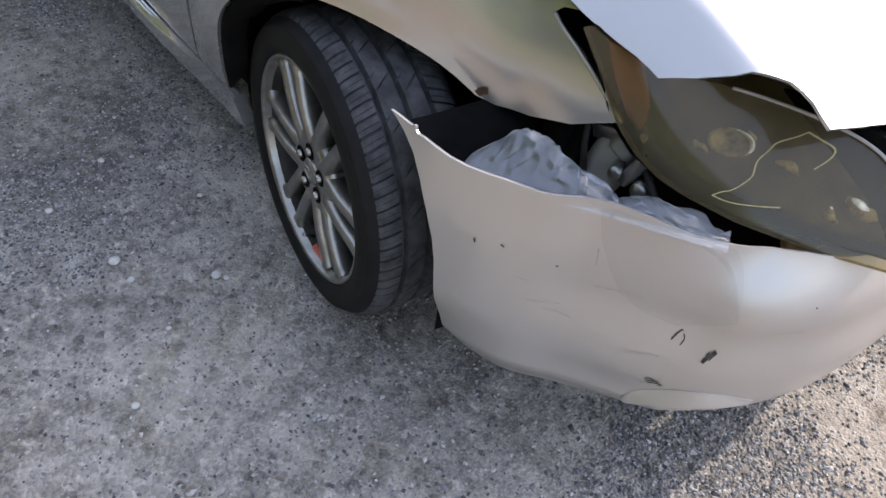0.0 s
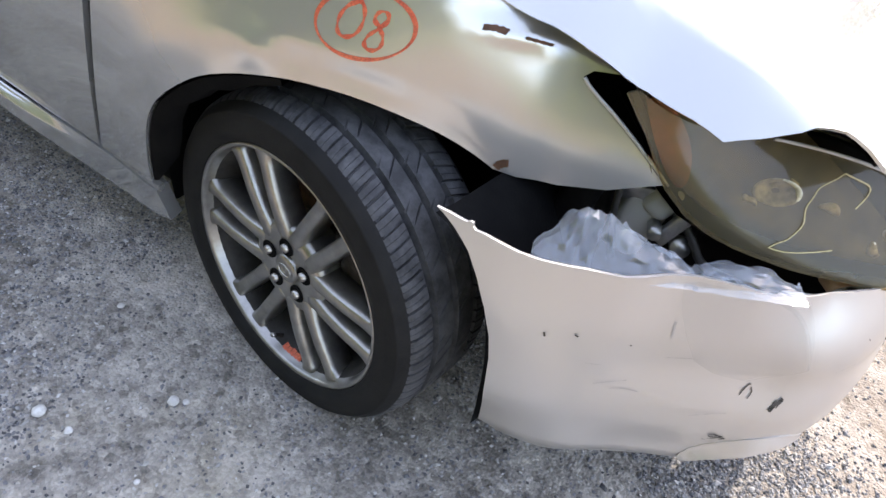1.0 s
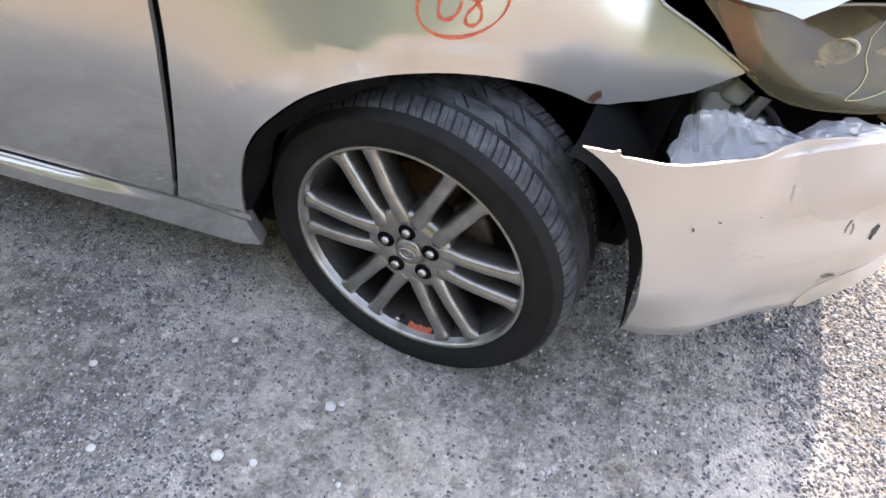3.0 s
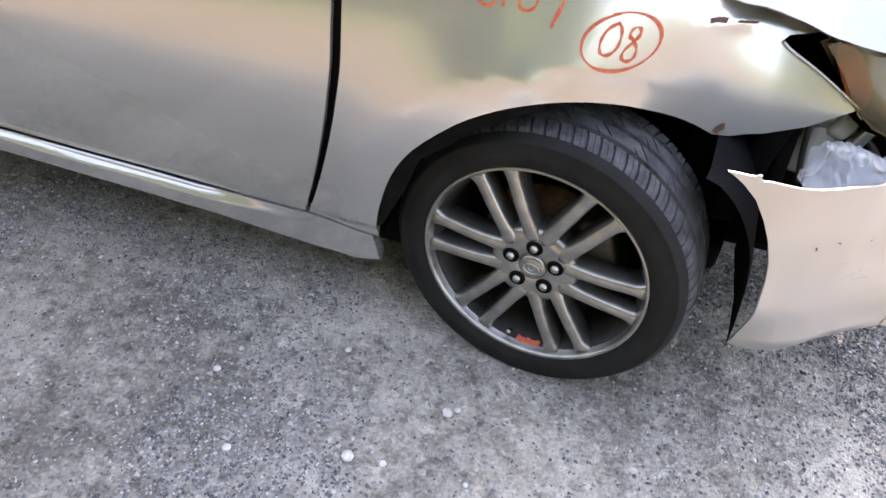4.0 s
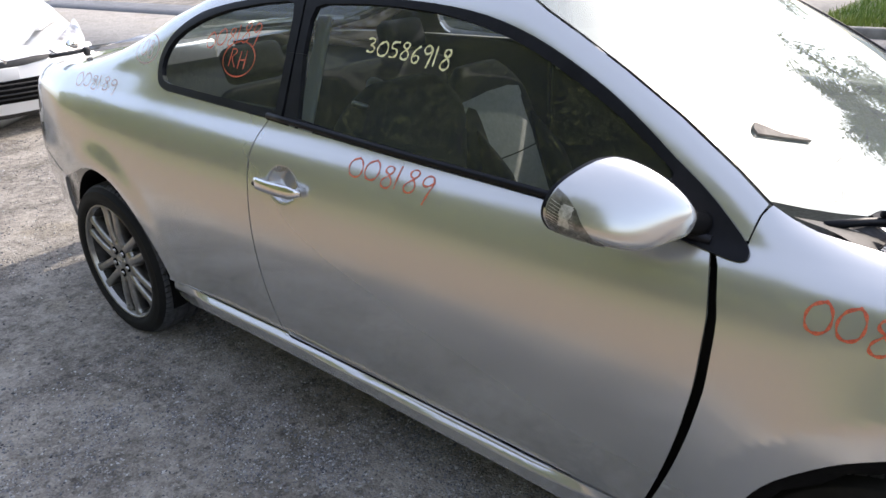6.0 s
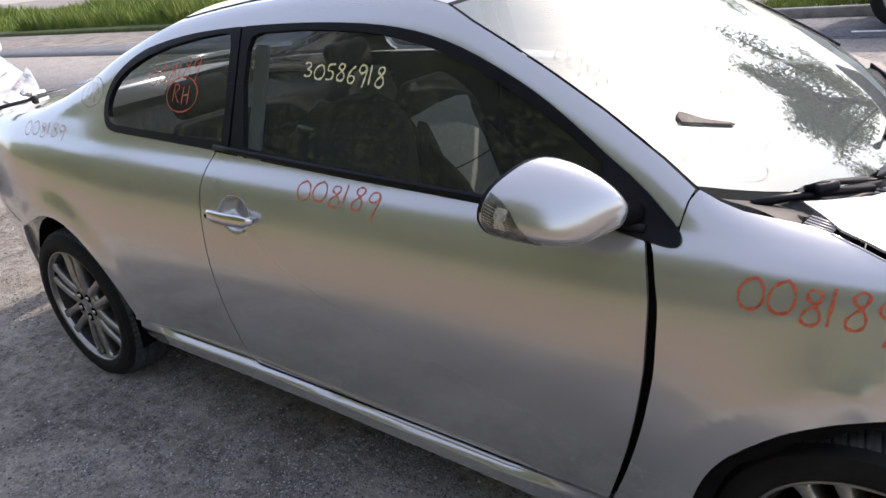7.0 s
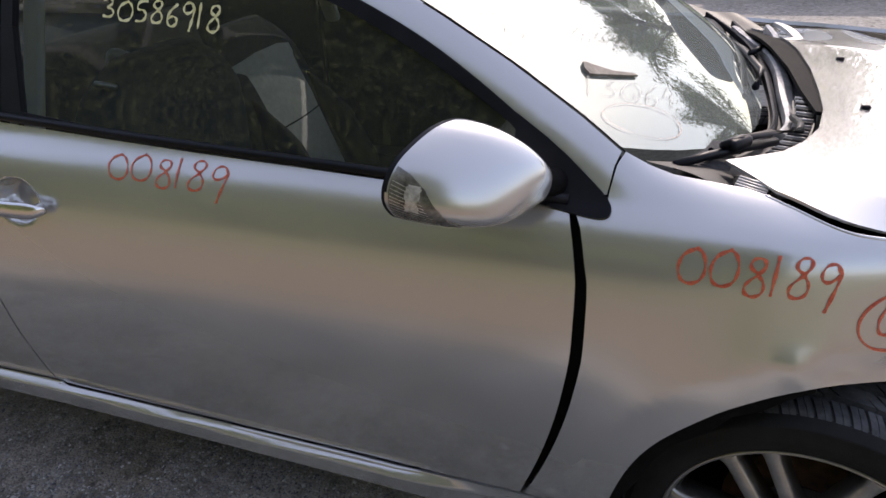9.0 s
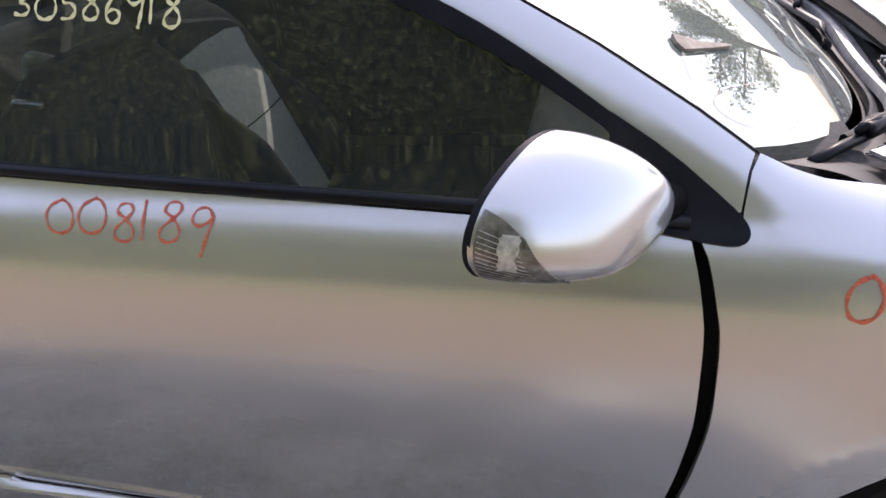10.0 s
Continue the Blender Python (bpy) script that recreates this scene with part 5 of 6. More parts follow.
blot("rust_spot", [(.250, .793), (.268, .790), (.283, .788)], .0018, right_side, RUST, fender)

# ---- door mirror ----
mirror = tagged(new("door_mirror"), "silver door mirror with a clear signal lens")
mirror.parent = car
N = len(MIRROR_RIM)
bm = bmesh.new()
rows = [[bm.verts.new(mirror_shape(N * k / 56, a)) for k in range(56)] for a in (0, 4, 9, 15, 22, 30, 38, 46, 54, 62, 70, 76, 80, 84, 87, 89)]
for p, q in zip(rows, rows[1:]):
    for k in range(56):
        bm.faces.new((p[k], p[(k + 1) % 56], q[(k + 1) % 56], q[k]))
bm.faces.new(rows[-1])
bmesh.ops.recalc_face_normals(bm, faces=bm.faces[:])
part("shell", bm, SILVER, mirror, "silver shell")
bm = bmesh.new()
rim = [Vector(mirror_shape(N * k / 56, 0)) for k in range(56)]
mid = sum(rim, Vector()) / 56
for s0, s1, d0, d1 in ((1.0, 1.0, .003, -.005), (1.0, .94, -.005, -.007), (.94, .90, -.007, -.004)):
    a = [bm.verts.new(mid + (p - mid) * s0 + Vector((d0, 0, 0))) for p in rim]
    b = [bm.verts.new(mid + (p - mid) * s1 + Vector((d1, 0, 0))) for p in rim]
    for k in range(56):
        bm.faces.new((a[k], a[(k + 1) % 56], b[(k + 1) % 56], b[k]))
part("rim", bm, BLACK_TRIM, mirror, "black rim")
bm = bmesh.new()
bm.faces.new([bm.verts.new(mid + (p - mid) * .92 + Vector((-.004, 0, 0))) for p in rim])
part("glass", bm, CHROME, mirror, "mirror glass", flat=True)
SIGNAL = stained(material("signal_lens", (.12, .115, .10), .12, .2, 1.0), ((.05, .05, .045), (.20, .19, .17)), 45)


sig = panel("signal_lens", [(1.2, 3), (.5, 3), (-.3, 3), (-1.5, 3), (-1.25, 12), (-.7, 23), (.3, 33), (1.3, 38), (1.7, 38), (2.1, 32), (2.4, 18), (2.3, 3)], mirror_shape, SIGNAL, mirror, "clear ribbed signal lens", .25, 4, .002, .002, flip=False)
RIB = stained(material("lens_rib", (.5, .5, .47), .2, .3, .8), ((.30, .29, .26), (.66, .65, .60)), 90)
for i in range(13):
    k0 = -.85 + .19 * i
    blot("lens_rib", [(k0 + .07 * j, 4 + (16 + 1.1 * i) * j / 5) for j in range(6)], .016, mirror_shape, RIB, sig, "", .0035)
blot("reflector_spot", [(-.8, 17), (-.1, 17), (.6, 17)], 3.6, mirror_shape, RIB, sig, "pale square reflector in the lens", .0032)
bm = bmesh.new()
rows = []
for i in range(8):
    t = i / 7
    c = Vector((-.508, .030, .984)).lerp(Vector((-.458, .086, .960)), t)
    w, h = .021 - .001 * t, .016 + .004 * t
    rows.append([bm.verts.new(c + Vector((w * math.cos(2 * math.pi * k / 20), .012 * math.sin(2 * math.pi * k / 20), h * math.sin(2 * math.pi * k / 20)))) for k in range(20)])
for p, q in zip(rows, rows[1:]):
    for k in range(20):
        bm.faces.new((p[k], p[(k + 1) % 20], q[(k + 1) % 20], q[k]))
bm.faces.new(rows[0][::-1]), bm.faces.new(rows[-1])
bmesh.ops.recalc_face_normals(bm, faces=bm.faces[:])
part("foot", bm, LINER_SHADE, mirror, "black mirror foot")

# ---- door handle ----
handle = tagged(new("door_handle"), "silver pull handle over a round recess")
handle.parent = door
bm = bmesh.new()
rows = []
for i in range(25):
    t = i / 24
    x = -1.668 + .190 * t
    end = min(1, 6 * min(t, 1 - t) + .12) ** .5
    out = .012 + .026 * math.sin(math.pi * min(1, max(0, t))) ** .45
    c = Vector(right_side(x, .836 - .003 * t)) + normal_of(right_side, x, .836) * out
    rows.append([bm.verts.new(c + Vector((0, .009 * end * math.cos(2 * math.pi * k / 14), .0185 * end * math.sin(2 * math.pi * k / 14)))) for k in range(14)])
for p, q in zip(rows, rows[1:]):
    for k in range(14):
        bm.faces.new((p[k], p[(k + 1) % 14], q[(k + 1) % 14], q[k]))
bm.faces.new(rows[0][::-1]), bm.faces.new(rows[-1])
bmesh.ops.recalc_face_normals(bm, faces=bm.faces[:])
part("grip", bm, paint("handle_chrome", (.70, .70, .70), .2, .95, .6), handle, "polished silver grip")
bm = bmesh.new()
c = Vector(right_side(-1.642, .836)) + normal_of(right_side, -1.642, .836) * .034
cylinder(bm, .006, .006, .012, Matrix.Translation(c) @ pose(0, 0, 0, 90), 16)
part("key_hole", bm, BLACK_TRIM, handle, "black key hole")
for x in (-1.652, -1.502):
    bm = bmesh.new()
    c = Vector(right_side(x, .836)) + normal_of(right_side, x, .836) * .010
    box(bm, (.020, .030, .016), Matrix.Translation(c), .006)
    part("handle_foot", bm, SILVER, handle)

# ---- marker writing ----
GLYPHS = {
    "0": [[(.42, .97), (.15, .80), (.04, .45), (.12, .10), (.34, .02), (.58, .18), (.64, .55), (.54, .88), (.38, .98)]],
    "1": [[(.30, 1.0), (.28, .6), (.24, .02)]],
    "3": [[(.08, .88), (.30, 1.0), (.52, .88), (.46, .66), (.22, .54), (.50, .46), (.58, .22), (.36, .02), (.06, .10)]],
    "4": [[(.40, 1.0), (.08, .42), (.60, .44)], [(.46, .70), (.44, .0)]],
    "5": [[(.60, .98), (.18, .95), (.14, .56), (.42, .60), (.58, .36), (.42, .06), (.08, .06)]],
    "6": [[(.52, .98), (.22, .70), (.08, .30), (.26, .02), (.52, .14), (.54, .40), (.32, .50), (.12, .32)]],
    "8": [[(.44, .58), (.16, .72), (.22, .95), (.46, .98), (.56, .80), (.38, .56), (.12, .32), (.12, .08), (.36, .0), (.58, .14), (.56, .40), (.40, .56), (.36, .60)]],
    "9": [[(.56, .74), (.40, .98), (.14, .90), (.10, .62), (.30, .50), (.52, .66), (.58, .84), (.54, .45), (.46, .02), (.42, -.16)]],
    "R": [[(.12, .0), (.16, .96)], [(.12, .94), (.46, .96), (.52, .72), (.18, .52), (.56, .0)]],
    "H": [[(.12, .96), (.10, .0)], [(.52, 1.0), (.50, .02)], [(.10, .48), (.52, .52)]],
    "F": [[(.12, .0), (.14, .96)], [(.14, .96), (.52, .98)], [(.12, .52), (.42, .54)]],
}


def writing(text, corners, shape, mat, parent, label, w=.004, out=.0010):
    """Hand-drawn characters in the quad tl, tr, bl, br of a shape, each a part of its own."""
    tl, tr, bl, br = corners
    wide = [.42 if ch == "1" else .86 if ch == "0" else .74 for ch in text]
    total = sum(wide)
    for i, ch in enumerate(text):
        at = sum(wide[:i])
        wob = .06 * math.sin(2.3 * i + len(text))
        bm = bmesh.new()
        for line in GLYPHS[ch]:
            prev = None
            pts = round_line([((at + (px - (.12 if ch == "1" else 0) + .14 * (py - .5)) * wide[i] / (.5 if ch == "1" else .68)) / total, py + wob) for px, py in line], 2)
            pts = [(tuple((tl[c] * (1 - a) + tr[c] * a) * b + (bl[c] * (1 - a) + br[c] * a) * (1 - b) for c in (0, 1))) for a, b in pts]
            for j, p in enumerate(pts):
                d = Vector(pts[min(j + 1, len(pts) - 1)]) - Vector(pts[max(j - 1, 0)])
                d = d.normalized() if d.length > 1e-9 else Vector((1, 0))
                k = w * (.8 + .25 * math.sin(5 * j + i) + .15 * math.sin(13 * j))
                s = Vector((-d.y, d.x)) * k
                pair = [bm.verts.new(Vector(shape(p[0] + e * s.x, p[1] + e * s.y)) + normal_of(shape, *p) * out) for e in (1, -1)]
                if prev:
                    bm.faces.new((prev[1], pair[1], pair[0], prev[0]))
                prev = pair
        part("digit" if ch.isdigit() else "letter", bm, mat, parent, label)


def ring(cx, cv, rx, rv, shape, mat, parent, label, w=.004, out=.0010, start=100):
    bm = bmesh.new()
    prev = None
    for j in range(61):
        a = radians(start + 372 * j / 60)
        k = 1 + .05 * math.sin(2 * a + 1) + .0006 * j
        p = (cx + rx * k * math.cos(a), cv + rv * k * math.sin(a))
        d = Vector((math.cos(a), math.sin(a))) * w * (.8 + .3 * math.sin(3 * a))
        pair = [bm.verts.new(Vector(shape(p[0] + e * d.x, p[1] + e * d.y)) + normal_of(shape, *p) * out) for e in (1, -1)]
        if prev:
            bm.faces.new((prev[1], pair[1], pair[0], prev[0]))
        prev = pair
    return part("drawn_ring", bm, mat, parent, label)


writing("008189", [(-.269, .897), (-.026, .874), (-.260, .837), (-.027, .805)], right_side, MARKER, fender, "orange handwritten digit", .0029)
ring(.066, .773, .058, .048, right_side, MARKER, fender, "orange drawn ring", .0029)
writing("08", [(.030, .803), (.098, .802), (.032, .748), (.100, .742)], right_side, MARKER, fender, "orange handwritten digit", .0029)
writing("008189", [(-1.345, .962), (-1.050, .959), (-1.323, .909), (-1.054, .895)], right_side, MARKER, door, "orange handwritten digit", .0024)
writing("30586918", [(-1.375, 1.256), (-1.097, 1.248), (-1.369, 1.219), (-1.096, 1.1965)], right_side, YELLOW_MARKER, side_window, "yellow handwritten digit", .0028, -.001)
writing("008189", [(-2.058, 1.233), (-1.79, 1.284), (-2.044, 1.186), (-1.797, 1.2225)], right_side, MARKER, quarter_window, "orange handwritten digit", .0023, -.001)
ring(-1.876, 1.166, .070, .053, right_side, MARKER, quarter_window, "orange drawn ring", .0022, -.001)
writing("RH", [(-1.925, 1.194), (-1.835, 1.196), (-1.922, 1.138), (-1.830, 1.140)], right_side, MARKER, quarter_window, "orange handwritten letter", .0023, -.001)
FAINT = stained(material("faded_marker", (.72, .42, .36), .6, alpha=.5), ((.70, .36, .29), (.70, .54, .50)), 40)
ring(-2.39, 1.165, .075, .052, right_side, FAINT, quarter, "faded orange drawn ring", .0026)
writing("08", [(-2.43, 1.195), (-2.345, 1.20), (-2.43, 1.135), (-2.34, 1.137)], right_side, FAINT, quarter, "faded orange digit", .0026)
writing("008189", [(-2.90, 1.045), (-2.54, 1.045), (-2.86, .985), (-2.53, .995)], right_side, FAINT, quarter, "faded orange digit", .0028)
writing("RF", [(.0, .015), (.044, .016), (.0, .001), (.044, .002)], rim_slope, DARK_MARK, front_wheel, "smeared dark red letter", .0014, -.003)
# faded, unreadable marker on the windscreen
PALE_MARK = stained(material("pale_marker", (.68, .46, .38), .6, alpha=.38), ((.62, .36, .28), (.80, .62, .50)), 40)
CHALK = stained(material("chalky_marker", (.80, .77, .62), .7, alpha=.26), ((.66, .62, .46), (.86, .84, .74)), 40)
writing("13064", [(.2885, .0685), (.203, .201), (.2098, .0408), (.1395, .153)], screen_shape, CHALK, windscreen, "faded chalky digit", .0018, -.0025)
blot("comma", [(.205, .108), (.190, .104)], .0018, screen_shape, CHALK, windscreen, "", -.0025)
writing("30586918", [(.464, .1415), (.38, .2485), (.4165, .12), (.346, .218)], screen_shape, CHALK, windscreen, "faded chalky digit", .0013, -.0025)
writing("008189", [(.68, .062), (.45, .078), (.615, .028), (.40, .036)], screen_shape, CHALK, windscreen, "faded chalky digit", .0015, -.0025)
ring(.112, .074, .058, .052, screen_shape, PALE_MARK, windscreen, "faded drawn ring", .0012, -.0025)

# ---- wipers and cowl ----
wiper = tagged(new("wiper"), "black wiper resting on the windscreen")
wiper.parent = car
bm = bmesh.new()
tube(bm, [Vector((-.282, .202, .957)), Vector((-.232, .258, .956)), Vector((-.183, .315, .950)), Vector((-.115, .405, .936))], .008, 8)
part("blade", bm, BLACK_TRIM, wiper)
bm = bmesh.new()
tube(bm, [Vector((-.210, .282, .966)), Vector((-.183, .312, .969)), Vector((-.13, .378, .961)), Vector((-.072, .440, .948)), Vector((-.066, .50, .940)), Vector((-.066, .62, .915))], .007, 8)
box(bm, (.055, .026, .022), pose(-.184, .312, .962, 0, 0, 52), .008)
part("arm", bm, BLACK_TRIM, wiper)
wiper2 = tagged(new("wiper"), "black wiper on the far half of the windscreen")
wiper2.parent = car
bm = bmesh.new()
tube(bm, [Vector((-.13, .80, .925)), Vector((-.11, .95, .925)), Vector((-.14, 1.20, .915)), Vector((-.20, 1.45, .90))], .009, 8)
tube(bm, [Vector((-.13, 1.1, .93)), Vector((-.08, 1.3, .905)), Vector((-.02, 1.4, .875))], .008, 8)
part("blade", bm, BLACK_TRIM, wiper2)


def cowl_shape(a, b):
    """a across, b from the glass to under the hood."""
    p = Vector(screen_shape(.0, a))
    return p.x + .19 * b + .008, p.y, p.z - .012 - .05 * b + .012 * math.sin(9 * a + 6 * b) * b


panel("cowl", [(.02, 0), (.98, 0), (.98, 1), (.02, 1)], cowl_shape, PLASTIC, car, "broken black cowl trim", .03, .1, 0, 0)
BROKEN = stained(material("bent_liner", (.30, .29, .28), .4, .3), ((.08, .08, .08), (.45, .44, .43)), 14)
GREY_PART = stained(material("grey_cowl_part", (.40, .395, .39), .4, .3), ((.26, .255, .25), (.56, .55, .54)), 18)


def cowl_strip(dx, dz, w, h, mat, b0, b1, label, bend=0.0):
    """A long rail that follows the foot of the glass."""
    bm = bmesh.new()
    rows = []
    for k in range(25):
        t = k / 24
        p = Vector(screen_shape(0, b0 + (b1 - b0) * t))
        c = p + Vector((dx + bend * math.sin(7 * t), 0, dz + .008 * math.sin(9 * t + 40 * dx)))
        ww = w * (.75 + .35 * math.sin(math.pi * t) + .15 * math.sin(11 * t + 60 * dx))
        rows.append([bm.verts.new(c + Vector(q)) for q in ((-ww, 0, -h), (-ww * .8, 0, h * .8), (-ww * .2, 0, h), (ww * .6, 0, h * .5), (ww, 0, -h * .4), (ww * .8, 0, -h))])
    for p, q in zip(rows, rows[1:]):
        for k in range(6):
            bm.faces.new((p[k], p[(k + 1) % 6], q[(k + 1) % 6], q[k]))
    bm.faces.new(rows[0]), bm.faces.new(rows[-1][::-1])
    bmesh.ops.recalc_face_normals(bm, faces=bm.faces[:])
    return part("cowl_rail", bm, mat, car, label, flat=True)


cowl_strip(.020, .000, .008, .008, BLACK_TRIM, .10, .92, "black screen seal")
cowl_strip(.050, .004, .016, .010, GREY_PART, .24, .86, "bent grey cowl rail")
cowl_strip(.082, -.012, .014, .008, PLASTIC, .12, .90, "black cowl trough")
cowl_strip(.115, .004, .020, .012, GREY_PART, .34, .84, "bent grey cowl rail", .012)
cowl_strip(.150, -.006, .012, .012, PLASTIC, .30, .70, "black cowl rail", -.008)
cowl_strip(.165, .012, .018, .005, BROKEN, .62, .86, "crumpled torn trim")
# slotted strip along the rear edge of the hood
grille = tagged(new("cowl_grille"), "black slotted cowl grille")
grille.parent = car
edge = round_line([(-.175, .305), (-.135, .345), (-.10, .41), (-.065, .50), (-.042, .62), (-.034, .75)], 2)
bm = bmesh.new()
rows = [[bm.verts.new((x + d, y + .3 * d, .912 - .05 * d)) for d in (-.022, .022)] for x, y in edge]
for p, q in zip(rows, rows[1:]):
    bm.faces.new((p[0], p[1], q[1], q[0]))
part("tray", bm, PLASTIC, grille)
for k in range(34):
    x, y = edge[int(k / 33 * (len(edge) - 2))]
    x2, y2 = edge[int(k / 33 * (len(edge) - 2)) + 1]
    t = k / 33 * (len(edge) - 2) % 1
    bm = bmesh.new()
    box(bm, (.036, .0035, .008), pose(x + (x2 - x) * t, y + (y2 - y) * t, .917, 0, 8, 10))
    part("slat", bm, GREY_PART if k % 2 else PLASTIC, grille)
corner = tagged(new("cowl_corner"), "small slotted grey cowl corner")
corner.parent = car
bm = bmesh.new()
box(bm, (.058, .026, .004), pose(-.164, .173, .942, 14, 8, -17), .001)
part("plate", bm, LINER_SHADE, corner)
for k in range(4):
    bm = bmesh.new()
    box(bm, (.048, .0035, .004), pose(-.164, .173, .942, 14, 8, -17) @ pose(0, -.0105 + .007 * k, .003))
    part("slat", bm, GREY_PART, corner)
# folded card stuck on the screen
panel("folded_card", [(.3235, .0914), (.300, .080), (.279, .077), (.259, .1547), (.268, .150), (.285, .118)], screen_shape, stained(material("brown_card", (.22, .18, .13), .8), ((.14, .12, .10), (.28, .25, .21)), 30), windscreen, "folded brown card on the windscreen", .03, .02, .006, .005, flip=True)

# ---- cabin ----
def cushion(bm, size, m, bevel):
    box(bm, size, m, bevel, 4)


def make_seat(label, lean, thick, pale):
    """A front seat; lean is how far the top of the backrest lies ahead of its foot."""
    seat = tagged(new("seat"), label)
    bm = bmesh.new()
    cushion(bm, (.50, .50, .16), pose(.10, 0, .40, 0, -8, 0), .06)
    part("base", bm, CLOTH, seat)
    bm = bmesh.new()
    rows = []
    for i in range(19):
        t = i / 18
        top = max(0, (t - .72) / .28)
        w = .235 + .02 * math.sin(math.pi * t) - .11 * top ** 2.5
        d = (thick - .03 * t) * (1 - .55 * top ** 3)
        c = Vector((-.17 + lean * t, 0, .42 + .66 * t))
        rows.append([bm.verts.new(c + Vector((d * abs(math.sin(q)) ** .6 * math.copysign(1, math.sin(q)), w * abs(math.cos(q)) ** .5 * math.copysign(1, math.cos(q)), .0))) for q in (2 * math.pi * k / 28 for k in range(28))])
    for p, q in zip(rows, rows[1:]):
        for k in range(28):
            bm.faces.new((p[k], p[(k + 1) % 28], q[(k + 1) % 28], q[k]))
    bm.faces.new(rows[-1]), bm.faces.new(rows[0][::-1])
    part("backrest", bm, CLOTH, seat, "dark grey cloth")

    def face(a, b):
        d = thick - .03 * b
        return -.17 + lean * b + d + .004 - .02 * (a / .2) ** 2, a, .42 + .66 * b
    if pale:
        panel("insert", [(-.215, .835), (-.06, .865), (.08, .865), (.165, .84), (.17, .70), (.14, .50), (-.15, .50), (-.205, .70)], face, PALE_CLOTH, seat, "pale cloth insert", .04, .06, .004, .01)
        panel("insert", [(-.148, .492), (.138, .492), (.115, .20), (.105, .0), (-.105, .0), (-.120, .20)], face, PALE_CLOTH, seat, "pale cloth insert", .04, .06, .006, .01)
        for s in (-1, 1):
            bm = bmesh.new()
            rows = []
            for i in range(13):
                t = .02 + .66 * i / 12
                d = thick - .03 * t
                c = Vector((-.17 + lean * t + d * .7 + .07 * (1 - t / .80) ** .7, s * (.198 - .01 * t), .42 + .66 * t))
                r = .050 * min(1, 4 * (i + .3) / 12, 3 * (12.3 - i) / 12)
                rows.append([bm.verts.new(c + Vector((1.5 * r * math.cos(2 * math.pi * k / 14), .8 * r * math.sin(2 * math.pi * k / 14), 0))) for k in range(14)])
            for p, q in zip(rows, rows[1:]):
                for k in range(14):
                    bm.faces.new((p[k], p[(k + 1) % 14], q[(k + 1) % 14], q[k]))
            bm.faces.new(rows[-1]), bm.faces.new(rows[0][::-1])
            part("side_bolster", bm, CLOTH, seat)
    else:
        bm = bmesh.new()
        box(bm, (.05, .016, .014), pose(-.17 + lean + .01, -.19, 1.045, 0, 14, 25), .005)
        part("tip_lever", bm, BARE_METAL, seat, "small bright tip lever")
    return seat


seat = make_seat("dark cloth passenger seat tipped forward", .06, .135, False)
seat.parent = car
seat.matrix_basis = pose(-1.40, .475, -.03)
seat2 = make_seat("dark cloth driver's seat with a pale insert", -.26, .085, True)
seat2.parent = car
seat2.matrix_basis = pose(-1.36, 1.22, -.115)
bm = bmesh.new()
cushion(bm, (.14, 1.15, .55), pose(-2.12, WIDE / 2, .72, 0, -20, 0), .06)
cushion(bm, (.50, 1.15, .16), pose(-1.85, WIDE / 2, .50), .06)
for y in (.48, 1.27):
    cushion(bm, (.09, .24, .13), pose(-2.23, y, 1.05, 0, -18, 0), .035)
part("rear_bench", bm, CLOTH, car, "dark rear bench")
bm = bmesh.new()
box(bm, (.050, .02, .34), pose(-1.652, .262, 1.085, -22, 0, 0), .008)
part("pillar_trim", bm, PALE_TRIM, car, "pale pillar trim")
bm = bmesh.new()
box(bm, (.06, .03, .44), pose(-1.615, WIDE - .235, 1.10, 24, 0, 0), .01)
part("pillar_trim", bm, PALE_TRIM, car)
bm = bmesh.new()
box(bm, (.022, .006, .36), pose(-1.712, .262, 1.085, -22, 0, 0), .002)
part("seat_belt", bm, PALE_TRIM, car, "pale seat belt")
bm = bmesh.new()
box(bm, (.10, .05, .22), pose(-1.78, .62, .90, 0, 20, 10), .024, 4)
part("rear_bolster", bm, PALE_CLOTH, car, "pale rear seat bolster")
# dashboard, wheel, doors inside
bm = bmesh.new()
box(bm, (.52, 1.38, .26), pose(-.42, WIDE / 2, .80, 0, -6, 0), .08, 4)
part("dashboard", bm, CLOTH, car, "dark dashboard")
bm = bmesh.new()
lathe(bm, [(.185 + .014 * math.cos(q), .014 * math.sin(q)) for q in (2 * math.pi * k / 10 for k in range(10))], 40, pose(-.86, WIDE - .45, .90, 0, 0, 90) @ pose(0, 0, 0, -25), True)
box(bm, (.05, .30, .04), pose(-.845, WIDE - .45, .90, 0, 0, 0), .01)
part("steering_wheel", bm, CLOTH, car)
for y in (.12, WIDE - .12):
    bm = bmesh.new()
    box(bm, (1.25, .03, .55), pose(-1.05, y, .66), .01)
    part("door_card", bm, CLOTH, car)
    bm = bmesh.new()
    box(bm, (.95, .03, .62), pose(-2.15, y + (.03 if y < 1 else -.03), .70), .01)
    part("side_trim", bm, CLOTH, car)
bm = bmesh.new()
box(bm, (1.0, 1.2, .02), pose(-2.65, WIDE / 2, .93), .005)
part("parcel_shelf", bm, CLOTH, car)
bm = bmesh.new()
box(bm, (.02, .20, .06), pose(-.86, WIDE / 2, 1.275, 0, 20, 0), .012)
part("rear_view_mirror", bm, CLOTH, car)
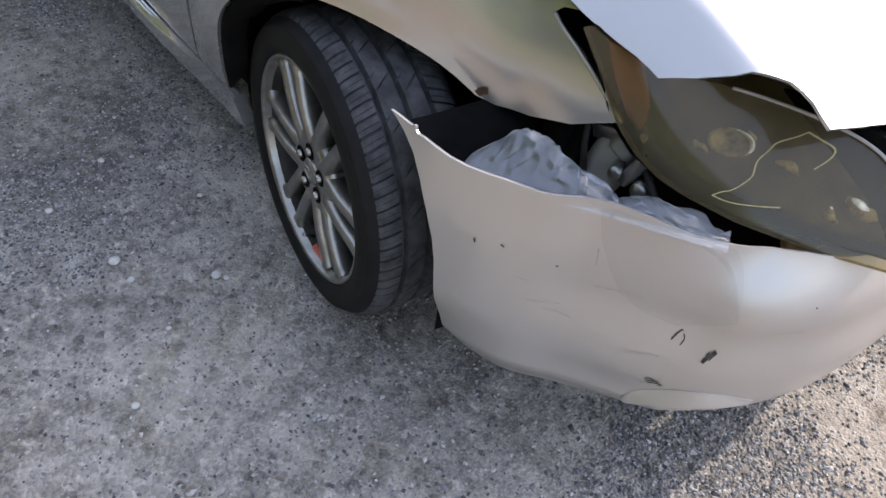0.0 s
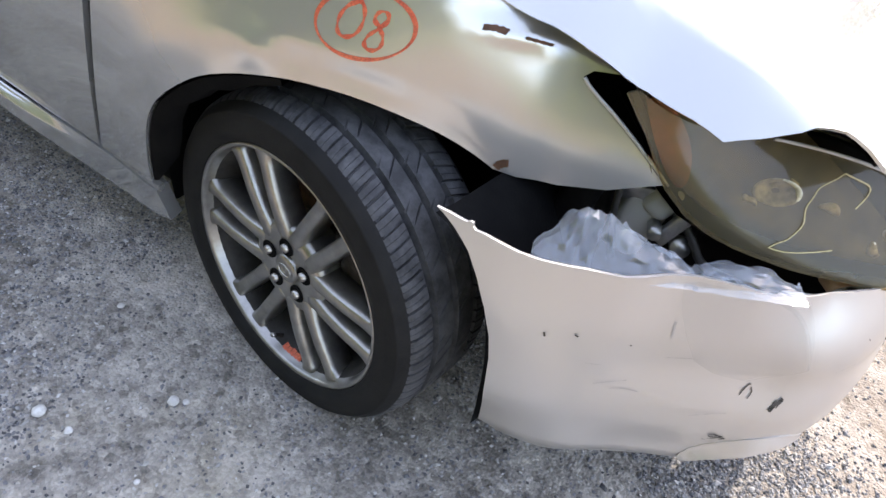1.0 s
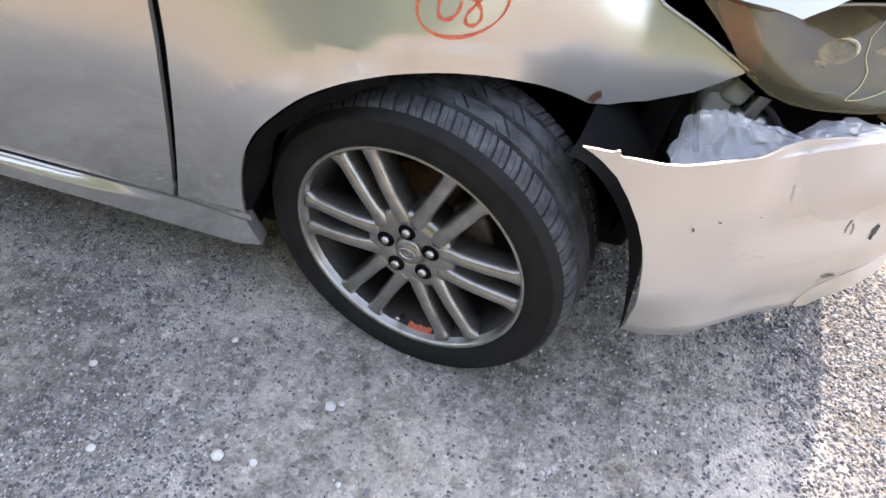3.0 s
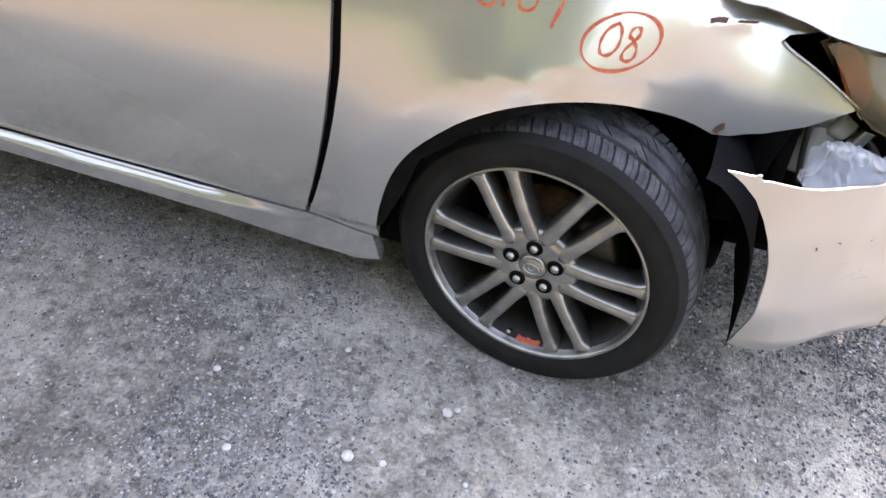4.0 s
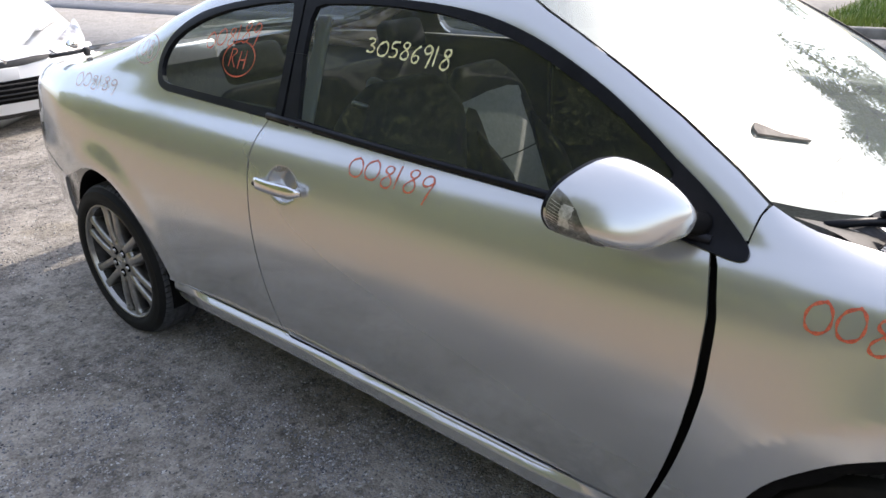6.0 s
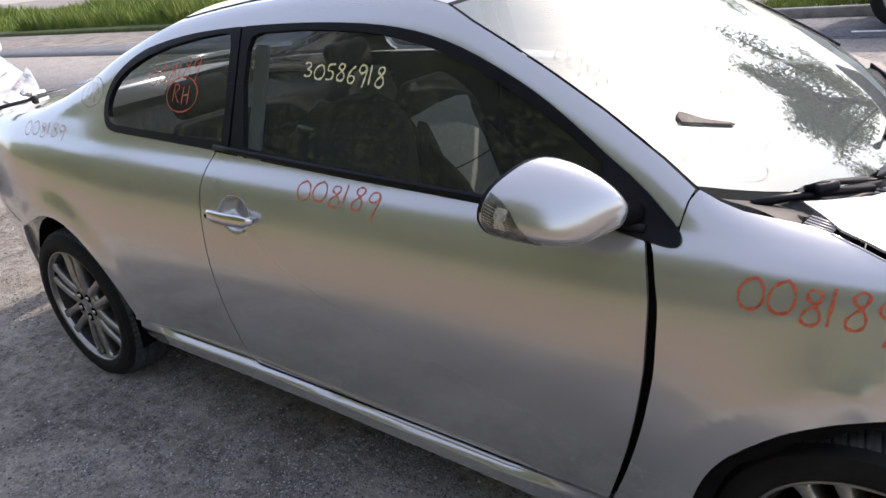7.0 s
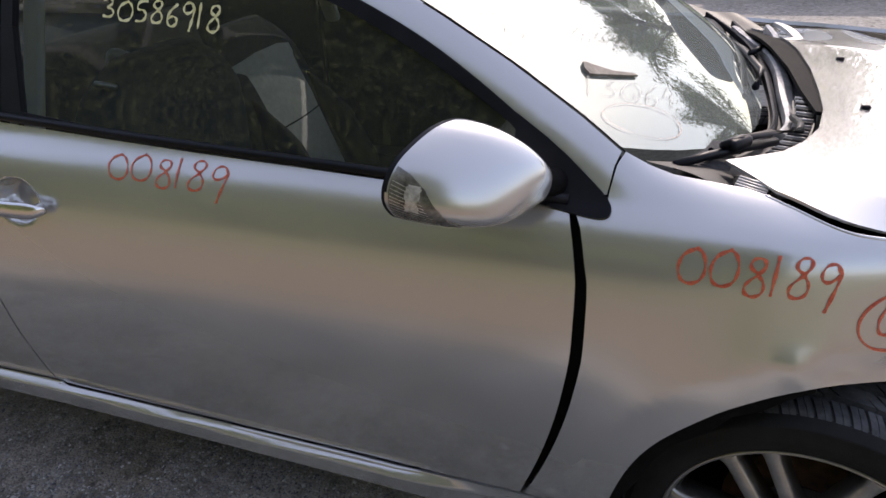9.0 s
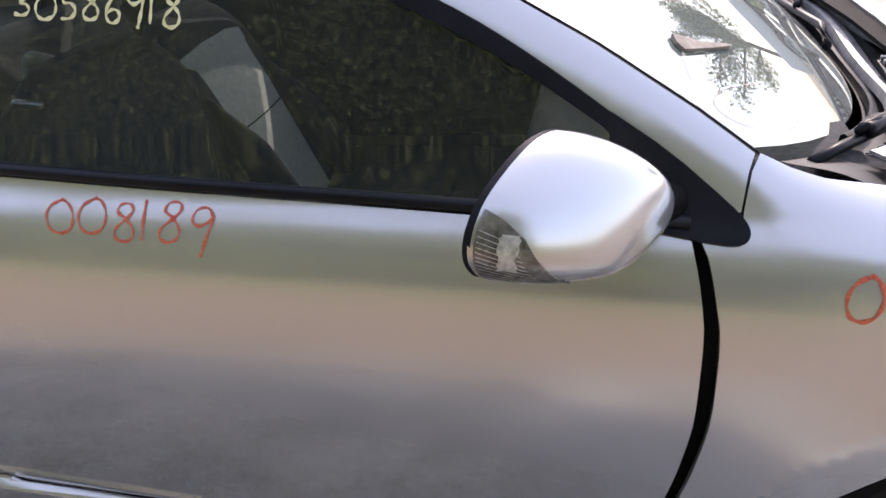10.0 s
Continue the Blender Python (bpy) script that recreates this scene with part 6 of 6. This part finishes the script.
panel("headliner", [(.12, .03), (.98, .03), (.98, .97), (.12, .97)], roof_shape, PALE_TRIM, car, "pale headliner", .1, .06, -.03, 0, flip=True)

# ---- other vehicles ----
def loft(bm, stations, n=20):
    """Body rings from stations (x, half width, bottom, shoulder height, top, top half width)."""
    rows = []
    for x, w, z0, zs, z1, wt in stations:
        row = []
        for y, z in ((-w * .92, z0), (-w, z0 + .12), (-w, zs), (-wt, z1), (-wt * .5, z1 + .02), (wt * .5, z1 + .02), (wt, z1), (w, zs), (w, z0 + .12), (w * .92, z0)):
            row.append(bm.verts.new((x, y, z)))
        rows.append(row)
    for p, q in zip(rows, rows[1:]):
        for k in range(10):
            bm.faces.new((p[k], p[(k + 1) % 10], q[(k + 1) % 10], q[k]))
    bm.faces.new(rows[0]), bm.faces.new(rows[-1][::-1])
    bmesh.ops.recalc_face_normals(bm, faces=bm.faces[:])
    bmesh.ops.subdivide_edges(bm, edges=bm.edges[:], cuts=1, use_grid_fill=True, smooth=.6)
    bmesh.ops.recalc_face_normals(bm, faces=bm.faces[:])


DARK_GLASS = material("dark_glass", (.02, .024, .026), .05, 0, 1.0)


def plain_wheel(parent, x, y, r, s=1, width=.2):
    """A simple tyre and rim; s is the outward way along y."""
    w = tagged(new("wheel"), "black tyre on a pale alloy rim")
    w.parent = parent
    w.matrix_basis = pose(x, y, r, 0, 0, 0 if s < 0 else 180)
    bm = bmesh.new()
    lathe(bm, [(r * .68, .0), (r * .74, -.012), (r * .93, -.008), (r, .03), (r, width - .03), (r * .93, width), (r * .68, width)], 40)
    part("tyre", bm, RUBBER, w)
    bm = bmesh.new()
    lathe(bm, [(.002, .035), (r * .14, .03), (r * .16, .045), (r * .30, .055), (r * .34, .03), (r * .56, .02), (r * .60, .002), (r * .68, -.004), (r * .69, .03), (r * .69, .1)], 40)
    part("rim", bm, BARE_METAL, w, "pale rim")
    for k in range(8):
        a = 2 * math.pi * k / 8
        # near-black plug stands in for the shade of an open rim hole
        bm = bmesh.new()
        cylinder(bm, r * .075, r * .075, .02, pose(r * .46 * math.cos(a), .022, r * .46 * math.sin(a), 90), 12)
        part("rim_hole_shade", bm, LINER_SHADE, w)
    return w


def sedan_nose(y, z):
    """The rounded front face, by half width and height."""
    back = max(0.0, z - .60)
    return 2.24 - .30 * abs(y / .88) ** 2.4 - .55 * back - 2.2 * back * back - .5 * max(0.0, .36 - z), y, z


def sedan_hood(x, y):
    k = (2.08 - x) / 1.45
    return x, y, .775 + .33 * math.sin(min(1.0, max(0.0, k)) * 1.45) - .10 * abs(y / .85) ** 3 - .5 * max(0.0, x - 1.98 + .25 * abs(y / .85) ** 2) + .012 * math.exp(-((abs(y) - .42 - .12 * k) / .05) ** 2)


HEADLAMP = stained(material("clear_headlamp", (.24, .245, .25), .2, .2, .4), ((.09, .095, .10), (.42, .43, .44)), 9, low=.4, high=.6)


def make_sedan(label, mat, m):
    s = tagged(new("sedan"), label, "car")
    bm = bmesh.new()
    loft(bm, [(-2.2, .70, .30, .70, .92, .55), (-2.0, .84, .24, .80, 1.0, .66), (-1.2, .89, .20, .88, 1.02, .70), (0, .90, .20, .90, 1.0, .74), (.75, .90, .20, .92, 1.03, .74),
              (1.2, .88, .20, .84, .92, .66), (1.6, .86, .22, .74, .82, .62), (1.82, .80, .26, .64, .73, .52)])
    part("body", bm, mat, s, "glossy painted body")
    bm = bmesh.new()
    loft(bm, [(-1.7, .62, .95, 1.05, 1.12, .52), (-1.0, .68, .95, 1.2, 1.40, .52), (-.6, .70, .95, 1.2, 1.45, .54), (-.32, .70, .95, 1.15, 1.40, .54), (.25, .70, .93, 1.0, 1.06, .62)])
    part("cabin", bm, DARK_GLASS, s, "dark glass cabin")
    bm = bmesh.new()
    loft(bm, [(-1.2, .50, 1.385, 1.39, 1.41, .46), (-.8, .55, 1.42, 1.44, 1.455, .5), (-.5, .55, 1.42, 1.43, 1.445, .5), (-.36, .53, 1.40, 1.42, 1.425, .48)])
    part("roof", bm, mat, s)
    panel("hood", [(.15, -.80), (1.25, -.80), (1.55, -.74), (1.86, -.50), (2.08, -.25), (2.10, 0), (2.08, .25), (1.86, .50), (1.55, .74), (1.25, .80), (.15, .80)], sedan_hood, mat, s, "creased hood", .08, .06, 0, .03)
    panel("front_bumper", [(-.885, .30), (-.86, .66), (-.60, .70), (0, .725), (.60, .70), (.86, .66), (.885, .30), (.80, .21), (.4, .18), (0, .175), (-.4, .18), (-.80, .21)], sedan_nose, mat, s, "glossy front bumper", .08, .05, 0, .06)
    panel("under_lip", [(-.80, .215), (-.4, .185), (0, .18), (.4, .185), (.80, .215), (.78, .17), (0, .13), (-.78, .17)], sedan_nose, PLASTIC, s, "black lower lip", .1, .05, -.01, .06)
    for side in (-1, 1):
        def skin(y, z, w=side):
            p = sedan_nose(y, z)
            return p[0] - .30 * max(0, abs(y) - .80) * 6, y, p[2]
        lamp_line = [(.44, .655), (.50, .612), (.62, .600), (.74, .630), (.83, .70), (.88, .80), (.85, .845), (.76, .82), (.64, .765), (.52, .705)]
        panel("headlight", [(side * y, z) for y, z in (lamp_line if side > 0 else lamp_line[::-1])], skin, HEADLAMP, s, "large clear swept headlight", .05, .03, .012, .03)
        bm = bmesh.new()
        p = Vector(skin(side * .66, .665))
        lathe(bm, [(.055, -.004), (.048, .012), (.02, .02), (.002, .02)], 28, Matrix.Translation(p + Vector((.016, 0, 0))) @ pose(0, 0, 0, 0, 0, 90 + side * 20) @ pose(0, 0, 0, 0, 0, 180))
        part("lamp_bowl", bm, CHROME, s)
        bm = bmesh.new()
        cushion(bm, (.13, .20, .13), pose(.15, side * 1.0, 1.0, 0, 0, side * 12), .045)
        part("door_mirror", bm, mat, s)
        panel("fog_recess", [(side * y, z) for y, z in ((.66, .36), (.80, .38), (.83, .46), (.70, .43))][::side], sedan_nose, PLASTIC, s, "black fog lamp recess", .05, .05, .004, .01)
        for x in (-1.32, 1.33):
            plain_wheel(s, x, side * .90, .315, side)
            bm = bmesh.new()
            cylinder(bm, .36, .36, .03, pose(x, side * .885, .33, 90), 32)
            part("wheel_well", bm, LINER_SHADE, s)
    panel("grille", [(-.46, .628), (-.40, .598), (-.20, .572), (0, .566), (.20, .572), (.40, .598), (.46, .628), (.30, .632), (0, .612), (-.30, .632)], sedan_nose, PLASTIC, s, "black wing-shaped grille", .05, .02, .006, .01)
    panel("intake", [(-.56, .30), (-.60, .44), (-.50, .475), (0, .462), (.50, .475), (.60, .44), (.56, .30), (.3, .275), (-.3, .275)], sedan_nose, LINER_SHADE, s, "black lower intake", .06, .03, .004, .01)
    for k in range(4):
        z = .312 + .040 * k
        bm = bmesh.new()
        tube(bm, [Vector(sedan_nose(y, z)) + Vector((.008, 0, 0)) for y in np.linspace(-.55, .55, 15)], .007, 6)
        part("slat", bm, PLASTIC, s)
    bm = bmesh.new()
    box(bm, (.012, .30, .10), Matrix.Translation(sedan_nose(0, .52)) @ pose(.006, 0, 0, 0, 8, 0), .004)
    part("blank_plate", bm, mat, s, "blank white plate mount")
    bm = bmesh.new()
    lathe(bm, [(.045, 0), (.05, -.006), (.058, -.006), (.062, 0)], 32, Matrix.Translation(sedan_nose(0, .612)) @ pose(.010, 0, 0, 0, 20, 0) @ pose(0, 0, 0, 0, 0, 90) @ Matrix.Diagonal((1.3, 1, .75, 1)))
    part("badge", bm, CHROME, s, "plain chrome oval badge")
    s.matrix_basis = m
    return s


make_sedan("white sedan parked on the gravel behind the coupe", WHITE_PAINT, pose(-8.84, 1.465, 0, 0, 0, -8))
make_sedan("red sedan far off beyond the grassy bank", RED_PAINT, pose(-31, 24, .25, 0, 0, 20))

pickup = tagged(new("pickup_truck"), "white pickup truck parked at the far kerb", "truck")
bm = bmesh.new()
box(bm, (5.0, 1.75, .62), pose(1.3, 9.45, .98), .08, 3)
part("body", bm, WHITE_PAINT, pickup)
bm = bmesh.new()
box(bm, (2.0, 1.6, .62), pose(1.2, 9.45, 1.58), .16, 3)
part("cab", bm, DARK_GLASS, pickup)
bm = bmesh.new()
box(bm, (4.4, 1.2, .16), pose(1.2, 9.45, .60), .03)
part("chassis", bm, LINER_SHADE, pickup)
for x in (-.62, 3.0):
    for y, s in ((8.53, -1), (10.37, 1)):
        plain_wheel(pickup, x, y, .40, s, .26)

# ---- plants ----
LEAF = stained(material("leaves", (.05, .10, .025), .6), ((.105, .145, .040), (.25, .285, .085)), 3)
LEAF.node_tree.nodes["Principled BSDF"].inputs["Transmission Weight"].default_value = 0
BARK = stained(material("bark", (.09, .07, .05), .9), ((.06, .045, .035), (.14, .11, .085)), 12, bump=.5, bump_scale=40)


def make_tree(name, label, height, spread, leaves, seed, low=.25, leaf=(.07, .16), loose=.20):
    r = random.Random(seed)
    t = tagged(new(name), label, "tree", "trees round the lot")
    bm = bmesh.new()
    top = Vector((r.uniform(-.3, .3), r.uniform(-.3, .3), height * .8))
    tube(bm, [Vector((0, 0, 0)), Vector((.05, .02, height * .3)), top * .75, top], height * .018, 8)
    tips = []
    for k in range(26):
        a, z = r.uniform(0, 6.28), height * r.uniform(low, .85)
        d = spread * r.uniform(.5, 1) * (1.1 - .5 * z / height)
        tip = Vector((d * math.cos(a), d * math.sin(a), z + height * r.uniform(.05, .2)))
        base = Vector((0, 0, z * .85))
        tube(bm, [base, base.lerp(tip, .5) + Vector((0, 0, .15)), tip], height * .006, 5)
        tips.append((base, tip))
    part("trunk", bm, BARK, t, "brown bark")
    vs, fs = [], []
    for k in range(leaves):
        base, tip = r.choice(tips)
        q = base.lerp(tip, r.uniform(.35, 1.1)) + Vector((r.gauss(0, 1), r.gauss(0, 1), r.gauss(0, 1))) * spread * loose
        s = r.uniform(*leaf) * height / 7
        e = Euler((r.uniform(0, 6.3), r.uniform(0, 6.3), r.uniform(0, 6.3))).to_matrix()
        n = len(vs)
        vs += [tuple(q + e @ Vector(p) * s) for p in ((-1, -.2, 0), (1, -.3, 0), (-.1, .75, .1))]
        fs.append((n, n + 1, n + 2))
    me = bpy.data.meshes.new("crown")
    me.from_pydata(vs, [], fs)
    me.materials.append(LEAF)
    c = new("crown", me)
    c.parent = t
    return t


dense = make_tree("tree", "dense green tree standing across the lot", 12.6, 3.3, 60000, 3, .0, (.026, .054))
dense.matrix_basis = pose(-13, -12.6, 0)
for k, x in enumerate((-58, -53, -48.5, -44.5, -41, -37.5, -34, -30.5, -27, -23.5, -20, -16.4, -10.4, -7.8, -5.2, -2.6, 0, 2.7, 5.6, 9)):
    copy_thing(dense, pose(x, -12.4 - 1.2 * math.sin(2.1 * k), 0, 0, 0, 70 * k) @ Matrix.Diagonal((1, 1, .86 + .09 * math.sin(1.7 * k), 1)))
for k, x in enumerate((-55, -49, -43, -37, -31, -25, -19, -13.5, -9, -4.3, .8)):
    copy_thing(dense, pose(x, -17.0 - math.sin(1.3 * k), 0, 0, 0, 50 * k + 20) @ Matrix.Diagonal((1.2, 1.2, .98, 1)))
airy = make_tree("tree", "loose-crowned tree on the far side of the road", 11.0, 4.6, 15000, 11, .35, (.04, .09), .08)
airy.matrix_basis = pose(-6, 27, 0)
for k, (x, y, s) in enumerate(((4, 24, .9), (13, 29, 1.1), (-16, 34, 1.0), (24, 20, .9))):
    copy_thing(airy, pose(x, y, 0, 0, 0, 100 * k + 40))

GRASS = stained(material("grass_blades", (.18, .24, .05), .7), ((.085, .17, .022), (.27, .31, .06)), 1.1)


def blades(name, count, spot, tall, wide, label):
    r = random.Random(count)
    vs, fs = [], []
    for _ in range(count):
        x, y, z = spot(r)
        h, w, a = r.uniform(.35, 1) * tall * (.75 + .9 * noise.noise(Vector((x * .35, y * .35, 2.0)))), wide * r.uniform(.5, 1.2), r.uniform(0, 6.3)
        lean = Vector((r.uniform(-.4, .4), r.uniform(-.4, .4), 1)) * h
        dx, dy = w * math.cos(a), w * math.sin(a)
        n = len(vs)
        vs += [(x - dx, y - dy, z), (x + dx, y + dy, z), (x + lean.x * .4 + dx * .6, y + lean.y * .4 + dy * .6, z + h * .55), (x + lean.x, y + lean.y, z + lean.z)]
        fs += [(n, n + 1, n + 2), (n, n + 2, n + 3)]
    me = bpy.data.meshes.new(name)
    me.from_pydata(vs, [], fs)
    me.materials.append(GRASS)
    return tagged(new(name, me), label, "grass", kind="stuff")


blades("grass", 12000, lambda r: (r.uniform(-2.55, 8), 9.98 + 4 * r.random() ** 1.5, .11), .16, .012, "short rough grass on the verge")
blades("tall_grass", 60000, lambda r: ((lambda x, d: (x, 13.2 + (-18 - x) * .075 + d, .05))(r.uniform(-75, -16.5), 9 * r.random() ** 1.6)), 1.0, .026, "tall yellow-green grass and weeds on the bank")
